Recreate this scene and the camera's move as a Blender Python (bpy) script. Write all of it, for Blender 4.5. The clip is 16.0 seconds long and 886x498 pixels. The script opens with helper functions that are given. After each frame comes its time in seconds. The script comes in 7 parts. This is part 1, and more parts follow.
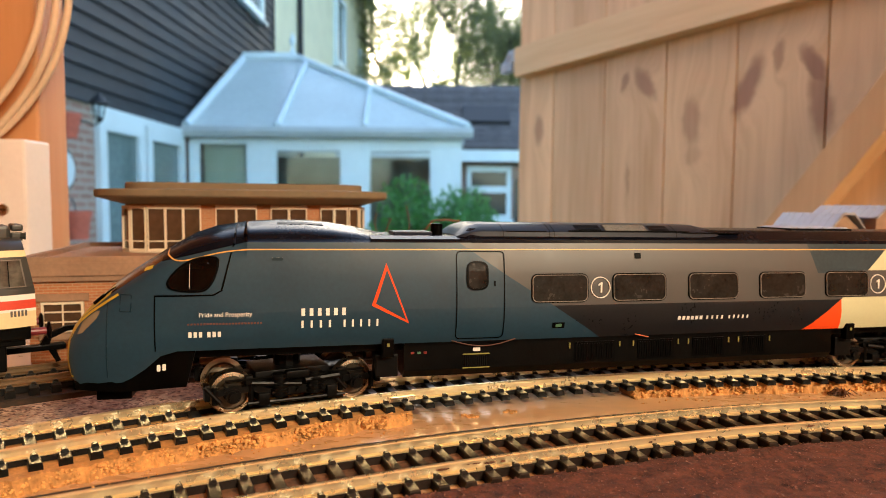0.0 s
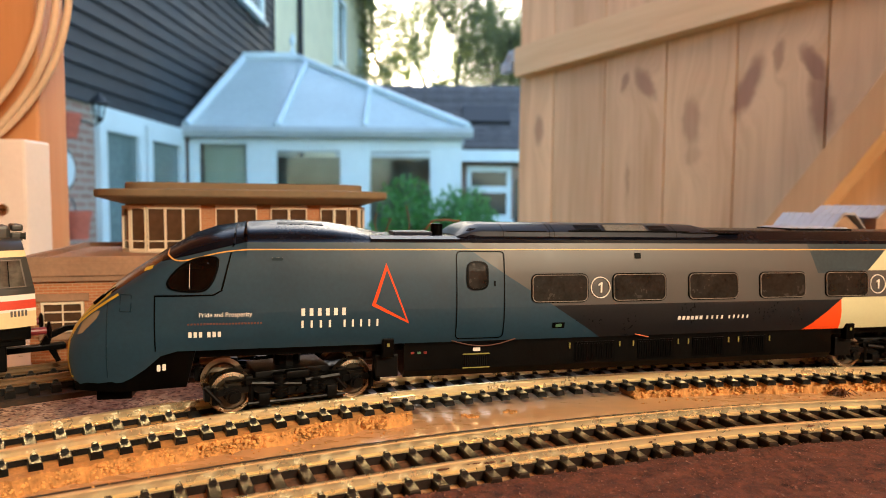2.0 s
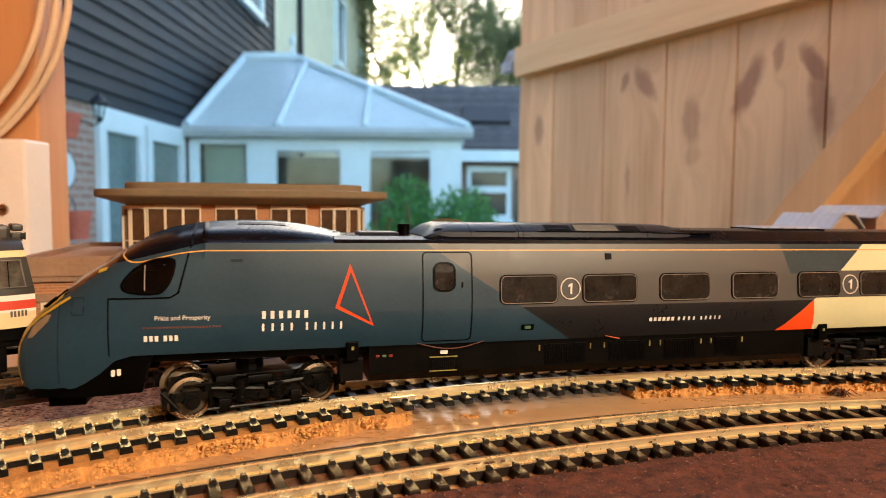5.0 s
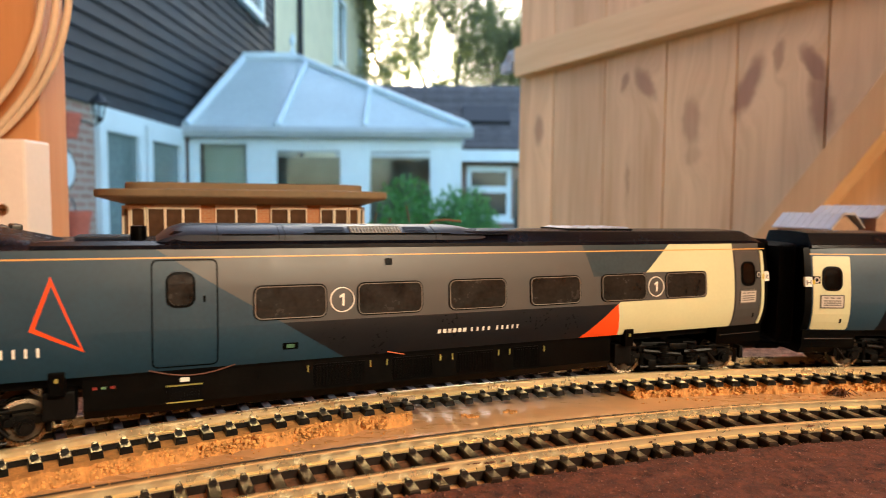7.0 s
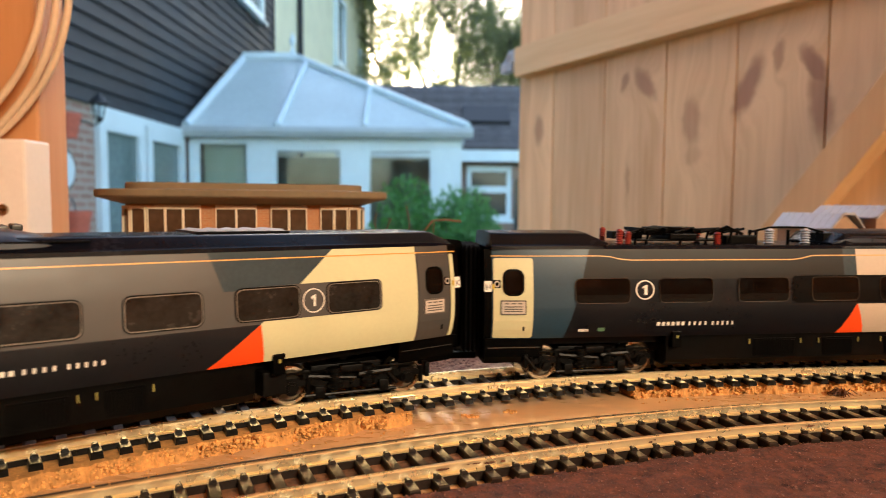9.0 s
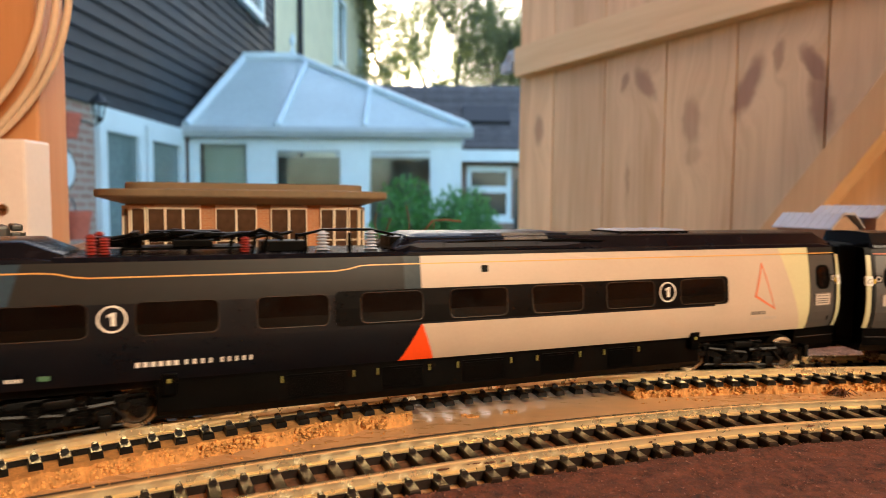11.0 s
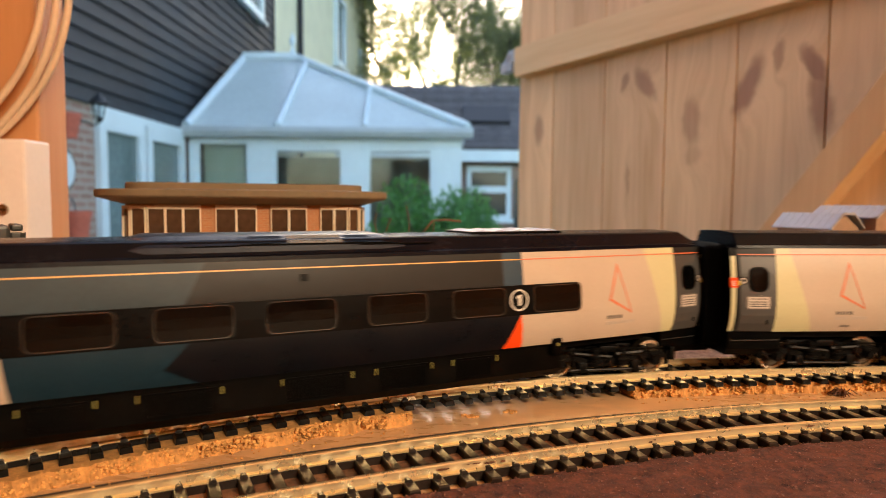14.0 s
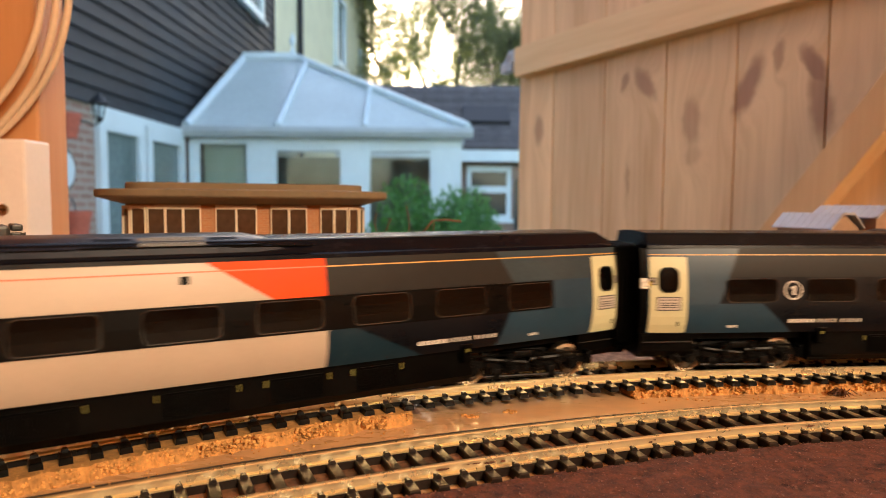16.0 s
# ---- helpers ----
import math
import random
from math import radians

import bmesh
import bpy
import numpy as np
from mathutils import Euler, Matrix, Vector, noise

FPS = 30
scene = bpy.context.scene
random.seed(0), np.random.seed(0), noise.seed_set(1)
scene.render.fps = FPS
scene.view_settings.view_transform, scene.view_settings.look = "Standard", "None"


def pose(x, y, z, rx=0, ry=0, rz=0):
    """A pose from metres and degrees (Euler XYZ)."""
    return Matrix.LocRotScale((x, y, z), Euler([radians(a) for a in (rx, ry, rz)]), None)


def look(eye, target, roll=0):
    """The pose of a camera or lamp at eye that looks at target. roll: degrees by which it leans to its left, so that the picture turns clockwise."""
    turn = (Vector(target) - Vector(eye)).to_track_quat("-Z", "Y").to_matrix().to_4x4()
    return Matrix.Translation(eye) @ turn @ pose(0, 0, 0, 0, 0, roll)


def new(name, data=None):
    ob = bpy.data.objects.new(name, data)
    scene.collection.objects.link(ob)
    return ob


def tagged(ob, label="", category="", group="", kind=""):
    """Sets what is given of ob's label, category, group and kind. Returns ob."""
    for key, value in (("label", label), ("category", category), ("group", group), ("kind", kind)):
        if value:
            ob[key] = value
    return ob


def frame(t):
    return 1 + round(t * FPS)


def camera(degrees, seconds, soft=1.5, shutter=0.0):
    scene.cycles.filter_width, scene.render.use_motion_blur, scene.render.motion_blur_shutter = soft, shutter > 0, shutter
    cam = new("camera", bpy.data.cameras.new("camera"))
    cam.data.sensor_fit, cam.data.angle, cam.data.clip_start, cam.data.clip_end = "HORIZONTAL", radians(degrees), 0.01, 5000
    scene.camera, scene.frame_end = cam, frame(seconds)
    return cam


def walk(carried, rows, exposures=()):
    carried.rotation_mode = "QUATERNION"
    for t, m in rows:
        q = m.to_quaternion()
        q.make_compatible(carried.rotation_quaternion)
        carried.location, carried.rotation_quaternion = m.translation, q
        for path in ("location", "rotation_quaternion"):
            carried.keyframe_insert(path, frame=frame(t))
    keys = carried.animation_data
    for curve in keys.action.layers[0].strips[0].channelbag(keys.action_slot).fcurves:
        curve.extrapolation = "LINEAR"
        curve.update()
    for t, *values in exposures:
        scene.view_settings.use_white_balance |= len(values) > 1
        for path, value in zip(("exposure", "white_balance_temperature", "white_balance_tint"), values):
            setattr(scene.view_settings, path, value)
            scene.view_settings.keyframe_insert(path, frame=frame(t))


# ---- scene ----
# camera: fixed on the layout, close to the track, lens about 68 degrees
RAIL_A = 0.0085            # rail top of the train's track above the board
EYE = (0.0, 0.0, 0.06726)
cam = camera(68.24, 16.0, soft=0.5, shutter=0.3)
cam.data.dof.use_dof = True
cam.data.dof.focus_distance = 0.190
cam.data.dof.aperture_fstop = 19.0
CAM_POSE = look(EYE, (0.0, math.cos(0.0690), EYE[2] - math.sin(0.0690)), 0.44)
walk(cam, [(0.0, CAM_POSE), (16.0, CAM_POSE)], [(0.0, 2.57, 6500, 9), (4.2, 2.57, 6500, 9), (7.5, 2.57, 6600, 10), (9.0, 2.54, 6700, 11), (11.5, 2.44, 6650, 11), (12.0, 2.42, 6700, 11), (12.5, 2.42, 6700, 10), (13.0, 2.43, 6950, 13), (13.5, 2.44, 7200, 17), (14.5, 2.42, 7100, 14), (16.0, 2.43, 7250, 17)])

# ---- light ----
world = bpy.data.worlds.new("evening_sky")
scene.world = world
world.use_nodes = True
wn = world.node_tree.nodes
sky = wn.new("ShaderNodeTexSky")
sky.sky_type = "NISHITA"
sky.sun_disc = False
sky.sun_elevation = radians(14)
sky.dust_density = 1.6
sky.ozone_density = 1.6
sky.sun_rotation = radians(-12)
wn["Background"].inputs["Strength"].default_value = 0.15
world.node_tree.links.new(sky.outputs[0], wn["Background"].inputs["Color"])
sun = new("sun", bpy.data.lights.new("sun", "SUN"))
sun.data.energy, sun.data.angle, sun.data.color = 0.6, radians(12), (1.0, 0.86, 0.7)
sun.matrix_world = look((0, 0, 0), (0.2, -0.97, -0.16))
lamp = new("shed_ceiling_lamp_light", bpy.data.lights.new("shed_ceiling_lamp_light", "AREA"))
lamp.data.shape, lamp.data.size, lamp.data.size_y = "RECTANGLE", 1.1, 0.12
lamp.data.energy, lamp.data.color = 15.6, (1.0, 0.83, 0.59)
lamp.matrix_world = look((0.92, -1.43, 0.90), (0.17, 0.18, 0.05))


# ---- materials ----
def mat(name, base, rough=0.5, metal=0.0, var=0.12, scale=40.0, fine=400.0, bump=0.05, stretch=(1, 1, 1), spread=0.0, coat=0.0, spec=0.5):
    """Painted, cast or natural surface: two scales of noise in colour and gloss, fine relief."""
    m = bpy.data.materials.new(name)
    m.use_nodes = True
    nt = m.node_tree
    b = nt.nodes["Principled BSDF"]
    b.inputs["Metallic"].default_value = metal
    b.inputs["Specular IOR Level"].default_value = spec
    b.inputs["Coat Weight"].default_value = coat
    tc = nt.nodes.new("ShaderNodeTexCoord")
    mp = nt.nodes.new("ShaderNodeMapping")
    mp.inputs["Scale"].default_value = stretch
    nt.links.new(tc.outputs["Object"], mp.inputs["Vector"])
    n1, n2 = nt.nodes.new("ShaderNodeTexNoise"), nt.nodes.new("ShaderNodeTexNoise")
    n1.inputs["Scale"].default_value, n2.inputs["Scale"].default_value = scale, fine
    n1.inputs["Detail"].default_value, n2.inputs["Detail"].default_value = 4, 3
    for n in (n1, n2):
        nt.links.new(mp.outputs[0], n.inputs["Vector"])
    mix = nt.nodes.new("ShaderNodeMath")
    mix.operation = "MULTIPLY_ADD"
    nt.links.new(n2.outputs["Fac"], mix.inputs[0])
    mix.inputs[1].default_value = 0.6
    half = nt.nodes.new("ShaderNodeMath")
    half.operation = "MULTIPLY"
    nt.links.new(n1.outputs["Fac"], half.inputs[0])
    half.inputs[1].default_value = 0.9
    nt.links.new(half.outputs[0], mix.inputs[2])
    ramp = nt.nodes.new("ShaderNodeValToRGB")
    lo = [max(0.0, c * (1 - var * 1.6)) for c in base]
    hi = [min(1.0, c * (1 + var * 1.3)) for c in base]
    ramp.color_ramp.elements[0].position, ramp.color_ramp.elements[1].position = 0.5, 1.0
    ramp.color_ramp.elements[0].color, ramp.color_ramp.elements[1].color = (*lo, 1), (*hi, 1)
    nt.links.new(mix.outputs[0], ramp.inputs[0])
    out = ramp.outputs[0]
    if spread:
        info = nt.nodes.new("ShaderNodeObjectInfo")
        mr = nt.nodes.new("ShaderNodeMapRange")
        mr.inputs["To Min"].default_value, mr.inputs["To Max"].default_value = 1 - spread, 1 + spread
        nt.links.new(info.outputs["Random"], mr.inputs["Value"])
        hsv = nt.nodes.new("ShaderNodeHueSaturation")
        nt.links.new(mr.outputs[0], hsv.inputs["Value"])
        nt.links.new(out, hsv.inputs["Color"])
        out = hsv.outputs[0]
    nt.links.new(out, b.inputs["Base Color"])
    rr = nt.nodes.new("ShaderNodeMapRange")
    rr.inputs["From Min"].default_value, rr.inputs["From Max"].default_value = 0.4, 1.0
    rr.inputs["To Min"].default_value, rr.inputs["To Max"].default_value = max(0.02, rough - 0.08), min(1.0, rough + 0.1)
    nt.links.new(mix.outputs[0], rr.inputs["Value"])
    nt.links.new(rr.outputs[0], b.inputs["Roughness"])
    if bump:
        bp = nt.nodes.new("ShaderNodeBump")
        bp.inputs["Strength"].default_value = bump
        bp.inputs["Distance"].default_value = 0.4 / fine
        nt.links.new(n2.outputs["Fac"], bp.inputs["Height"])
        nt.links.new(bp.outputs[0], b.inputs["Normal"])
    return m


def wood(name, light, dark, along="Z", size=1.0, rough=0.55, spread=0.06):
    """Planed softwood: long grain lines with wide soft bands, varying from board to board."""
    m = bpy.data.materials.new(name)
    m.use_nodes = True
    nt = m.node_tree
    b = nt.nodes["Principled BSDF"]
    tc = nt.nodes.new("ShaderNodeTexCoord")
    mp = nt.nodes.new("ShaderNodeMapping")
    mp.inputs["Scale"].default_value = {"Z": (1, 1, 0.06), "X": (0.06, 1, 1), "Y": (1, 0.06, 1)}[along]
    info = nt.nodes.new("ShaderNodeObjectInfo")
    shift = nt.nodes.new("ShaderNodeVectorMath")
    shift.operation = "ADD"
    nt.links.new(tc.outputs["Object"], shift.inputs[0])
    nt.links.new(info.outputs["Random"], shift.inputs[1])
    nt.links.new(shift.outputs[0], mp.inputs["Vector"])
    n1, n2 = nt.nodes.new("ShaderNodeTexNoise"), nt.nodes.new("ShaderNodeTexNoise")
    n1.inputs["Scale"].default_value, n1.inputs["Detail"].default_value, n1.inputs["Distortion"].default_value = 26 / size, 3, 0.6
    n2.inputs["Scale"].default_value, n2.inputs["Detail"].default_value = 190 / size, 4
    for n in (n1, n2):
        nt.links.new(mp.outputs[0], n.inputs["Vector"])
    add = nt.nodes.new("ShaderNodeMath")
    add.operation = "MULTIPLY_ADD"
    nt.links.new(n2.outputs["Fac"], add.inputs[0])
    add.inputs[1].default_value = 0.45
    nt.links.new(n1.outputs["Fac"], add.inputs[2])
    ramp = nt.nodes.new("ShaderNodeValToRGB")
    ramp.color_ramp.elements[0].position, ramp.color_ramp.elements[1].position = 0.5, 0.95
    ramp.color_ramp.elements[0].color, ramp.color_ramp.elements[1].color = (*dark, 1), (*light, 1)
    nt.links.new(add.outputs[0], ramp.inputs[0])
    mr = nt.nodes.new("ShaderNodeMapRange")
    mr.inputs["To Min"].default_value, mr.inputs["To Max"].default_value = 1 - spread, 1 + spread
    nt.links.new(info.outputs["Random"], mr.inputs["Value"])
    hsv = nt.nodes.new("ShaderNodeHueSaturation")
    nt.links.new(mr.outputs[0], hsv.inputs["Value"])
    nt.links.new(ramp.outputs[0], hsv.inputs["Color"])
    nt.links.new(hsv.outputs[0], b.inputs["Base Color"])
    b.inputs["Roughness"].default_value = rough
    bp = nt.nodes.new("ShaderNodeBump")
    bp.inputs["Strength"].default_value, bp.inputs["Distance"].default_value = 0.15, 0.0006
    nt.links.new(n2.outputs["Fac"], bp.inputs["Height"])
    nt.links.new(bp.outputs[0], b.inputs["Normal"])
    return m


def brick_mat(name, a, b_, mortar, length):
    """Small printed brickwork for surfaces too far or too small for single bricks."""
    m = mat(name, a, 0.8, var=0.2, scale=8 / length, fine=60 / length)
    nt = m.node_tree
    bs = nt.nodes["Principled BSDF"]
    tc = nt.nodes.new("ShaderNodeTexCoord")
    sep, com = nt.nodes.new("ShaderNodeSeparateXYZ"), nt.nodes.new("ShaderNodeCombineXYZ")
    add = nt.nodes.new("ShaderNodeMath")
    nt.links.new(tc.outputs["Object"], sep.inputs[0])
    nt.links.new(sep.outputs["X"], add.inputs[0])
    nt.links.new(sep.outputs["Y"], add.inputs[1])
    nt.links.new(add.outputs[0], com.inputs["X"])
    nt.links.new(sep.outputs["Z"], com.inputs["Y"])
    br = nt.nodes.new("ShaderNodeTexBrick")
    br.inputs["Color1"].default_value, br.inputs["Color2"].default_value, br.inputs["Mortar"].default_value = (*a, 1), (*b_, 1), (*mortar, 1)
    br.inputs["Scale"].default_value = 1.0
    br.inputs["Brick Width"].default_value, br.inputs["Row Height"].default_value = length, length / 3
    br.inputs["Mortar Size"].default_value = length * 0.05
    nt.links.new(com.outputs[0], br.inputs["Vector"])
    nt.links.new(br.outputs["Color"], bs.inputs["Base Color"])
    bp = nt.nodes.new("ShaderNodeBump")
    bp.invert = True
    bp.inputs["Strength"].default_value, bp.inputs["Distance"].default_value = 0.5, length * 0.03
    nt.links.new(br.outputs["Fac"], bp.inputs["Height"])
    nt.links.new(bp.outputs[0], bs.inputs["Normal"])
    return m


def glass_mat(name, tint, rough=0.03, spec=0.5):
    m = mat(name, tint, rough, var=0.25, scale=30, fine=300, bump=0.0, spec=spec)
    return m


def clear_glass(name):
    """Thin window glass: mostly clear, with a glossy surface."""
    m = bpy.data.materials.new(name)
    m.use_nodes = True
    nt = m.node_tree
    b = nt.nodes["Principled BSDF"]
    gl, tr, mx = nt.nodes.new("ShaderNodeBsdfGlossy"), nt.nodes.new("ShaderNodeBsdfTransparent"), nt.nodes.new("ShaderNodeMixShader")
    gl.inputs["Roughness"].default_value = 0.02
    tr.inputs["Color"].default_value = (0.86, 0.9, 0.9, 1)
    fr = nt.nodes.new("ShaderNodeFresnel")
    fr.inputs["IOR"].default_value = 1.4
    nt.links.new(fr.outputs[0], mx.inputs[0])
    nt.links.new(tr.outputs[0], mx.inputs[1])
    nt.links.new(gl.outputs[0], mx.inputs[2])
    nt.links.new(mx.outputs[0], nt.nodes["Material Output"].inputs["Surface"])
    nt.nodes.remove(b)
    return m


def leaf_mat(name, a, b_):
    m = bpy.data.materials.new(name)
    m.use_nodes = True
    nt = m.node_tree
    bs = nt.nodes["Principled BSDF"]
    geo, ramp = nt.nodes.new("ShaderNodeNewGeometry"), nt.nodes.new("ShaderNodeValToRGB")
    ramp.color_ramp.elements[0].color, ramp.color_ramp.elements[1].color = (*a, 1), (*b_, 1)
    nt.links.new(geo.outputs["Random Per Island"], ramp.inputs[0])
    nt.links.new(ramp.outputs[0], bs.inputs["Base Color"])
    bs.inputs["Roughness"].default_value = 0.55
    return m


def let_through(m, colour, share_):
    """Adds light passing through a thin sheet or leaf."""
    nt = m.node_tree
    out = nt.nodes["Material Output"]
    tr, mx = nt.nodes.new("ShaderNodeBsdfTranslucent"), nt.nodes.new("ShaderNodeMixShader")
    tr.inputs["Color"].default_value = (*colour, 1)
    mx.inputs[0].default_value = share_
    nt.links.new(nt.nodes["Principled BSDF"].outputs[0], mx.inputs[1])
    nt.links.new(tr.outputs[0], mx.inputs[2])
    nt.links.new(mx.outputs[0], out.inputs["Surface"])
    return m


# livery and model materials
M_TEAL = mat("teal_paint", (0.0118, 0.040, 0.069), 0.40, spec=0.36, scale=60, fine=900, var=0.10, bump=0.02)
M_TEAL_DK = mat("deep_teal_paint", (0.008, 0.026, 0.042), 0.36, spec=0.2, scale=60, fine=900, var=0.10, bump=0.02)
M_GREY = mat("charcoal_paint", (0.051, 0.050, 0.049), 0.40, spec=0.5, scale=20, fine=300, var=0.05, bump=0.0)
# same charcoal paint with shade put into the colour, for cars behind the lead
M_GREY_SHADE = mat("charcoal_paint_shaded", (0.021, 0.0205, 0.020), 0.36, spec=0.12, scale=20, fine=300, var=0.05, bump=0.0)
M_BLUEGREY = mat("blue_grey_paint", (0.036, 0.053, 0.065), 0.36, spec=0.12, scale=60, fine=900, var=0.10, bump=0.02)
M_DARK = mat("near_black_paint", (0.0036, 0.0045, 0.0072), 0.30, spec=0.2, scale=60, fine=900, var=0.12, bump=0.02)
M_CREAM = mat("pale_cream_paint", (0.55, 0.55, 0.345), 0.4, scale=60, fine=900, var=0.03, bump=0.02)
M_WHITE = mat("warm_white_paint", (0.455, 0.378, 0.302), 0.4, scale=60, fine=900, var=0.03, bump=0.02)
M_ORANGE = mat("orange_red_paint", (0.80, 0.075, 0.012), 0.5, spec=0.15, scale=60, fine=900, var=0.05, bump=0.02)
M_GOLD = mat("gold_line_paint", (0.62, 0.34, 0.08), 0.4, var=0.06, bump=0.0)
M_YELLOW = mat("yellow_paint", (0.50, 0.36, 0.03), 0.45, var=0.1, bump=0.0)
M_ROOF = mat("roof_blue_black", (0.0035, 0.0042, 0.008), 0.20, spec=0.09, scale=80, fine=700, var=0.15, bump=0.03)
M_BLACK = mat("black_plastic", (0.001, 0.001, 0.001), 0.34, spec=0.06, scale=120, fine=900, var=0.25, bump=0.05)
M_UNDER = mat("underframe_black", (0.0013, 0.0012, 0.001), 0.34, spec=0.08, scale=150, fine=900, var=0.3, bump=0.08)
M_GLASS = mat("dark_window_glass", (0.0018, 0.0018, 0.0018), 0.12, var=0.3, scale=160, fine=900, bump=0.05, spec=0.15)
# lighter window glass, for the lead car only
M_GLASS_LT = mat("lighter_window_glass", (0.0135, 0.0125, 0.0115), 0.20, var=0.35, scale=160, fine=900, bump=0.12, spec=0.22)
M_STEEL = mat("wheel_steel", (0.42, 0.355, 0.26), 0.27, 1.0, var=0.05, scale=200, fine=1500, bump=0.0)
M_RUBBER = mat("bellows_rubber", (0.0015, 0.0015, 0.0017), 0.6, spec=0.1, var=0.2)
M_LETTER = mat("lettering_white", (0.80, 0.78, 0.72), 0.5, var=0.03, bump=0.0)
M_LETTER_DK = mat("lettering_dark", (0.10, 0.09, 0.08), 0.5, var=0.03, bump=0.0)
M_SILVER = mat("silver_grey_roof", (0.40, 0.46, 0.57), 0.4, var=0.08)
M_RED = mat("insulator_red", (0.21, 0.02, 0.014), 0.4, var=0.1)
M_SALMON = mat("salmon_line_paint", (0.62, 0.15, 0.06), 0.45, var=0.04, bump=0.0)
M_RAIL = mat("brassy_rail", (0.83, 0.685, 0.42), 0.27, 0.72, var=0.06, scale=60, fine=500, bump=0.02)
# rear track's rail: the shade it lies in is put into a dark brown
M_RAIL_SHADE = mat("shaded_rail", (0.17, 0.10, 0.045), 0.45, 0.3, var=0.2, scale=60, fine=500, bump=0.03)
M_SLEEPER = mat("black_sleeper_plastic", (0.005, 0.0045, 0.004), 0.30, spec=0.26, var=0.3, scale=200, fine=1200, bump=0.15, spread=0.25)
M_SLEEPER_B = mat("brown_sleeper_plastic", (0.013, 0.008, 0.006), 0.36, spec=0.26, var=0.3, scale=200, fine=1200, bump=0.15, spread=0.3)
M_CORK = mat("cork_strip", (0.56, 0.28, 0.09), 0.85, var=0.26, scale=220, fine=900, bump=0.6)
M_CRUMB = mat("torn_cork", (0.68, 0.355, 0.115), 0.9, var=0.3, scale=300, fine=1200, bump=0.5)
M_BOARD = mat("tan_board", (0.63, 0.40, 0.215), 0.27, var=0.10, scale=14, fine=350, bump=0.05, stretch=(0.4, 1, 1))
M_GRIT = mat("red_brown_grit", (0.11, 0.038, 0.023), 0.75, var=0.5, scale=320, fine=1400, bump=0.9)
M_GRIT2 = mat("speckled_brown_sheet", (0.40, 0.285, 0.19), 0.8, var=0.5, scale=260, fine=900, bump=0.6)
M_PINE = wood("pine_planks", (0.76, 0.515, 0.30), (0.56, 0.335, 0.17), "Z", spread=0.10)
M_PINE_X = wood("pine_batten", (0.88, 0.655, 0.40), (0.72, 0.50, 0.27), "X")
M_SHED = wood("orange_shed_wood", (0.52, 0.215, 0.062), (0.35, 0.125, 0.03), "Z")
M_PLASTIC = mat("white_plastic", (0.78, 0.735, 0.71), 0.35, var=0.03, scale=20, fine=300, bump=0.02)
M_TAN = mat("tan_roof_card", (0.165, 0.122, 0.07), 0.7, var=0.12, scale=50, fine=500)
M_TAN_DK = mat("brown_stone_card", (0.30, 0.18, 0.11), 0.75, var=0.15, scale=60, fine=600)
M_MBRICK = brick_mat("model_brick", (0.44, 0.17, 0.065), (0.36, 0.13, 0.05), (0.42, 0.26, 0.15), 0.0034)
M_MFRAME = mat("model_window_frame", (0.72, 0.62, 0.46), 0.5, var=0.06)
M_MGLASS = glass_mat("model_window_glass", (0.075, 0.042, 0.024), 0.1)
M_CABLE = mat("beige_cable", (0.62, 0.47, 0.32), 0.45, var=0.08)
# outdoor materials
M_UPVC = mat("white_upvc", (0.62, 0.735, 0.775), 0.35, var=0.04, scale=3, fine=40)
M_SIDING = mat("dark_siding", (0.016, 0.021, 0.026), 0.55, spec=0.2, var=0.6, scale=4, fine=40, stretch=(1, 0.15, 1), spread=0.15, bump=0.1)
M_POLY = mat("polycarbonate_roof", (0.70, 0.79, 0.80), 0.12, var=0.09, scale=1.1, fine=14)
M_RENDER = mat("cream_render", (0.70, 0.69, 0.50), 0.85, var=0.06, scale=2, fine=60, bump=0.1)
M_HBRICK = brick_mat("house_brick", (0.33, 0.20, 0.16), (0.27, 0.155, 0.12), (0.38, 0.33, 0.28), 0.225)
M_TILE = mat("roof_tile", (0.085, 0.075, 0.075), 0.75, var=0.3, scale=6, fine=60, spread=0.3)
M_GARDEN = mat("garden_ground", (0.10, 0.13, 0.05), 0.9, var=0.4, scale=2, fine=30, bump=0.3)
M_PANE = glass_mat("outdoor_pane", (0.12, 0.18, 0.18), 0.06)
M_PANE_DK = glass_mat("dark_outdoor_pane", (0.03, 0.042, 0.045), 0.06)
M_BLIND = mat("pale_blind", (0.62, 0.66, 0.5), 0.8, var=0.06, stretch=(1, 1, 6), scale=4)
M_BARK = mat("bark", (0.12, 0.10, 0.085), 0.85, var=0.4, scale=8, fine=50, bump=0.5)
M_LEAF = leaf_mat("birch_leaves", (0.07, 0.08, 0.04), (0.21, 0.23, 0.12))
M_SHRUB = leaf_mat("shrub_leaves", (0.03, 0.12, 0.028), (0.09, 0.27, 0.065))
let_through(M_POLY, (0.9, 0.95, 0.95), 0.35)
let_through(M_LEAF, (0.30, 0.36, 0.10), 0.4)
let_through(M_SHRUB, (0.08, 0.30, 0.06), 0.35)
M_IRON = mat("black_iron", (0.02, 0.022, 0.025), 0.5, 0.3, var=0.2)
M_TERRA = mat("terracotta_pot", (0.48, 0.11, 0.065), 0.7, var=0.15, scale=20, fine=200)
M_CLEAR = clear_glass("clear_glass")
# ---- mesh helpers (model sizes in millimetres where k = MM) ----
MM = 0.001


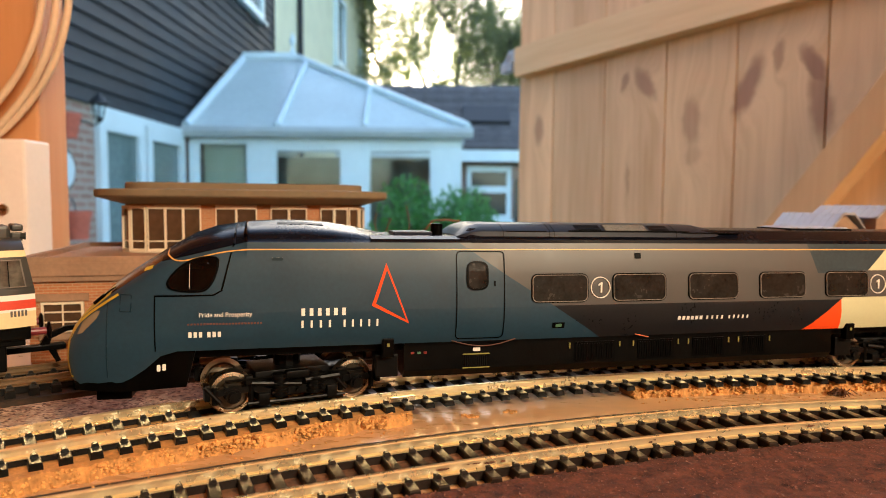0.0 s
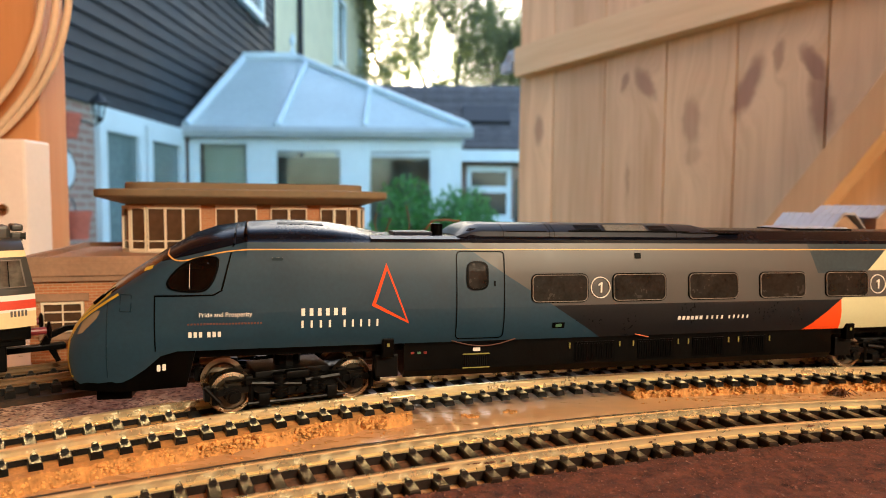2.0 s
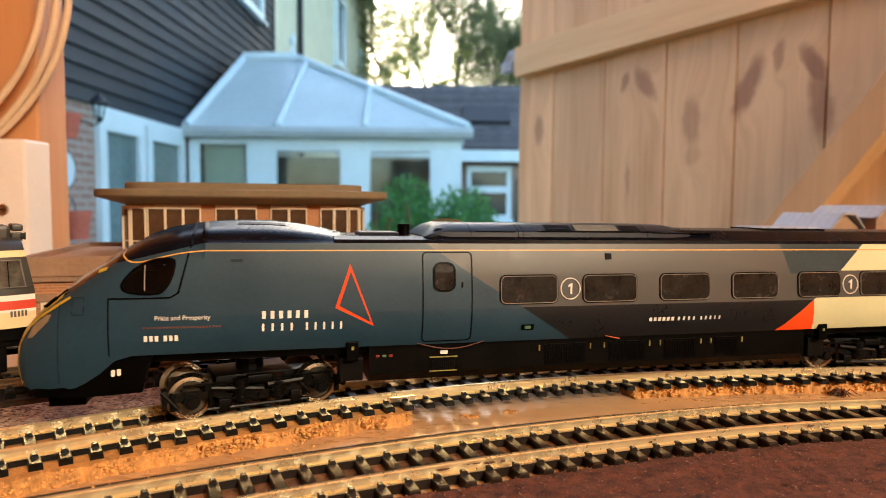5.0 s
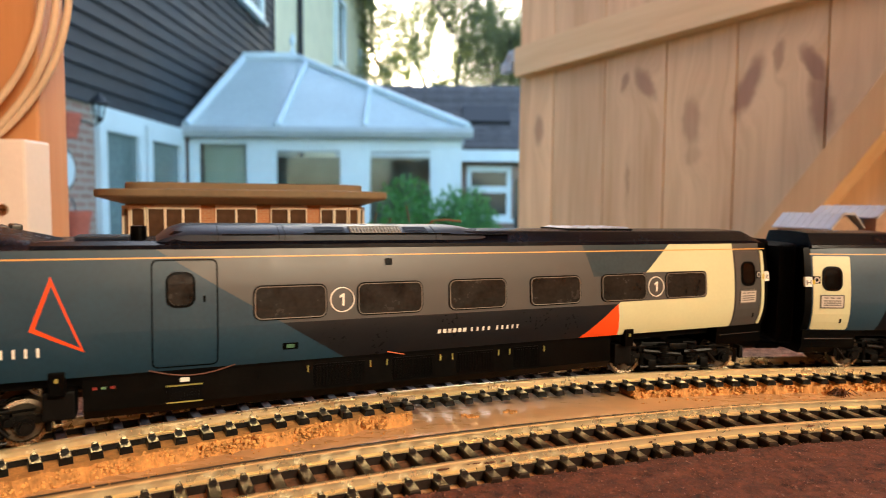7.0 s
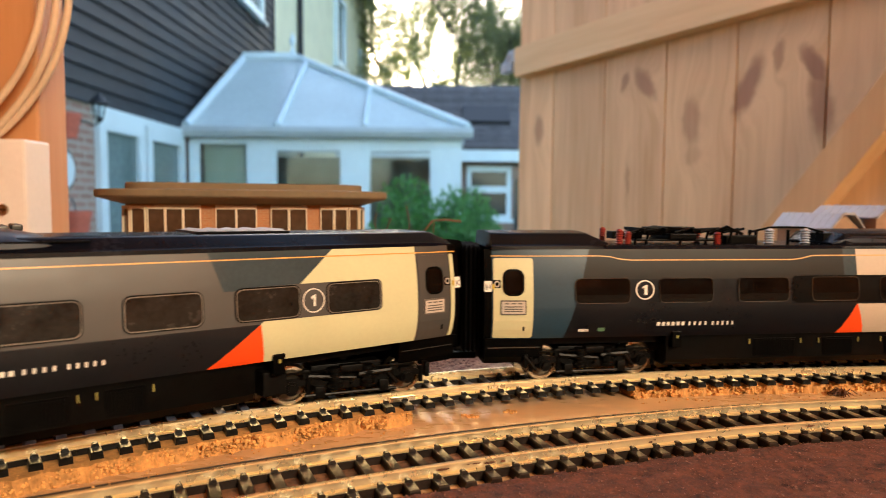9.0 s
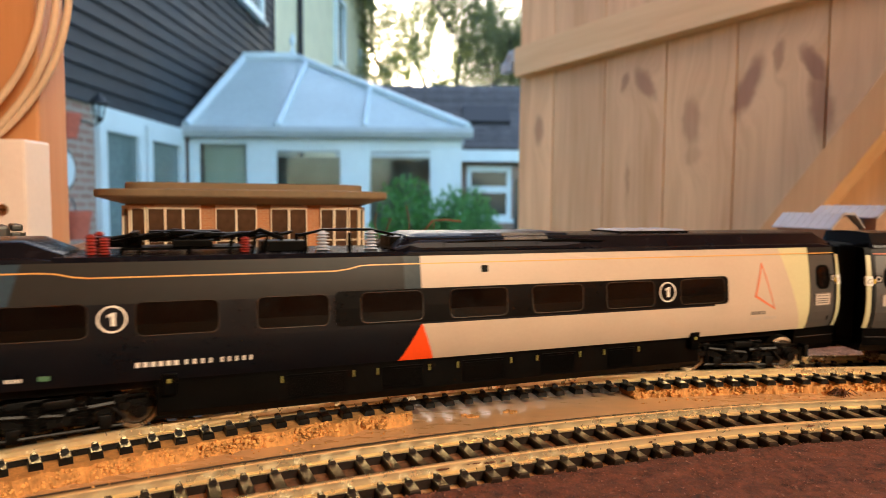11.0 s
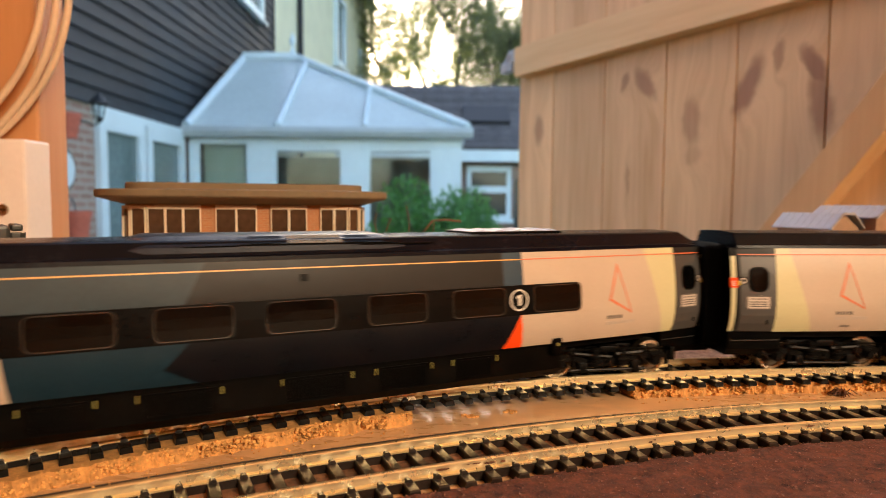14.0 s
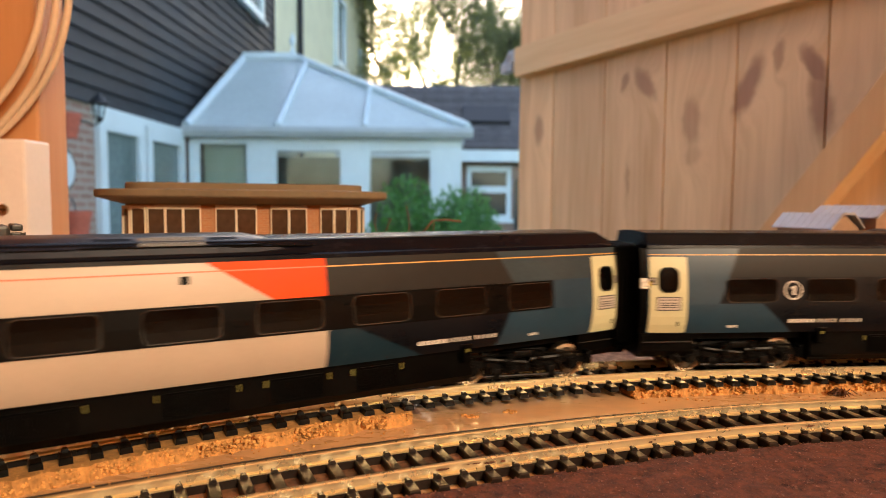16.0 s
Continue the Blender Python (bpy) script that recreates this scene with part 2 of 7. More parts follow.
def mesh_of(bm, name, mats, smooth=0):
    me = bpy.data.meshes.new(name)
    bmesh.ops.recalc_face_normals(bm, faces=bm.faces)
    bm.to_mesh(me)
    bm.free()
    for m in (mats if isinstance(mats, (list, tuple)) else [mats]):
        me.materials.append(m)
    if smooth:
        for p in me.polygons:
            p.use_smooth = True
        me.set_sharp_from_angle(angle=radians(smooth))
    return me


def part(name, bm, material, parent=None, label="", m=None, smooth=0):
    """One bmesh as one mesh object under a thing or a part."""
    ob = new(name, mesh_of(bm, name, material, smooth))
    if parent:
        ob.parent = parent
    if m is not None:
        ob.matrix_basis = m
    if label:
        ob["label"] = label
    return ob


def share(name, data, parent=None, m=None):
    ob = new(name, data)
    ob.parent = parent
    if m is not None:
        ob.matrix_basis = m
    return ob


def empty(name, label, category, m=None, group="", kind=""):
    ob = new(name)
    ob.empty_display_size = 0.01
    if m is not None:
        ob.matrix_basis = m
    return tagged(ob, label, category, group, kind)


def B():
    return bmesh.new()


def box(bm, x0, x1, y0, y1, z0, z1, k=1.0, bevel=0.0, mi=0):
    v = [bm.verts.new((x * k, y * k, z * k)) for x in (x0, x1) for y in (y0, y1) for z in (z0, z1)]
    fs = [bm.faces.new([v[i] for i in q]) for q in ((0, 1, 3, 2), (4, 6, 7, 5), (0, 4, 5, 1), (2, 3, 7, 6), (0, 2, 6, 4), (1, 5, 7, 3))]
    for f in fs:
        f.material_index = mi
    if bevel:
        es = list({e for f in fs for e in f.edges})
        bmesh.ops.bevel(bm, geom=es, offset=bevel * k, segments=2, affect="EDGES", profile=0.6)
    return bm


def prism(bm, pts, axis, a, b, k=1.0, mi=0):
    """A polygon (2D) swept from a to b along an axis; 2D order: X: (y, z), Y: (x, z), Z: (x, y)."""
    def place(p, t):
        return {"X": (t, p[0], p[1]), "Y": (p[0], t, p[1]), "Z": (p[0], p[1], t)}[axis]
    r0 = [bm.verts.new([c * k for c in place(p, a)]) for p in pts]
    r1 = [bm.verts.new([c * k for c in place(p, b)]) for p in pts]
    n = len(pts)
    fs = [bm.faces.new(r0), bm.faces.new(list(reversed(r1)))]
    for i in range(n):
        fs.append(bm.faces.new((r0[i], r0[(i + 1) % n], r1[(i + 1) % n], r1[i])))
    for f in fs:
        f.material_index = mi
    return bm


def rrect(x0, x1, z0, z1, r, n=4, skew=0.0):
    """Outline of a rounded rectangle."""
    out = []
    for cx, cz, a0 in ((x1 - r, z1 - r, 0), (x0 + r, z1 - r, 90), (x0 + r, z0 + r, 180), (x1 - r, z0 + r, 270)):
        for i in range(n + 1):
            a = radians(a0 + 90 * i / n)
            z = cz + r * math.sin(a)
            out.append((cx + r * math.cos(a) + skew * (z - z0), z))
    return out


def ring(bm, outer, inner, axis, a, b, k=1.0):
    """A frame between two outlines with the same number of points."""
    def place(p, t):
        return {"X": (t, p[0], p[1]), "Y": (p[0], t, p[1]), "Z": (p[0], p[1], t)}[axis]
    o0, i0, o1, i1 = ([bm.verts.new([c * k for c in place(p, t)]) for p in l] for l, t in ((outer, a), (inner, a), (outer, b), (inner, b)))
    n = len(outer)
    for i in range(n):
        j = (i + 1) % n
        bm.faces.new((o0[i], o0[j], o1[j], o1[i]))
        bm.faces.new((i0[i], i1[i], i1[j], i0[j]))
        bm.faces.new((o1[i], o1[j], i1[j], i1[i]))
        bm.faces.new((o0[i], i0[i], i0[j], o0[j]))
    return bm


def cyl(bm, p, q, r0, r1=None, n=16, k=1.0, cap=True):
    p, q = Vector(p) * k, Vector(q) * k
    r1 = r0 if r1 is None else r1
    d = (q - p).normalized()
    a = d.orthogonal().normalized()
    b = d.cross(a)
    R0 = [bm.verts.new(p + (a * math.cos(6.28319 * i / n) + b * math.sin(6.28319 * i / n)) * r0 * k) for i in range(n)]
    R1 = [bm.verts.new(q + (a * math.cos(6.28319 * i / n) + b * math.sin(6.28319 * i / n)) * r1 * k) for i in range(n)]
    for i in range(n):
        bm.faces.new((R0[i], R0[(i + 1) % n], R1[(i + 1) % n], R1[i]))
    if cap:
        bm.faces.new(R0)
        bm.faces.new(list(reversed(R1)))
    return bm


def lathe(bm, prof, axis_at=(0, 0, 0), axis="Y", n=28, k=1.0):
    """Profile (r, t) turned about an axis."""
    rows = []
    for r, t in prof:
        row = []
        for i in range(n):
            a = 6.283185 * i / n
            c, s = r * math.cos(a), r * math.sin(a)
            co = {"Y": (c, t, s), "Z": (c, s, t), "X": (t, c, s)}[axis]
            row.append(bm.verts.new([(co[j] + axis_at[j]) * k for j in range(3)]))
        rows.append(row)
    for r0, r1 in zip(rows, rows[1:]):
        for i in range(n):
            bm.faces.new((r0[i], r0[(i + 1) % n], r1[(i + 1) % n], r1[i]))
    bm.faces.new(rows[0])
    bm.faces.new(list(reversed(rows[-1])))
    return bm


def loft(bm, sections, close=True, caps=True, mi=0):
    """Skin between rings of points."""
    rows = [[bm.verts.new(p) for p in s] for s in sections]
    n = len(rows[0])
    for r0, r1 in zip(rows, rows[1:]):
        for i in range(n if close else n - 1):
            j = (i + 1) % n
            f = bm.faces.new((r0[i], r0[j], r1[j], r1[i]))
            f.material_index = mi
    if caps:
        bm.faces.new(rows[0])
        bm.faces.new(list(reversed(rows[-1])))
    return bm


def tube(bm, pts, r, n=8):
    """A round cord along points."""
    pts = [Vector(p) for p in pts]
    rows = []
    for i, p in enumerate(pts):
        d = (pts[min(i + 1, len(pts) - 1)] - pts[max(i - 1, 0)]).normalized()
        a = d.cross(Vector((0.31, 0.2, 0.93))).normalized()
        b = d.cross(a)
        rows.append([p + (a * math.cos(6.2832 * j / n) + b * math.sin(6.2832 * j / n)) * r for j in range(n)])
    return loft(bm, rows)


def words(body, size, name):
    """Readable writing as a mesh, in the XY plane."""
    cu = bpy.data.curves.new(name, "FONT")
    cu.body, cu.size, cu.extrude = body, size, 0.00004
    tmp = bpy.data.objects.new(name, cu)
    scene.collection.objects.link(tmp)
    me = bpy.data.meshes.new_from_object(tmp.evaluated_get(bpy.context.evaluated_depsgraph_get()))
    bpy.data.objects.remove(tmp)
    return me


# ---- track lines ----
class Line:
    """A track's centre line: two arcs (or a straight) that meet at P with one heading; s grows to the right."""
    def __init__(self, x0, y0, psi, kl, kr, turn=1e9):
        self.p, self.t, self.n = Vector((x0, y0)), Vector((math.cos(psi), math.sin(psi))), Vector((math.sin(psi), -math.cos(psi)))
        self.k, self.turn = (kl, kr), turn

    def at(self, s, off=0.0):
        """Place and heading at s, shifted towards the curve's inside."""
        if s > self.turn:                      # the line closes into an oval past the straight
            p0, t0, n0 = self.at(self.turn)
            a = self.k[0] * (s - self.turn)
            t = t0 * math.cos(a) + n0 * math.sin(a)
            n = Vector((t.y, -t.x))
            return p0 + t0 * (math.sin(a) / self.k[0]) + n0 * ((1 - math.cos(a)) / self.k[0]) + n * off, t, n
        k = self.k[1 if s > 0 else 0]
        if abs(k) < 1e-6:
            p, t = self.p + self.t * s, self.t
        else:
            a = k * s
            p = self.p + self.t * (math.sin(a) / k) + self.n * ((1 - math.cos(a)) / k)
            t = self.t * math.cos(a) + self.n * math.sin(a)
        n = Vector((t.y, -t.x))
        return p + n * off, t, n


LINE_A = Line(107.74, 241.67, 0.1113, 0.0021968, 0.0, 170.0)
LINE_B = Line(72.40, 185.93, 0.2699, 0.0013886, 0.0022926)
LINE_C = Line(99.6, 314.6, 0.1113, 0.001892, 0.0, 170.0)
# ---- garden, sky side ----
GROUND = -1.13
bm = B()
N_G = 40
for i in range(N_G):
    for j in range(N_G):
        def gp(a, b):
            x, y = (a / N_G - 0.5), (b / N_G - 0.5)
            x, y = 700 * x * abs(2 * x), 700 * y * abs(2 * y)
            return (x, y, GROUND + 0.02 * noise.noise((x * 0.7, y * 0.7, 0)) - 0.02)
        bm.faces.new([bm.verts.new(gp(*q)) for q in ((i, j), (i + 1, j), (i + 1, j + 1), (i, j + 1))])
bmesh.ops.remove_doubles(bm, verts=bm.verts, dist=0.001)
ground = part("ground", bm, M_GARDEN, smooth=40)
tagged(ground, "dim grassy garden ground around the shed and house", "ground", kind="structure")


# ---- shed ----
def shed():
    bm = box(B(), -1.3, 1.5, -1.5, 0.50, GROUND - 0.03, -0.98)
    tagged(part("floor", bm, M_SHED), "bare wooden shed floor", "floor", kind="structure")
    bm = box(B(), -1.36, 1.56, -1.56, 0.56, 1.12, 1.16)
    tagged(part("ceiling", bm, M_PINE_X), "plain boarded shed ceiling", "ceiling", kind="structure")
    for nm, a in (("wall_west", (-1.36, -1.3, -1.5, 0.50)), ("wall_east", (1.5, 1.56, -1.5, 0.50)), ("wall_south", (-1.36, 1.56, -1.56, -1.5))):
        w = part(nm, box(B(), *a, GROUND, 1.12), M_SHED)
        tagged(w, "plain timber shed wall", "wall", kind="structure")
    # wall with the doorway: boards left and right of the opening, head above
    wn_ = part("wall_north", box(B(), 0.56, 1.56, 0.445, 0.50, GROUND, 1.12), M_SHED)
    tagged(wn_, "orange-brown timber shed wall with an open doorway", "wall", kind="structure")
    part("wall_head", box(B(), -0.302, 0.56, 0.445, 0.50, 0.93, 1.12), M_SHED, wn_)
    part("wall_board_sheet", box(B(), -1.36, -0.302, 0.462, 0.50, GROUND, 1.12), M_SHED, wn_)
    plank = box(B(), -0.0475, 0.0475, -0.008, 0.008, GROUND, 1.12, bevel=0.002)
    me = mesh_of(plank, "plank", M_SHED)
    for i in range(8):
        share("plank", me, wn_, pose(-0.3505 - 0.0965 * i, 0.4535, 0))
    for x0, x1 in ((-0.302, -0.2675), (0.51, 0.56)):
        j = part("door_jamb", box(B(), x0, x1, 0.436, 0.469, GROUND, 0.93, bevel=0.002), M_JAMB, wn_)
    # shed lamp on the ceiling
    lamp_ob = empty("strip_lamp", "long warm strip lamp on the shed wall", "lamp", pose(0.899, -1.5, 0.90))
    part("housing", box(B(), -0.6, 0.6, 0.0, 0.05, -0.04, 0.04, bevel=0.006), M_PLASTIC, lamp_ob)


M_JAMB = wood("pale_jamb_wood", (0.58, 0.315, 0.16), (0.47, 0.22, 0.09), "Z")
shed()


# ---- the open plank door ----
def plank_door():
    rz = math.degrees(math.atan2(-0.864, 0.503))
    m = pose(0.1265, 1.10, 0, 0, 0, rz)          # x runs from the free edge to the hinge; y < 0 is the shed side
    door = empty("door_1", "open ledged and braced pine plank door", "door", m, kind="structure")
    z0, z1 = -0.96, 0.92
    edges = (0.0, 0.087, 0.198, 0.306, 0.406, 0.508, 0.620, 0.745)
    for a, b in zip(edges, edges[1:]):
        bm = B()
        prism(bm, [(a + 0.0003, 0.0), (a + 0.0012, -0.0018), (b - 0.0012, -0.0018), (b - 0.0003, 0.0), (b - 0.0004, 0.016), (a + 0.0004, 0.016)], "Z", z0, z1)
        part("plank", bm, M_PLANK, door)
    for zz in (0.2725, -0.62):
        bm = box(B(), 0.014, 0.735, -0.0245, -0.0022, zz, zz + 0.047, bevel=0.0015)
        part("ledge", bm, M_PINE_X, door, "pale planed pine ledge")
    # brace rising to the hinge side
    bm = prism(B(), [(0.032, -0.50), (0.640, 0.2715), (0.684, 0.2715), (0.076, -0.50)], "Y", -0.0285, -0.0022)
    part("brace", bm, M_BRACE, door, "diagonal pine brace")
    # metal hook at the end of the upper ledge
    bm = box(B(), -0.036, -0.003, -0.016, -0.002, 0.286, 0.304, bevel=0.003)
    cyl(bm, (-0.026, -0.010, 0.303), (-0.014, -0.010, 0.318), 0.0055, n=10)
    box(bm, -0.020, -0.0025, -0.012, -0.004, 0.302, 0.322, bevel=0.002)
    part("latch", bm, M_SILVER, door, "grey metal latch")


def add_knots(m, knots):
    """Soft-edged knots in a board's wood, with the grain bending round them; knots: (x, z, half width, half height, tilt, depth of colour)."""
    nt = m.node_tree
    shift = [n for n in nt.nodes if n.bl_idname == "ShaderNodeVectorMath"][0]
    tc = [n for n in nt.nodes if n.bl_idname == "ShaderNodeTexCoord"][0]
    wob = nt.nodes.new("ShaderNodeTexNoise")
    wob.inputs["Scale"].default_value, wob.inputs["Detail"].default_value = 55, 3
    nt.links.new(tc.outputs["Object"], wob.inputs["Vector"])
    scl = nt.nodes.new("ShaderNodeVectorMath")
    scl.operation = "MULTIPLY_ADD"
    scl.inputs[1].default_value, scl.inputs[2].default_value = (0.011, 0, 0.016), (-0.0055, 0, -0.008)
    nt.links.new(wob.outputs["Color"], scl.inputs[0])
    at = nt.nodes.new("ShaderNodeVectorMath")
    nt.links.new(tc.outputs["Object"], at.inputs[0])
    nt.links.new(scl.outputs[0], at.inputs[1])
    dark, bend = None, None

    def top(a, b):
        if a is None:
            return b
        mx = nt.nodes.new("ShaderNodeMath")
        mx.operation = "MAXIMUM"
        nt.links.new(a, mx.inputs[0])
        nt.links.new(b, mx.inputs[1])
        return mx.outputs[0]
    for x, z, w, h, tilt, deep in knots:
        mp = nt.nodes.new("ShaderNodeMapping")
        mp.vector_type = "TEXTURE"
        mp.inputs["Location"].default_value, mp.inputs["Rotation"].default_value, mp.inputs["Scale"].default_value = (x, 0, z), (0, radians(tilt), 0), (w, 100, h)
        nt.links.new(at.outputs[0], mp.inputs["Vector"])
        ln = nt.nodes.new("ShaderNodeVectorMath")
        ln.operation = "LENGTH"
        nt.links.new(mp.outputs[0], ln.inputs[0])
        for lo, hi, to, which in ((0.55, 1.35, deep, 0), (0.4, 3.2, 1.0, 1)):
            mr = nt.nodes.new("ShaderNodeMapRange")
            mr.interpolation_type = "SMOOTHSTEP"
            mr.inputs["From Min"].default_value, mr.inputs["From Max"].default_value = lo, hi
            mr.inputs["To Min"].default_value, mr.inputs["To Max"].default_value = to, 0.0
            nt.links.new(ln.outputs["Value"], mr.inputs["Value"])
            if which:
                bend = top(bend, mr.outputs[0])
            else:
                dark = top(dark, mr.outputs[0])
    # grain pushed aside
    vm = nt.nodes.new("ShaderNodeVectorMath")
    vm.operation = "MULTIPLY_ADD"
    vm.inputs[1].default_value = (0.018, 0, 0.05)
    nt.links.new(bend, vm.inputs[0])
    nt.links.new(tc.outputs["Object"], vm.inputs[2])
    nt.links.new(vm.outputs[0], shift.inputs[0])
    bs = nt.nodes["Principled BSDF"]
    old = bs.inputs["Base Color"].links[0].from_socket
    mix = nt.nodes.new("ShaderNodeMix")
    mix.data_type, mix.blend_type = "RGBA", "MULTIPLY"
    mix.inputs[7].default_value = (0.47, 0.36, 0.36, 1)
    nt.links.new(dark, mix.inputs[0])
    nt.links.new(old, mix.inputs[6])
    nt.links.new(mix.outputs[2], bs.inputs["Base Color"])
    return m


M_PLANK = add_knots(wood("knotty_pine_planks", (0.88, 0.62, 0.375), (0.62, 0.385, 0.205), "Z", spread=0.15),
                    ((0.053, 0.185, 0.011, 0.024, 0, 0.7), (0.236, 0.232, 0.006, 0.013, 25, 0.75), (0.272, 0.225, 0.011, 0.026, -38, 0.85), (0.346, 0.168, 0.013, 0.030, -3, 0.6), (0.350, 0.128, 0.012, 0.012, 0, 0.35),
                     (0.421, 0.200, 0.012, 0.034, 24, 1.0), (0.456, 0.226, 0.006, 0.015, 5, 0.75), (0.494, 0.210, 0.008, 0.026, -30, 1.0), (0.503, 0.170, 0.012, 0.036, -12, 0.75), (0.244, 0.10, 0.003, 0.024, 0, 0.45), (0.12, 0.40, 0.008, 0.014, 0, 0.7)))
M_BRACE = wood("brace_pine", (0.66, 0.41, 0.21), (0.54, 0.31, 0.14), "Z")
plank_door()


# ---- baseboard and ground cover ----
def strip(bm, line, s0, s1, off0, off1, z, step=4.0, rough=0.0, seed=0.0, thick=3.0, taper=0.0):
    """A band beside a track line, with torn edges."""
    n = max(2, int(abs(s1 - s0) / step))
    rows = []
    for i in range(n + 1):
        s = s0 + (s1 - s0) * i / n
        e0 = rough * (noise.noise((s * 0.13, seed, 0)) + 0.6 * noise.noise((s * 0.45, seed, 4)))
        e1 = rough * (noise.noise((s * 0.13, seed + 9, 0)) + 0.6 * noise.noise((s * 0.45, seed + 9, 4)))
        e1 += taper * i / n
        a, b = line.at(s, off0 + e0)[0], line.at(s, off1 + e1)[0]
        u0, u1 = rough * 0.5 * noise.noise((s * 0.6, seed, 8)), rough * 0.5 * noise.noise((s * 0.6, seed, 12))
        a2, b2 = line.at(s, off0 + e0 - 0.4 + u0)[0], line.at(s, off1 + e1 + 0.5 + u1)[0]
        rows.append([(a2.x * MM, a2.y * MM, (z - thick) * MM), (a.x * MM, a.y * MM, (z - 0.3) * MM), (a.x * MM, a.y * MM, z * MM),
                     (b.x * MM, b.y * MM, z * MM), (b.x * MM, b.y * MM, (z - 0.8) * MM), (b2.x * MM, b2.y * MM, (z - thick) * MM)])
    loft(bm, rows)


def baseboard():
    b = empty("baseboard", "tan plywood layout baseboard on a timber frame", "baseboard", kind="structure")
    part("board_top", box(B(), -1.28, 1.48, -0.95, 0.435, -0.012, 0.0), M_BOARD, b)
    for y in (-0.94, -0.3, 0.40):
        part("frame_rail", box(B(), -1.28, 1.48, y, y + 0.03, -0.07, -0.012), M_PINE_X, b)
    for x in (-1.2, 0.1, 1.4):
        for y in (-0.91, 0.37):
            part("leg", box(B(), x, x + 0.04, y, y + 0.03, -0.98, -0.012), M_PINE, b)
    # shallow holes torn in the board's face
    for x, y in ((8.6, 203.5), (21.7, 208.0), (-22, 196.5)):
        bm = B()
        for i in range(7):
            a = random.uniform(0, 6.28)
            r = random.uniform(0.6, 2.6)
            px, py = x + r * math.cos(a), y + r * math.sin(a) * 0.7
            prism(bm, [(px + random.uniform(0.4, 1.2) * math.cos(t), py + random.uniform(0.3, 0.9) * math.sin(t)) for t in (0, 1.2, 2.4, 3.6, 4.9)], "Z", 0.0, random.uniform(0.2, 0.6), MM)
        part("splinter", bm, M_CORK, b)
    # pencil line along the near track
    bm = B()
    strip(bm, LINE_B, -420, 420, -24.0, -23.6, 0.06, 6, 0, thick=0.06)
    strip(bm, LINE_B, -420, 420, -14.6, -13.9, 0.07, 6, 0, thick=0.07)
    part("pencil_line", bm, M_LETTER_DK, b)


baseboard()


def grit_sheet():
    """Loose granular scatter in front of the near track: a bumpy sheet and loose grains."""
    bm = B()
    cols, rws = 220, 70
    grid = []
    for i in range(cols + 1):
        s = -330 + 640 * i / cols
        col = []
        for j in range(rws + 1):
            off = 13.2 + 120 * (j / rws) ** 1.25
            p = LINE_B.at(s, off)[0]
            h = 1.15 + 0.55 * noise.noise((p.x * 0.22, p.y * 0.22, 0)) + 0.75 * noise.noise((p.x * 0.8, p.y * 0.8, 5)) * (1 if j > 1 else 0.2)
            h -= 1.0 if j == 0 else 0
            col.append(bm.verts.new((p.x * MM, p.y * MM, max(0.05, h) * MM)))
        grid.append(col)
    for i in range(cols):
        for j in range(rws):
            bm.faces.new((grid[i][j], grid[i + 1][j], grid[i + 1][j + 1], grid[i][j + 1]))
    ob = part("scatter_sheet", bm, M_GRIT, smooth=60)
    tagged(ob, "dark red-brown granular scatter covering the board", "scatter", kind="stuff")
    # loose grains
    bm = B()
    random.seed(5)
    verts, faces = [], []
    for i in range(15000):
        s, off = random.uniform(-120, 200), 13.5 + 75 * random.random() ** 1.4
        p = LINE_B.at(s, off)[0]
        r = random.choice((0.12, 0.15, 0.2, 0.25, 0.3, 0.42))
        c = Vector((p.x, p.y, 1.2 + 0.55 * noise.noise((p.x * 0.22, p.y * 0.22, 0)) + 0.5 * noise.noise((p.x * 0.8, p.y * 0.8, 5))))
        o = len(verts)
        a = random.uniform(0, 6.28)
        for dx, dy, dz in ((1, 0.2, 0.35), (-0.5, 0.85, 0.2), (-0.5, -0.85, 0.1), (0.1, 0.1, 0.75)):
            x, y = dx * math.cos(a) - dy * math.sin(a), dx * math.sin(a) + dy * math.cos(a)
            k = random.uniform(0.7, 1.3) * r
            verts.append(((c.x + x * k) * MM, (c.y + y * k) * MM, (c.z + dz * k - 0.1) * MM))
        faces += [(o, o + 1, o + 3), (o + 1, o + 2, o + 3), (o + 2, o, o + 3)]
    me = bpy.data.meshes.new("grit_grains")
    me.from_pydata(verts, [], faces)
    me.materials.append(M_GRAIN)
    tagged(new("grit_grains", me), "loose red-brown and grey grit grains", "grit", kind="stuff")


M_GRAIN = leaf_mat("grit_grain", (0.05, 0.02, 0.014), (0.24, 0.115, 0.08))
grit_sheet()


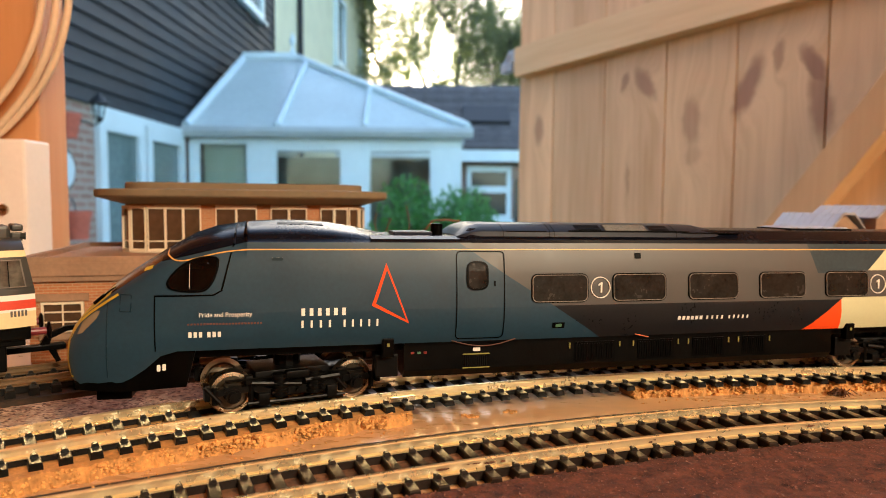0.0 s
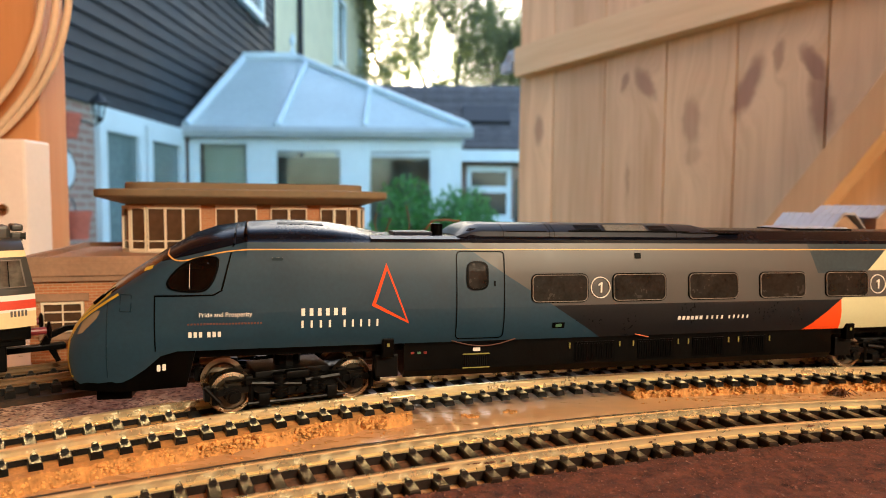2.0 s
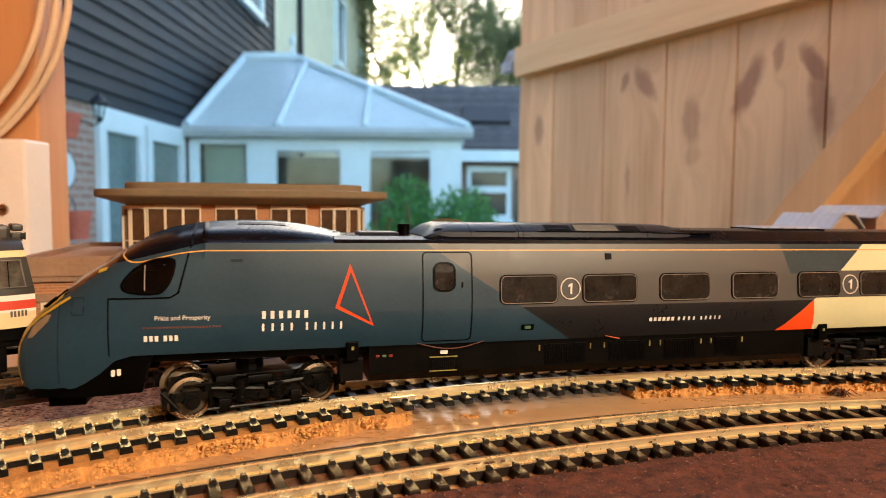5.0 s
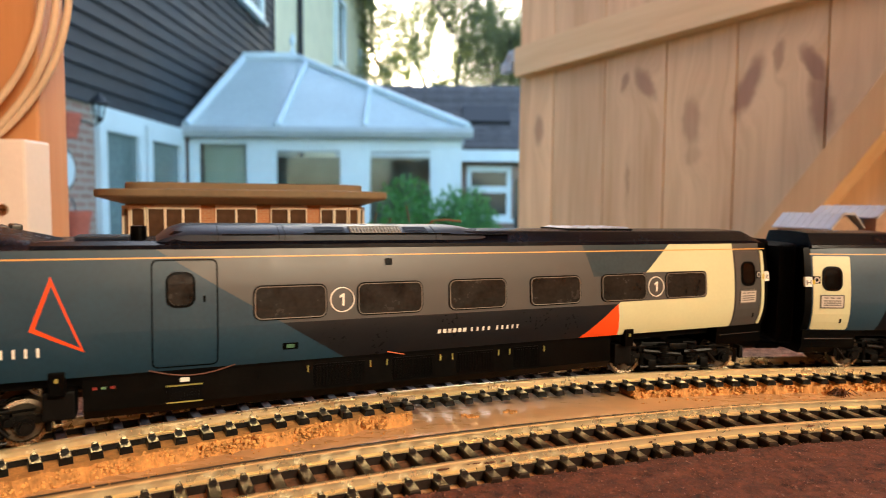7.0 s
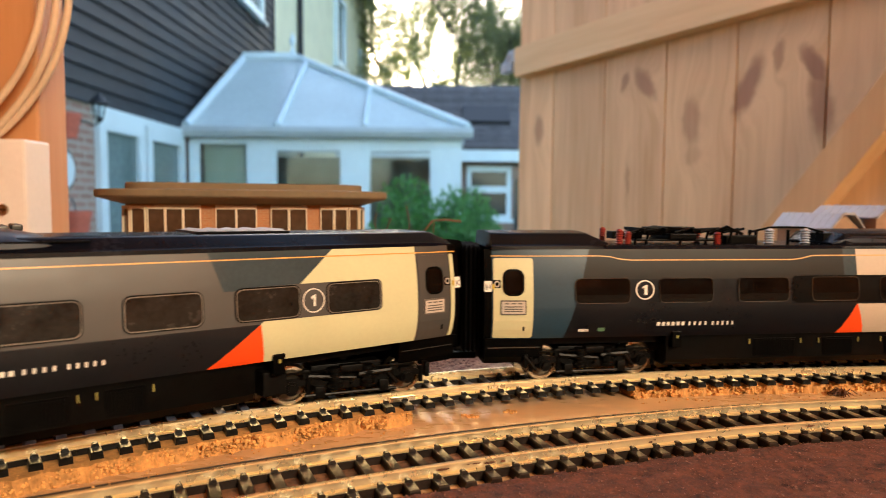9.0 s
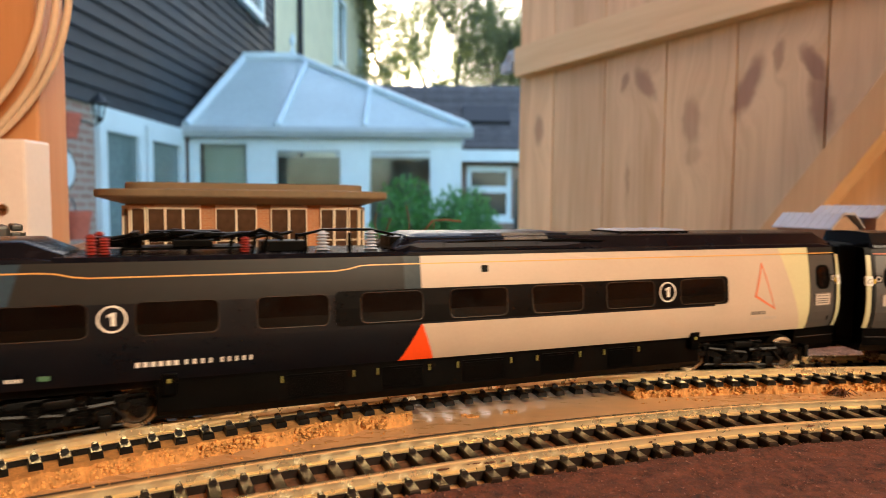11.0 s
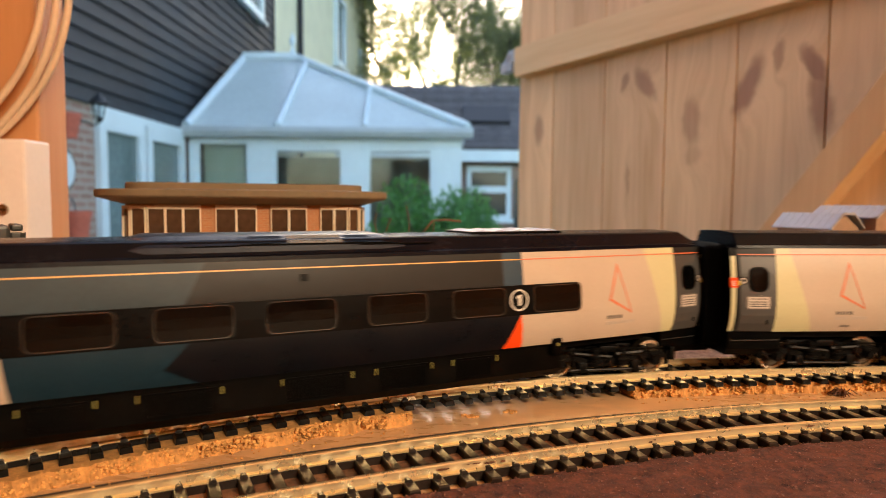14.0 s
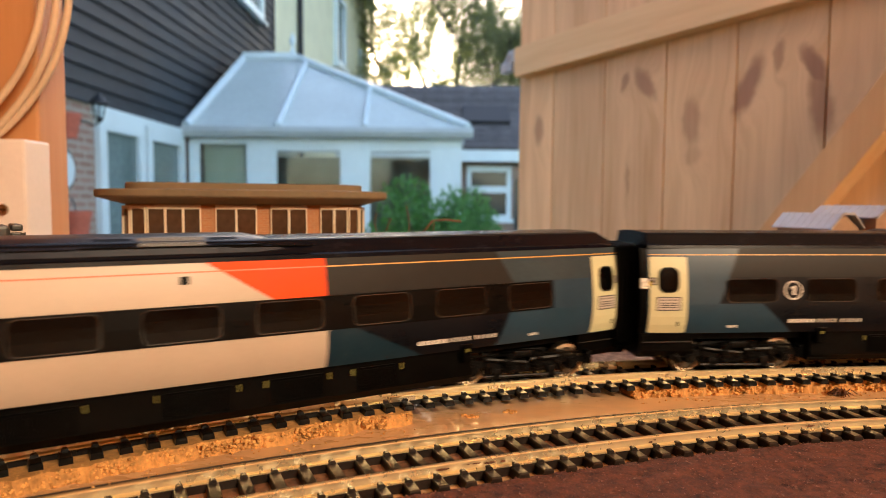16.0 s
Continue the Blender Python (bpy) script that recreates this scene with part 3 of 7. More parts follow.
def speckled_sheet():
    bm = B()
    strip(bm, LINE_A, -430, 330, -96, -17.5, 1.2, 8, 0.6, 3.0, thick=1.2)
    ob = part("speckled_cork_sheet", bm, M_GRIT2)
    tagged(ob, "speckled brown cork sheet between the tracks", "cork sheet", kind="structure")
    random.seed(9)
    verts, faces = [], []
    for i in range(5200):
        s, off = random.uniform(-330, -80), random.uniform(-60, -18)
        p = LINE_A.at(s, off)[0]
        r = random.uniform(0.2, 0.8)
        o = len(verts)
        a = random.uniform(0, 6.28)
        for q in range(4):
            t = a + q * 1.57
            kk = r * random.uniform(0.5, 1.2)
            verts.append(((p.x + kk * math.cos(t) * 1.6) * MM, (p.y + kk * math.sin(t)) * MM, 1.25 * MM))
        verts.append((p.x * MM, p.y * MM, (1.25 + r * 0.35) * MM))
        faces += [(o + q, o + (q + 1) % 4, o + 4) for q in range(4)]
    me = bpy.data.meshes.new("cork_flecks")
    me.from_pydata(verts, [], faces)
    me.materials.append(M_FLECK)
    tagged(new("cork_flecks", me), "dark and pale flecks on the cork sheet", "flecks", kind="stuff")


M_FLECK = leaf_mat("cork_fleck", (0.05, 0.022, 0.014), (0.36, 0.20, 0.13))
speckled_sheet()


def cork(s0, s1, seed, o0=-19.0, o1=19.5, taper=0.0, tall=3.9):
    bm = B()
    strip(bm, LINE_A, s0, s1, o0, o1, 3.85, 0.8, 2.1, seed, thick=3.85, taper=taper)
    ob = part("cork_underlay", bm, M_CORK)
    # rounded crumbs torn from the near edge
    random.seed(int(seed * 10) + 1)
    verts, faces = [], []
    g = (1 + 5 ** 0.5) / 2
    ico = [Vector(v).normalized() for v in ((-1, g, 0), (1, g, 0), (-1, -g, 0), (1, -g, 0), (0, -1, g), (0, 1, g), (0, -1, -g), (0, 1, -g), (g, 0, -1), (g, 0, 1), (-g, 0, -1), (-g, 0, 1))]
    tri = ((0, 11, 5), (0, 5, 1), (0, 1, 7), (0, 7, 10), (0, 10, 11), (1, 5, 9), (5, 11, 4), (11, 10, 2), (10, 7, 6), (7, 1, 8), (3, 9, 4), (3, 4, 2), (3, 2, 6), (3, 6, 8), (3, 8, 9), (4, 9, 5), (2, 4, 11), (6, 2, 10), (8, 6, 7), (9, 8, 1))
    for i in range(int(abs(s1 - s0) * 7.5)):
        s = random.uniform(s0, s1)
        lump = 1.5 * noise.noise((s * 0.09, seed, 3))
        off = o1 + taper * (s - s0) / (s1 - s0) + lump + random.gauss(0.0, 0.7)
        loose = random.random() < 0.05
        if loose:
            off += random.uniform(1.5, 7.0)
        p = LINE_A.at(s, off)[0]
        r = random.uniform(0.2, 0.5) if loose else random.uniform(0.25, 0.85)
        h = r * 0.6 if loose else tall * random.random() ** 0.8
        o = len(verts)
        for v in ico:
            k = r * random.uniform(0.45, 1.35)
            verts.append(((p.x + v.x * k) * MM, (p.y + v.y * k) * MM, max(0.02, h + v.z * k * 0.8) * MM))
        faces += [(a + o, b + o, c + o) for a, b, c in tri]
    me = bpy.data.meshes.new("cork_crumbs")
    me.from_pydata(verts, [], faces)
    me.materials.append(M_CRUMB)
    crumbs = share("cork_crumbs", me, ob)
    crumbs["kind"] = "stuff"
    tagged(ob, "torn orange cork underlay strip below the track", "cork strip", kind="structure")


cork(-440, -127.0, 1.7, -14, 20.5, -5.0)
cork(-44.0, 330, 5.2, -14, 11.2, tall=3.0)
bm = B()
strip(bm, LINE_A, -1420, -440, -16, 17, 3.85, 8, 0.5, 2.0, thick=3.85)
strip(bm, LINE_A, 330, 1440, -16, 17, 3.85, 8, 0.5, 2.0, thick=3.85)
tagged(part("cork_underlay", bm, M_CORK), "long cork underlay round the rest of the oval", "cork strip", kind="structure")


# ---- tracks ----
def sleeper_mesh(name, material, width, length, height):
    """Moulded sleeper: chamfered top edges, a chair either side of each rail, a spigot on the outer one."""
    bm = B()
    w, c = width / 2, 0.35
    rows = []
    for y, g in ((-length / 2, 0.85), (-length / 2 + 0.35, 1.0), (length / 2 - 0.35, 1.0), (length / 2, 0.85)):
        rows.append([(x * MM, y * MM, z * MM) for x, z in ((-w, 0), (w, 0), (w - 0.1, height * g - c), (w - c, height * g), (-w + c, height * g), (-w + 0.1, height * g - c))])
    loft(bm, rows)
    for y in (-8.75, 8.75):
        for sgn in (-1, 1):
            y0, y1 = sorted((y + sgn * 0.3, y + sgn * 1.75))
            prism(bm, [(-0.95, height - 0.02), (0.95, height - 0.02), (0.8, height + 0.62), (0.45, height + 0.95), (-0.45, height + 0.95), (-0.8, height + 0.62)], "Y", y0, y1, MM)
    return mesh_of(bm, name, material)


def rail(line, s0, s1, off, z, parent, material):
    prof = [(-1.05, 0), (1.05, 0), (1.05, 0.4), (0.25, 0.75), (0.2, 1.85), (0.66, 2.05), (0.7, 2.65), (0.45, 2.9), (-0.45, 2.9), (-0.7, 2.65), (-0.66, 2.05), (-0.2, 1.85), (-0.25, 0.75), (-1.05, 0.4)]
    n = int((s1 - s0) / 6)
    rows = []
    for i in range(n + 1):
        s = s0 + (s1 - s0) * i / n
        rows.append([(line.at(s, off + y)[0].x * MM, line.at(s, off + y)[0].y * MM, (z - 2.9 + h) * MM) for y, h in prof])
    return part("rail", loft(B(), rows), material, parent)


def track(label, line, s0, s1, ztop, pitch, material, length=29.0, high=2.55, steel=M_RAIL):
    t = empty("track", label, "railway track", group="layout tracks")
    rail(line, s0, s1, 8.75, ztop, t, steel)
    rail(line, s0, s1, -8.75, ztop, t, steel)
    for off in (-8.75, 8.75):
        bm = B()
        loft(bm, [[((q + nn * d).x * MM, (q + nn * d).y * MM, (ztop + z) * MM) for d, z in ((-1.2, -2.6 - high), (1.2, -2.6 - high), (1.1, -3.1), (-1.1, -3.1))] for q, _, nn in [line.at(s0 + (s1 - s0) * i / 160, off) for i in range(161)]])
        part("sleeper_web", bm, material, t)
    me = sleeper_mesh("sleeper", material, 3.1, length, high)
    n = int((s1 - s0) / pitch)
    rest = B()
    for i in range(n):
        s = s0 + (i + 0.5) * pitch
        p, h, _ = line.at(s)
        jig = random.uniform(-1.2, 1.2)
        if not -430 < s < 340:
            a0, c0 = line.at(s - 1.7), line.at(s + 1.7)
            q = [(a0[0] - a0[2] * 15), (c0[0] - c0[2] * 15), (c0[0] + c0[2] * 15), (a0[0] + a0[2] * 15)]
            prism(rest, [(v.x, v.y) for v in q], "Z", ztop - 2.9 - high, ztop - 2.9, MM)
            continue
        share("sleeper", me, t, pose(p.x * MM, p.y * MM, (ztop - 2.9 - high) * MM, 0, 0, math.degrees(math.atan2(h.y, h.x)) + jig))
    if rest.verts:
        part("sleeper_run", rest, material, t)["kind"] = "stuff"
    # joiners at the rail joint
    for off in ((8.75, -8.75) if pitch < 6.8 else ()):
        bm = B()
        p, h, _ = line.at(-128, off)
        box(bm, -4, 4, -1.1, 1.1, -2.95, -1.6, MM)
        part("rail_joiner", bm, M_STEEL, t, m=Matrix.Translation((p.x * MM, p.y * MM, ztop * MM)) @ Matrix.Rotation(math.atan2(h.y, h.x), 4, "Z"))
    return t


random.seed(3)
track("brassy model railway track curving on cork underlay", LINE_A, -1420, 1440, 8.5, 6.75, M_SLEEPER, high=1.75)
TRACK_B = track("brassy model railway track curving beside brown scatter", LINE_B, -330, 310, 5.4, 7.0, M_SLEEPER_B)
bm = B()
strip(bm, LINE_B, -326, 306, -7.6, 7.6, 0.5, 3, 0.5, 5.0, thick=0.5)
part("track_dirt", bm, mat("brown_track_dirt", (0.17, 0.082, 0.042), 0.8, var=0.5, scale=120, fine=900, bump=0.6), TRACK_B, "dull brown dirt")
def rail_flakes():
    """Peeled brown patches on the near track's rail, and a dry tuft on the board."""
    random.seed(17)
    for s0, n in ((-69, 9), (30, 6), (-20, 2)):
        for i in range(n):
            s = s0 + random.gauss(0, 6)
            p, h, nn = LINE_B.at(s, 8.75 + 0.62)
            w, z = random.uniform(0.5, 2.2), random.uniform(-1.6, -0.35)
            pts = [(w * random.uniform(0.5, 1) * math.cos(a), z + 0.4 * random.uniform(0.4, 1) * math.sin(a)) for a in (0, 0.9, 1.8, 2.7, 3.6, 4.5, 5.4)]
            part("rust_patch", prism(B(), pts, "Y", -0.03, 0.04, MM), M_KNOT_DK, TRACK_B, m=Matrix.Translation((p.x * MM, p.y * MM, 5.4 * MM)) @ Matrix.Rotation(math.atan2(h.y, h.x), 4, "Z"))
    bm = B()
    for i in range(44):
        a, r = random.uniform(0, 6.28), random.uniform(1.5, 5.5)
        tube(bm, [(0, 0, 0.0002), (r * 0.5 * MM * math.cos(a), r * 0.4 * MM * math.sin(a), random.uniform(0.8, 3.0) * MM), (r * MM * math.cos(a), r * 0.6 * MM * math.sin(a), random.uniform(0.3, 1.6) * MM)], 0.0002, 5)
    tuft = part("dry_tuft", bm, M_KNOT_DK, m=pose(0.1425, 0.2290, 0))
    tagged(tuft, "small dark dry tuft of fibres on the board", "tuft")


M_KNOT_DK = mat("rust_brown", (0.10, 0.035, 0.015), 0.8, var=0.3, scale=300, fine=1500)
# added dark strip paints shade under the rear track; its sleepers rest on it
bm = B()
strip(bm, LINE_C, -420, 330, -17, 17, 3.05, 8, 0.3, 7.0, thick=1.9)
tagged(part("shade_strip", bm, mat("painted_shade_brown", (0.03, 0.017, 0.010), 0.85, var=0.4, scale=200, fine=900, bump=0.5)), "added dark brown strip standing in for shade under the rear track", "track bed", kind="structure")
track("brassy model railway track behind the passing train", LINE_C, -420, 330, 8.5, 6.75, M_SLEEPER, steel=M_RAIL_SHADE)
rail_flakes()
# ---- the train ----
PROFILE = [(15.8, 14.8), (16.9, 17.0), (17.8, 21.0), (18.0, 25.0), (17.75, 30.0), (17.1, 36.0), (16.2, 41.0), (15.5, 44.2)]
BOGIE = 110.0          # bogie pivots from the car's middle


def side_y(u, z):
    """Half width of a plain car at height z; drawn in a little at the ends."""
    z = min(max(z, 14.8), 44.2)
    for (y0, z0), (y1, z1) in zip(PROFILE, PROFILE[1:]):
        if z <= z1:
            y = y0 + (y1 - y0) * (z - z0) / (z1 - z0)
            break
    over = max(0.0, abs(u) - 128.0) / 19.0
    return y - 1.3 * over * over


def lerp(tab, x):
    for (a, b), (c, d) in zip(tab, tab[1:]):
        if x <= c:
            return b + (d - b) * max(0.0, (x - a)) / (c - a)
    return tab[-1][1]


CAB_TOP = [(-167.2, 15.5), (-166.6, 19.0), (-165.3, 22.0), (-163.2, 25.0), (-160.8, 27.4), (-155.4, 32.4), (-149.5, 36.8), (-142.2, 41.7), (-135, 46.0), (-128.8, 48.2), (-119.9, 49.6), (-110, 50.2), (-101, 50.0), (-92, 48.8), (-84, 47.0), (-77, 45.2)]
CAB_BOT = [(-167.2, 12.4), (-166.6, 9.6), (-165.3, 7.2), (-163.5, 6.0), (-158, 5.8), (-152, 6.6), (-147.5, 8.8), (-143.0, 13.0), (-140.5, 14.8), (-120, 14.8)]
CAB_W = [(-167.2, 6.5), (-166.6, 9.0), (-165.3, 11.0), (-163, 12.8), (-158.5, 14.6), (-152, 16.2), (-146, 17.2), (-138, 17.8), (-128, 18.0), (-120, 18.0)]
CAB_F = [(0, 0.90), (0.12, 0.96), (0.3, 1.0), (0.5, 0.985), (0.72, 0.92), (0.84, 0.82), (0.93, 0.62), (1.0, 0.0)]


def cab_y(u, z):
    if u > -120:
        return side_y(0, z)
    a, b = lerp(CAB_BOT, u), lerp(CAB_TOP, u)
    near = lerp(CAB_W, u) * lerp(CAB_F, min(1, max(0, (z - a) / (b - a))))
    f = min(1.0, max(0.0, (-120 - u) / 14.0))
    f = f * f * (3 - 2 * f)
    return near * f + side_y(0, z) * (1 - f) if z < 44 else near


def panel(bm, outline, out, surf=side_y, sgn=-1, inn=-0.5):
    """A thin fitting laid on a car's side, following its curve."""
    t = B()
    t.faces.new([t.verts.new((u, 0, z)) for u, z in outline])
    us, zs = [p[0] for p in outline], [p[1] for p in outline]
    for lo, hi, step, no in ((min(us), max(us), 5.0, (1, 0, 0)), (min(zs), max(zs), 3.0, (0, 0, 1))):
        n = int((hi - lo) / step)
        for i in range(1, n + 1):
            c = lo + (hi - lo) * i / (n + 1)
            bmesh.ops.bisect_plane(t, geom=t.verts[:] + t.edges[:] + t.faces[:], plane_co=(c, 0, c), plane_no=no, dist=1e-5)
    t.verts.index_update()
    top = [bm.verts.new((v.co.x * MM, sgn * (surf(v.co.x, v.co.z) + out) * MM, v.co.z * MM)) for v in t.verts]
    low = {}
    for f in t.faces:
        bm.faces.new([top[v.index] for v in f.verts])
    for e in t.edges:
        if len(e.link_faces) == 1:
            for v in e.verts:
                if v.index not in low:
                    low[v.index] = bm.verts.new((v.co.x * MM, sgn * (surf(v.co.x, v.co.z) + inn) * MM, v.co.z * MM))
            i, j = e.verts[0].index, e.verts[1].index
            bm.faces.new((top[i], top[j], low[j], low[i]))
    t.free()
    return bm


def dense(o, i, step=2.0):
    """Both outlines with points added along their long edges."""
    O, I = [], []
    n = len(o)
    for k in range(n):
        a, b, c, d = o[k], o[(k + 1) % n], i[k], i[(k + 1) % n]
        m = max(1, int(math.hypot(b[0] - a[0], b[1] - a[1]) / step))
        for q in range(m):
            f = q / m
            O.append((a[0] + (b[0] - a[0]) * f, a[1] + (b[1] - a[1]) * f))
            I.append((c[0] + (d[0] - c[0]) * f, c[1] + (d[1] - c[1]) * f))
    return O, I


def rim(bm, o, i, out, surf=side_y, sgn=-1):
    """A raised frame on a car's side."""
    o, i = dense(o, i)
    v = [[bm.verts.new((u * MM, sgn * (surf(u, z) + d) * MM, z * MM)) for u, z in l] for l, d in ((o, -0.3), (o, out), (i, out), (i, -0.3))]
    n = len(o)
    for r0, r1 in zip(v, v[1:]):
        for k in range(n):
            bm.faces.new((r0[k], r0[(k + 1) % n], r1[(k + 1) % n], r1[k]))
    return bm


def shell(u0, u1, cuts, rule, mats, step=7.0):
    """The painted side walls of a car, cut along the livery's edges."""
    bm = B()
    n = max(2, int((u1 - u0) / step))
    for sgn in (-1, 1):
        rows = []
        for i in range(n + 1):
            u = u0 + (u1 - u0) * i / n
            rows.append([(u * MM, sgn * side_y(u, z) * MM, z * MM) for _, z in PROFILE])
        loft(bm, rows, close=False, caps=False)
    paint(bm, cuts, rule)
    # floor and ends close the shell
    for u in (u0, u1):
        bm.faces.new([bm.verts.new((u * MM, s * side_y(u, z) * MM, z * MM)) for s, zs in ((-1, PROFILE), (1, PROFILE[::-1])) for _, z in zs]).material_index = len(mats) - 1
    bm.faces.new([bm.verts.new((u * MM, y * MM, 14.8 * MM)) for u, y in ((u0, -15.2), (u1, -15.2), (u1, 15.2), (u0, 15.2))]).material_index = len(mats) - 1
    return bm


def paint(bm, cuts, rule):
    """Cut along lines (u, z)-(u, z) across the side, then give each face its paint."""
    for (ua, za), (ub, zb) in cuts:
        d = Vector((ub - ua, 0, zb - za))
        bmesh.ops.bisect_plane(bm, geom=bm.verts[:] + bm.edges[:] + bm.faces[:], plane_co=Vector((ua, 0, za)) * MM, plane_no=Vector((d.z, 0, -d.x)).normalized(), dist=1e-6)
    for f in bm.faces:
        c = f.calc_center_median() / MM
        f.material_index = rule(c.x, c.z, c.y)


def right_of(u, z, a, b):
    """True where (u, z) lies to the right of the line from a (top) to b (bottom)."""
    t = (z - a[1]) / (b[1] - a[1])
    return u > a[0] + (b[0] - a[0]) * t


def roof_bm(u0, u1, slope0=5.0, slope1=5.0, drop=0.0):
    """Long dark roof with sloping sides and chamfered ends."""
    half = [(15.55, 44.15), (15.2, 45.2), (14.6, 45.6), (12.8, 49.0 - drop), (12.2, 49.4 - drop), (6.0, 49.7 - drop), (0, 49.8 - drop)]
    ring_ = [(-y, z) for y, z in half] + [(y, z) for y, z in half[::-1][1:]]
    bm = B()
    rows = []
    for u, f in ((u0, 0.0), (u0 + slope0, 1.0), (u1 - slope1, 1.0), (u1, 0.0)):
        rows.append([(u * MM, y * (0.93 + 0.07 * f) * MM, (44.15 + (z - 44.15) * (0.35 + 0.65 * f)) * MM) for y, z in ring_])
    loft(bm, rows, close=True)
    return bm


def pod_half(w, z0, h):
    """Half section of a roof pod: upright flank, sloping shoulder, nearly flat top."""
    return [(w, z0), (w - 0.25, z0 + 0.42 * h), (w - 0.7, z0 + 0.52 * h), (w - 4.3, z0 + 0.93 * h), (w - 6.0, z0 + h), (0.0, z0 + 1.03 * h)]


def pod_bm(u0, u1, w, z0, z1, nose=7.0):
    """Smooth equipment pod on the roof."""
    rows = []
    for u, f, g in ((u0, 0.12, 0.90), (u0 + nose * 0.25, 0.5, 0.95), (u0 + nose * 0.55, 0.8, 0.98), (u0 + nose, 1.0, 1.0), (u1 - nose * 1.6, 1.0, 1.0), (u1 - nose * 0.7, 0.72, 0.99), (u1, 0.15, 0.95)):
        half = pod_half(w * g, z0, (z1 - z0) * f)
        rows.append([(u * MM, -y * MM, z * MM) for y, z in half] + [(u * MM, y * MM, z * MM) for y, z in half[::-1][1:]])
    return loft(B(), rows)


def wheelset_mesh():
    bm = B()
    for s in (-1, 1):
        prof = [(0.6, 5.3), (2.0, 5.3), (2.2, 5.9), (4.6, 6.4), (5.0, 6.9), (5.7, 7.0), (5.75, 9.3), (4.75, 9.45), (4.45, 8.9), (2.4, 8.7), (1.6, 9.2), (0.6, 9.2)]
        # flange sits inside the rail
        prof = [(r + (0.7 if 6.3 < t < 7.05 and r > 5 else 0), t) for r, t in prof]
        lathe(bm, [(r, s * t) for r, t in prof], n=32, k=MM)
    cyl(bm, (0, -9, 0), (0, 9, 0), 1.0, n=10, k=MM)
    return mesh_of(bm, "wheelset", [M_STEEL, M_BLACK, M_DISC], 35)


M_DISC = mat("bronze_wheel_disc", (0.10, 0.08, 0.055), 0.35, 0.7, var=0.2, scale=200, fine=1500, bump=0.02)
M_TAG = mat("yellow_green_tag", (0.24, 0.22, 0.05), 0.5, var=0.15)
M_WOODY = mat("dull_brown_plastic", (0.0025, 0.002, 0.0018), 0.5, spec=0.1, var=0.2, scale=200)
WHEELSET = wheelset_mesh()
for poly in WHEELSET.polygons:
    c = poly.center / MM
    if math.hypot(c.x, c.z) < 4.2:
        poly.material_index = 1 if math.hypot(c.x, c.z) < 2.2 else 2


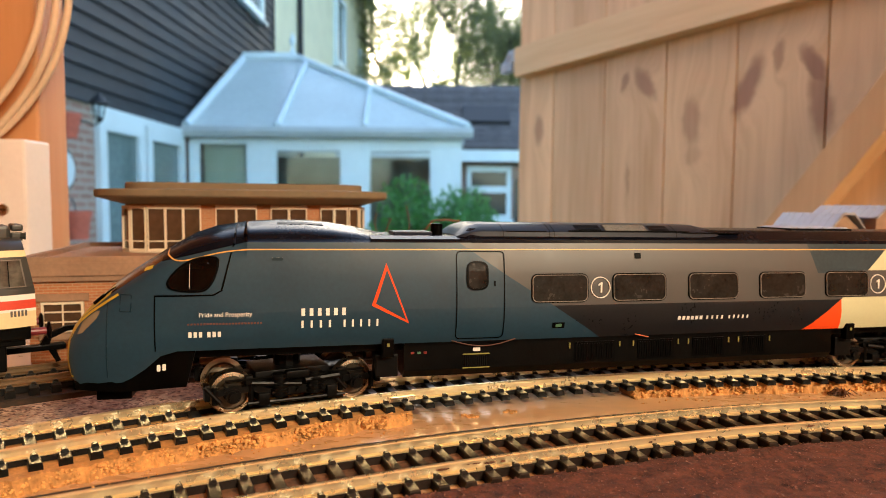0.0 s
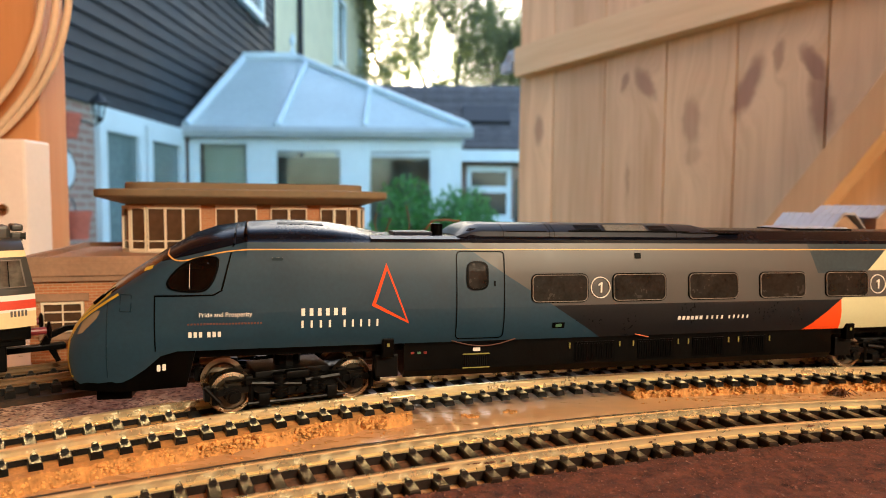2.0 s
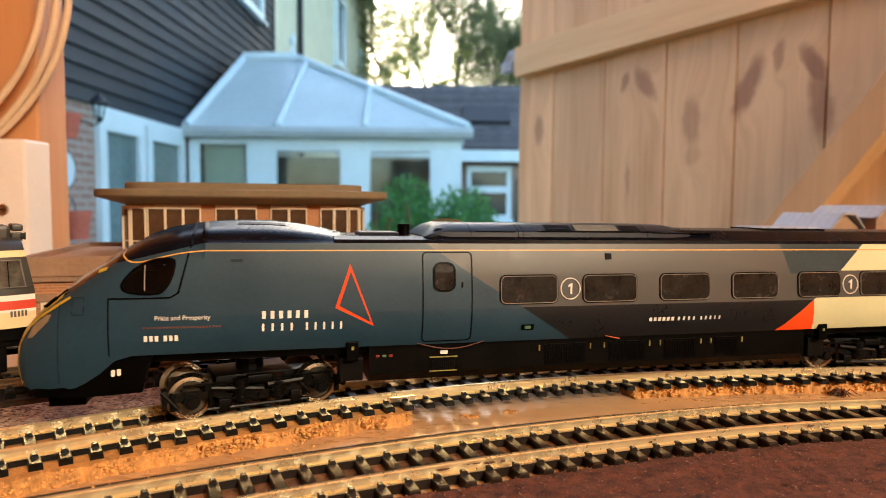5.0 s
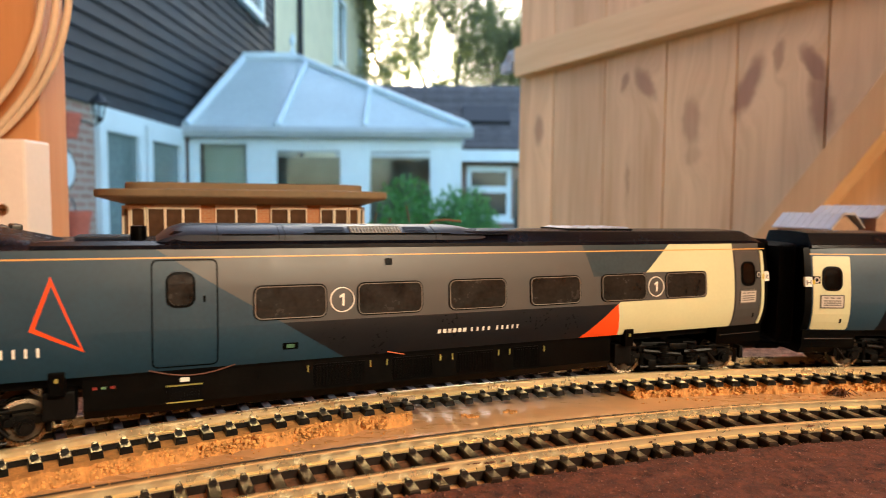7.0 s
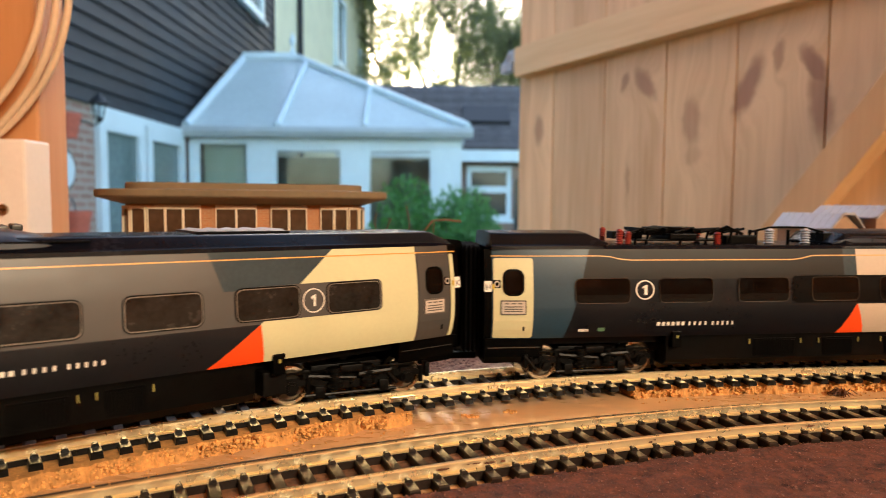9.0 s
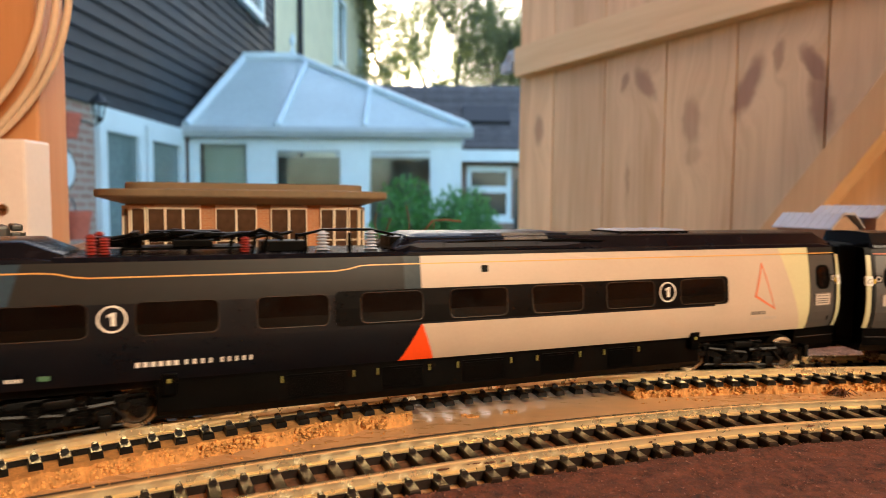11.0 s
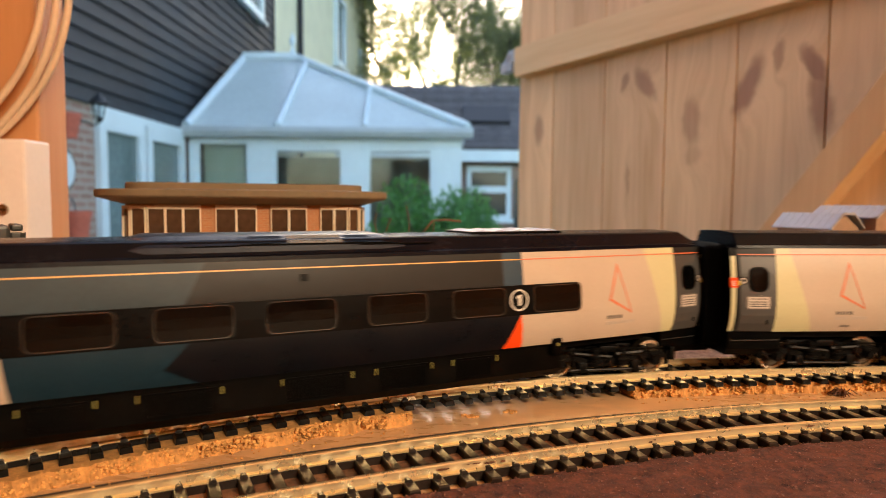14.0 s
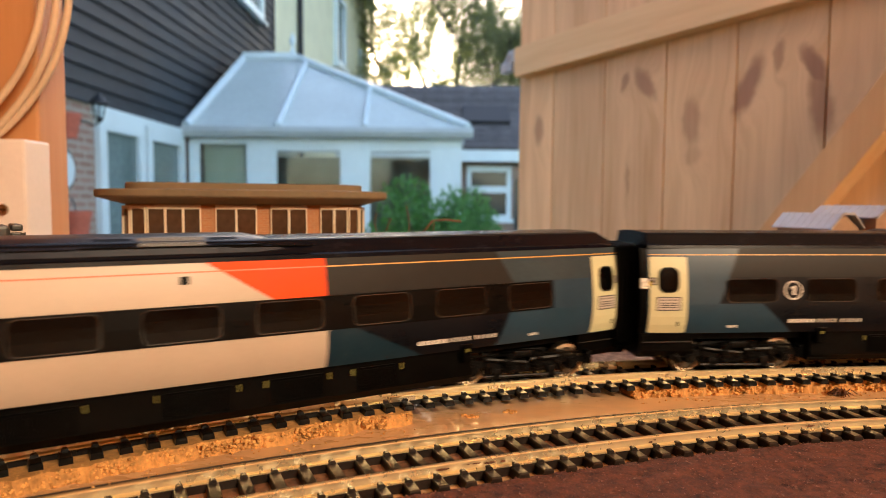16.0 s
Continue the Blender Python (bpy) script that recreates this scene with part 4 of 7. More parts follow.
def bogie_frame_bm(motor):
    bm = B()
    for s in (-1, 1):
        y0, y1 = sorted((s * 10.6, s * 12.6))
        prism(bm, [(-23, 6.6), (-21, 7.9), (-11, 8.0), (-8, 6.6), (8, 6.6), (11, 8.0), (21, 7.9), (23, 6.6), (22.5, 5.9), (12, 6.2), (8, 4.4), (-8, 4.4), (-12, 6.2), (-22.5, 5.9)], "Y", y0, y1, MM)
        for x in (-17.7, 17.7):
            cyl(bm, (x, s * 10.2, 5.7), (x, s * 13.4, 5.7), 2.1, n=14, k=MM)
            cyl(bm, (x, s * 13.5, 5.7), (x, s * 14.2, 5.7), 1.3, n=12, k=MM)
            box(bm, x - 2.2, x + 2.2, min(s * 10.4, s * 13.1), max(s * 10.4, s * 13.1), 6.8, 8.6, MM)
            for dx in (-4.8, 4.8):
                cyl(bm, (x + dx, s * 12.2, 3.6), (x + dx, s * 12.2, 8.4), 0.8, n=10, k=MM)
        cyl(bm, (-5, s * 12.4, 4.2), (-5, s * 12.4, 10.6), 2.0, n=12, k=MM)
        cyl(bm, (5, s * 12.4, 4.2), (5, s * 12.4, 10.6), 2.0, n=12, k=MM)
        cyl(bm, (-14, s * 13.2, 3.2), (14, s * 13.0, 2.6), 0.55, n=8, k=MM)
        cyl(bm, (-13, s * 13.4, 8.9), (1, s * 13.4, 7.2), 0.75, n=8, k=MM)
        cyl(bm, (2, s * 13.6, 8.2), (12, s * 13.6, 8.6), 0.9, n=8, k=MM)
        box(bm, -11, -8, min(s * 11, s * 13.8), max(s * 11, s * 13.8), 2.2, 5.6, MM, 0.3)
        box(bm, 8.5, 11.5, min(s * 11, s * 13.8), max(s * 11, s * 13.8), 2.2, 5.8, MM, 0.3)
        box(bm, -3.4, 3.4, min(s * 11, s * 13.9), max(s * 11, s * 13.9), 9.0, 11.2, MM, 0.4)
        for x in (-24.5, 24.5):
            box(bm, x - 0.7, x + 0.7, min(s * 9.5, s * 13.2), max(s * 9.5, s * 13.2), 5.0, 9.4, MM, 0.2)
        for x in (-5, 5):
            for k in range(5):
                cyl(bm, (x, s * 12.4, 4.7 + 1.2 * k), (x, s * 12.4, 5.2 + 1.2 * k), 2.5, n=12, k=MM)
        for x in (-17.7, 17.7):
            for dx in (-1.2, 1.2):
                for dz in (-1.2, 1.2):
                    cyl(bm, (x + dx, s * 13.2, 5.7 + dz), (x + dx, s * 13.8, 5.7 + dz), 0.35, n=6, k=MM)
            cyl(bm, (x - 3.4, s * 13.3, 4.2), (x - 7.5, s * 12.9, 9.0), 0.6, n=8, k=MM)
        box(bm, -14.5, -12.5, min(s * 11, s * 13.3), max(s * 11, s * 13.3), 8.2, 10.8, MM, 0.2)
        box(bm, 12.0, 14.8, min(s * 11, s * 13.3), max(s * 11, s * 13.3), 8.2, 10.4, MM, 0.2)
        cyl(bm, (-20, s * 13.0, 10.0), (20, s * 13.0, 9.6), 0.4, n=6, k=MM)
        for i in range(5):
            cyl(bm, (-7 + 3.5 * i, s * 13.0, 5.6 + (i % 2)), (-7 + 3.5 * i, s * 14.0, 5.6 + (i % 2)), 0.5, n=8, k=MM)
    box(bm, -6, 6, -11, 11, 5.2, 9.5, MM)
    box(bm, -22, 22, -3.6, 3.6, 3.0, 9.0, MM, 0.4)
    box(bm, -10.8, 10.8, -7.6, 7.6, 2.4, 10.4, MM, 0.4)
    box(bm, -21, 21, -4.5, 4.5, 4.0, 8.0, MM)
    cyl(bm, (0, 0, 9), (0, 0, 13.5), 4.0, n=12, k=MM)
    return bm


M_BOGIE = mat("bogie_black", (0.0016, 0.0015, 0.0014), 0.36, spec=0.13, scale=200, fine=1500, var=0.4, bump=0.15)
BOGIE_MESH = mesh_of(bogie_frame_bm(False), "bogie_frame", M_BOGIE, 30)
BOGIES, WHEELS = [], []       # (car, bogie, end) and (bogie, wheelset, car)


def add_bogies(car):
    for end in (-1, 1):
        bg = share("bogie", BOGIE_MESH, car, pose(end * BOGIE * MM, 0, 0))
        BOGIES.append((car, bg, end))
        br = part("bracket", box(B(), end * 81 - 1.7, end * 81 + 1.7, -17.2, -14.6, 11.0, 16.6, MM, 0.3), M_BLACK, car)
        part("bracket_plate", box(B(), end * 81 - 0.4, end * 81 + 0.4, -17.45, -17.1, 14.2, 15.2, MM, 0.1), M_TAG, br)
        part("hose_box", box(B(), end * 81 - 3.4, end * 81 + 3.4, -14.4, -8, 4.6, 11.4, MM, 0.5), M_WOODY, car)
        for x in (-17.7, 17.7):
            w = share("wheelset", WHEELSET, bg, pose(x * MM, 0, 5.75 * MM))
            WHEELS.append((car, w, x))


def window(car, u0, u1, z0=25.9, z1=33.7, surf=side_y, glass=None, frame_=None):
    r = 1.6
    for sgn in (-1, 1):
        w = part("window", panel(B(), rrect(u0, u1, z0, z1, r, 5), 0.32, surf, sgn), glass or M_GLASS, car)
        o, i = rrect(u0 - 0.16, u1 + 0.16, z0 - 0.16, z1 + 0.16, r + 0.16, 5), rrect(u0 + 0.06, u1 - 0.06, z0 + 0.06, z1 - 0.06, r - 0.05, 5)
        part("window_frame", rim(B(), o, i, 0.52, surf, sgn), frame_ or M_FRAME, w)
        if frame_:
            part("gasket", rim(B(), rrect(u0 - 0.5, u1 + 0.5, z0 - 0.5, z1 + 0.5, r + 0.5, 5), o, 0.22, surf, sgn), M_BLACK, w)


M_FRAME = mat("window_frame_grey", (0.034, 0.032, 0.031), 0.14, var=0.3, spec=0.8)
M_FRAME_LT = mat("window_frame_light", (0.19, 0.18, 0.165), 0.18, var=0.25, spec=0.8)
def figure_one(w):
    """The figure 1 with a stroke of width w."""
    return mesh_of(prism(B(), [(-w / 2, -1.6), (w / 2, -1.6), (w / 2, 1.65), (w / 2 - 0.55 * w, 1.65), (-w / 2 - 0.75, 1.05), (-w / 2 - 0.75, 0.45), (-w / 2, 0.85)], "Y", 0.15, -0.06, MM), "figure_one", M_LETTER)


DIGIT, DIGIT_THIN = figure_one(1.0), figure_one(0.55)


def stand_up(me):
    """Turns lettering made in the XY plane to face the near side."""
    me.transform(Matrix.Rotation(radians(90), 4, "X"))
    return me




def first_class(car, u, z=29.8, surf=side_y, thin=False):
    y = surf(u, z)
    r0, r1 = (3.3, 3.04) if thin else (3.25, 2.84)
    o = [(u + r0 * math.cos(a), z + r0 * math.sin(a)) for a in [6.2832 * i / 32 for i in range(32)]]
    i = [(u + r1 * math.cos(a), z + r1 * math.sin(a)) for a in [6.2832 * i / 32 for i in range(32)]]
    sign = part("class_sign", rim(B(), o, i, 0.40, surf), M_LETTER, car, "white ring with the figure 1")
    share("figure", DIGIT_THIN if thin else DIGIT, sign, pose((u + 0.25) * MM, -(y + 0.36) * MM, z * MM))


def end_door(car, u0, u1, paint_, surf=side_y):
    """Passenger door with an oval window, notice plate and push button."""
    lo, hi = min(u0, u1), max(u0, u1)
    for sgn in (-1, 1):
        d = part("door", panel(B(), rrect(lo, hi, 15.1, 41.3, 0.7, 3), 0.22, surf, sgn), paint_, car)
        mid = (lo + hi) / 2
        g = part("door_window", panel(B(), rrect(mid - 3.1, mid + 3.1, 29.6, 37.4, 2.2, 5), 0.34, surf, sgn), M_GLASS, d)
        o, i = rrect(mid - 3.5, mid + 3.5, 29.2, 37.8, 2.5, 5), rrect(mid - 2.95, mid + 2.95, 29.75, 37.25, 2.1, 5)
        part("window_rim", rim(B(), o, i, 0.5, surf, sgn), M_BLACK, g)
    pl = part("notice_plate", panel(B(), rrect(mid - 4.2, mid + 4.2, 23.0, 27.8, 0.3, 2), 0.34, surf), M_PLATE, d)
    bm = B()
    rim(bm, rrect(mid - 4.2, mid + 4.2, 23.0, 27.8, 0.3, 2), rrect(mid - 3.8, mid + 3.8, 23.4, 27.4, 0.2, 2), 0.42, surf)
    for k, (a, b) in enumerate(((-2.9, -1.4), (-0.8, 0.8), (1.4, 2.9))):
        panel(bm, [(mid + a, 26.5), (mid + b, 26.5), (mid + b, 26.9), (mid + a, 26.9)], 0.4, surf)
    for k in range(3):
        panel(bm, [(mid - 3, 24.0 + 0.75 * k), (mid + 3, 24.0 + 0.75 * k), (mid + 3, 24.35 + 0.75 * k), (mid - 3, 24.35 + 0.75 * k)], 0.4, surf)
    part("notice_bars", bm, M_LETTER_DK, pl)
    side = 1 if mid > 0 else -1
    o, i = ([(mid + side * 5.4 + r_ * math.cos(a), 33.0 + r_ * 1.1 * math.sin(a)) for a in [6.2832 * k / 16 for k in range(16)]] for r_ in (0.95, 0.6))
    part("button_plate", panel(B(), rrect(mid + side * 5.4 - 1.25, mid + side * 5.4 + 1.25, 31.7, 34.3, 0.2, 2), 0.3, surf), M_BLACK, d)
    part("button_ring", rim(B(), o, i, 0.42, surf), M_PLATE, d)
    part("door_button", panel(B(), rrect(mid + 3.2, mid + 3.8, 17.6, 19.2, 0.2, 2), 0.4, surf), M_BLACK, d)


M_PLATE = mat("pale_notice_plate", (0.50, 0.45, 0.40), 0.5, var=0.05)


def coach_letter(car, u, letter):
    """Small white plate with the coach letter at the car's end."""
    pl = part("coach_plate", panel(B(), rrect(u - 1.2, u + 1.2, 30.6, 34.0, 0.2, 2), 0.55), M_ORANGE if letter == "E" else M_LETTER, car, "small red coach letter plate" if letter == "E" else "small white coach letter plate")
    me = stand_up(words(letter, 0.0026, "coach_letter"))
    me.materials.clear()
    me.materials.append(M_LETTER if letter == "E" else M_LETTER_DK)
    share("coach_letter", me, pl, pose((u - 0.85) * MM, -(side_y(u, 32) + 0.66) * MM, 31.2 * MM))
    part("yellow_tag", panel(B(), rrect(u + (1.4 if u < 0 else -2.2), u + (2.2 if u < 0 else -1.4), 31.4, 33.0, 0.2, 2), 0.5), M_YELLOW, car)


def triangle_mark(car, pts, material, width=0.9, surf=side_y):
    """Open triangle painted as a line."""
    c = (sum(p[0] for p in pts) / 3, sum(p[1] for p in pts) / 3)
    inner = []
    for p in pts:
        v = Vector((c[0] - p[0], c[1] - p[1]))
        inner.append((p[0] + v.x / v.length * width * (2.3 if p is pts[0] else 1.5), p[1] + v.y / v.length * width * (2.3 if p is pts[0] else 1.5)))
    part("triangle_mark", rim(B(), pts, inner, 0.10, surf), material, car, "open triangle emblem")


def name_bars(car, u, z, h, groups, material, surf=side_y, name="name_bars", fill=0.62):
    """Painted wording as plain bars, a bar a letter; groups: list of (letters, total width)."""
    bm = B()
    for cnt, width in groups:
        if cnt:
            w = width / cnt
            for k in range(cnt):
                panel(bm, [(u + w * k, z), (u + w * k + w * fill, z), (u + w * k + w * fill, z + h), (u + w * k, z + h)], 0.09, surf, inn=-0.2)
        u += width
    part(name, bm, material, car, "painted bars of wording")


def small_number(car, u, z, material):
    name_bars(car, u, z, 0.9, [(5, 3.6)], material, name="number_bars")


def gold_line(car, u0, u1, z, material, surf=side_y, dips=()):
    """Thin line below the roof; dips: stretches where it runs lower."""
    rows = []
    for i in range(81):
        u = u0 + (u1 - u0) * i / 80
        c = z
        for d0, d1, low in dips:
            c -= low * min(1, max(0, (u - d0) / 6)) * min(1, max(0, (d1 - u) / 6))
        rows.append([(u * MM, -(surf(u, c + dz) + out) * MM, (c + dz) * MM) for dz, out in ((-0.16, -0.1), (-0.16, 0.12), (0.16, 0.12), (0.16, -0.1))])
    bm = loft(B(), rows)
    part("gold_line", bm, material, car, "thin line along the side")


def skirt(car, u0, u1, boxes):
    """Underfloor boxes with panels, grilles and yellow tags."""
    bm = B()
    prism(bm, [(-15.0, 14.9), (-15.2, 6.4), (-13.6, 4.2), (13.6, 4.2), (15.2, 6.4), (15.0, 14.9)], "X", u0, u1, MM)
    sk = part("underfloor_box", bm, M_UNDER, car)
    for a, b in boxes:
        gr = part("grille", panel(B(), rrect(a, b, 6.9, 13.2, 0.3, 2), 0.25, lambda u, z: 15.1), M_BLACK, sk)
        bm = B()
        n = int((b - a) / 0.9)
        for i in range(n):
            x = a + 0.6 + i * (b - a - 1.0) / n
            panel(bm, [(x, 7.4), (x + 0.35, 7.4), (x + 0.35, 12.6), (x, 12.6)], 0.5, lambda u, z: 15.1)
        part("grille_mesh", bm, M_UNDER, gr)
        for x in (a - 1.6, b + 1.6):
            part("tag", panel(B(), [(x - 0.18, 11.3), (x + 0.18, 11.3), (x + 0.18, 13.0), (x - 0.18, 13.0)], 0.35, lambda u, z: 15.1), M_TAG, sk)
    part("sill_line", panel(B(), [(u0, 14.2), (u1, 14.2), (u1, 14.9), (u0, 14.9)], 0.5, lambda u, z: 15.2), M_BLACK, sk)
    return sk



def bellows(car, u, sgn):
    """Dark corridor bellows at a car's end."""
    bm = B()
    rows = []
    for k in range(9):
        g = 0.0 if k % 2 else -1.3
        rows.append([((u + sgn * (0.2 + 0.75 * k)) * MM, y * MM, z * MM) for y, z in rrect(-11.5 - g, 11.5 + g, 9.0 - g, 45.5 + g, 2.0, 4)])
    loft(bm, rows)
    part("bellows", bm, M_RUBBER, car)
    bm = B()
    box(bm, min(u, u + sgn * 9), max(u, u + sgn * 9), -1.6, 1.6, 5.2, 7.4, MM, 0.3)
    part("coupling", bm, M_BLACK, car)


def step_box(car, u0, u1):
    """Black end step below a door."""
    bm = B()
    prism(bm, [(-15.4, 14.85), (-15.0, 8.6), (-13.0, 6.2), (13.0, 6.2), (15.0, 8.6), (15.4, 14.85)], "X", u0, u1, MM)
    st = part("end_step", bm, M_BLACK, car)
    part("step_line", panel(B(), [(u0 + 1, 11.6), (u1 - 1, 11.6), (u1 - 1, 11.9), (u0 + 1, 11.9)], 0.12, lambda u, z: 15.2), M_FRAME, st)


def louvres(car, u0, u1, z=50.0):
    lv = part("roof_vent", box(B(), u0, u1, -8.5, 8.5, z - 1.0, z + 0.25, MM, 0.2), M_BLACK, car, "pale grey louvred roof vent")
    n = 5
    for i in range(n):
        a = u0 + (u1 - u0) * (i + 0.15) / n
        part("louvre", prism(B(), [(a, z + 0.2), (a + 0.62 * (u1 - u0) / n, z + 0.2), (a + 0.5 * (u1 - u0) / n, z + 0.8)], "Y", -8.0, 8.0, MM), M_SILVER, lv)


def aircon(car, u0, u1, z1=50.5, c=None):
    """Roof pod with recessed hatches, a mesh panel, panel seams and a ledge along its flank."""
    z0, w = 45.8, 14.3
    pd = part("roof_pod", pod_bm(u0, u1, w, z0, z1), M_POD, car, "smooth dark roof equipment pod", smooth=30)
    c = (u0 + u1) / 2 + 5.0 if c is None else c
    h = z1 - z0
    skin = pod_half(w, z0, h)

    def patch(a, b, f0, f1, out, m_, name):
        """A piece laid on the shoulder between two places of its slope, on both sides."""
        (ya, za), (yb, zb) = skin[2], skin[3]
        n = Vector((zb - za, ya - yb)).normalized()
        pts = [(ya + (yb - ya) * f, za + (zb - za) * f) for f in (f0, f1)]
        for s_ in (-1, 1):
            quad = [(s_ * (y + n.x * d), z + n.y * d) for (y, z), d in ((pts[0], -0.4), (pts[1], -0.4), (pts[1], out), (pts[0], out))]
            part(name, prism(B(), quad, "X", a, b, MM), m_, pd)
    for a, b in ((c - 13.0, c - 4.6), (c + 12.6, c + 19.5)):
        patch(a, b, 0.05, 0.92, 0.12, M_BLACK, "hatch")
        patch(a + 0.8, b - 0.8, 0.30, 0.36, 0.26, M_POD, "hatch_lip")
    patch(c - 3.4, c + 11.6, 0.02, 0.98, 0.16, M_MESH, "mesh_panel")
    bm = B()
    (ya, za), (yb, zb) = skin[2], skin[3]
    for i in range(15):
        for k in range(5):
            x, f = c - 3.1 + i * 0.98, 0.06 + 0.19 * k
            y, z = ya + (yb - ya) * f, za + (zb - za) * f
            prism(bm, [(-y - 0.3, z - 0.1), (-y - 0.22, z + 0.42), (-y + 0.2, z + 0.5), (-y + 0.2, z - 0.1)], "X", x, x + 0.62, MM)
    part("mesh_ribs", bm, M_MESH_LT, pd)
    for u in (u0 + 14, u0 + 29, u0 + 30.5, u1 - 20):
        for s_ in (-1, 1):
            pts = [(y + 0.06, z) for y, z in skin[:5]] + [(y - 0.5, z - 0.3) for y, z in skin[:5][::-1]]
            part("seam", prism(B(), [(s_ * y, z + 0.05) for y, z in pts], "X", u, u + 0.22, MM), M_BLACK, pd)
    bm = B()
    for s_ in (-1, 1):
        for a, b, z, d in ((c - 16, c + 26, z0 + 0.46 * h, 0.35), (u0 + 15, u0 + 28, z0 + 0.40 * h, 0.12), (u1 - 18, u1 + 4, z0 + 0.36 * h, 0.1)):
            y0, y1 = sorted((s_ * (w - 1.0), s_ * (w - 0.2 + d)))
            box(bm, a, b, y0, y1, z, z + 0.35, MM)
    part("roof_ledge", bm, M_BLACK, pd)


M_MESH_LT = mat("mesh_wire_grey", (0.10, 0.095, 0.09), 0.4, 0.4, var=0.3, scale=300, fine=1500)
M_POD = mat("roof_pod_blue_black", (0.012, 0.017, 0.031), 0.32, spec=0.18, var=0.15, scale=80, fine=700)
M_MESH = mat("mesh_grille", (0.03, 0.03, 0.03), 0.5, 0.3, var=0.4, scale=900, fine=2500, bump=0.6)


def end_details(car, u, sgn):
    """Door-end rails and lamps."""
    a, b = sorted((u, u - sgn * 1.6))
    for s in (-1, 1):
        part("end_post", panel(B(), rrect(a, b, 15.0, 41.5, 0.3, 2), 0.3, side_y, s), M_CREAM if not car.get("dark_end") else M_BLACK, car)


def new_car(name, label, u0, u1, cuts, rule, mats):
    car = empty(name, label, "train car", group="passenger train cars")
    part("body", shell(u0, u1, cuts, rule, mats), mats, car, smooth=40)
    part("chassis", box(B(), (-140 if u0 == -120 else u0 + 4), u1 - 4, -11.0, 11.0, 11.8, 14.9, MM), M_UNDER, car)
    add_bogies(car)
    return car


Z_BAND = [((-200, 25.3), (200, 25.3)), ((-200, 34.3), (200, 34.3))]
M_PALE = mat("pale_yellow_paint", (0.51, 0.495, 0.30), 0.4, scale=60, fine=900, var=0.03, bump=0.02)
MATS = [M_TEAL, M_GREY, M_DARK, M_CREAM, M_WHITE, M_ORANGE, M_BLUEGREY, M_TEAL_DK, M_PALE, M_BLACK]
M_BAND = mat("window_band_black", (0.0022, 0.0021, 0.0021), 0.3, spec=0.08, scale=60, fine=900, var=0.12, bump=0.02)
# near-black paint again, its brighter light on the lead car put into the colour
M_DARK_LIT = mat("near_black_paint_lit", (0.0095, 0.0105, 0.0135), 0.30, spec=0.26, scale=60, fine=900, var=0.12, bump=0.02)
MATS_LEAD = [M_DARK_LIT if m_ is M_DARK else m_ for m_ in MATS]
# cars behind the lead take the shaded copy of the charcoal
MATS_SHADED = [M_GREY_SHADE if m_ is M_GREY else m_ for m_ in MATS]
TEAL, GREY, DARK, CREAM, WHITE, ORANGE, BLUEGREY, TEAL_DK, PALE, BLACK = range(10)


# -- leading car with the cab --
def lead_rule(u, z, y):
    cream_edge = right_of(u, z, (97.5, 44.2), (75.5, 25.3))
    if u > 139.3:
        return BLACK
    if u > 126:
        return GREY
    if z > 25.3:
        if cream_edge:
            return CREAM
        if z > 34.3:
            if right_of(u, z, (62.5, 44.2), (66, 34.3)):
                return BLUEGREY
            return GREY if right_of(u, z, (-60, 44.2), (-45, 34.3)) else TEAL
        return GREY if right_of(u, z, (-45, 34.3), (-30.5, 25.3)) else TEAL
    if right_of(u, z, (75.5, 25.3), (77, 14.8)):
        return CREAM
    if right_of(u, z, (75.5, 25.3), (62.0, 14.8)):
        return ORANGE
    return DARK if right_of(u, z, (-30.5, 25.3), (-14.0, 14.8)) else TEAL


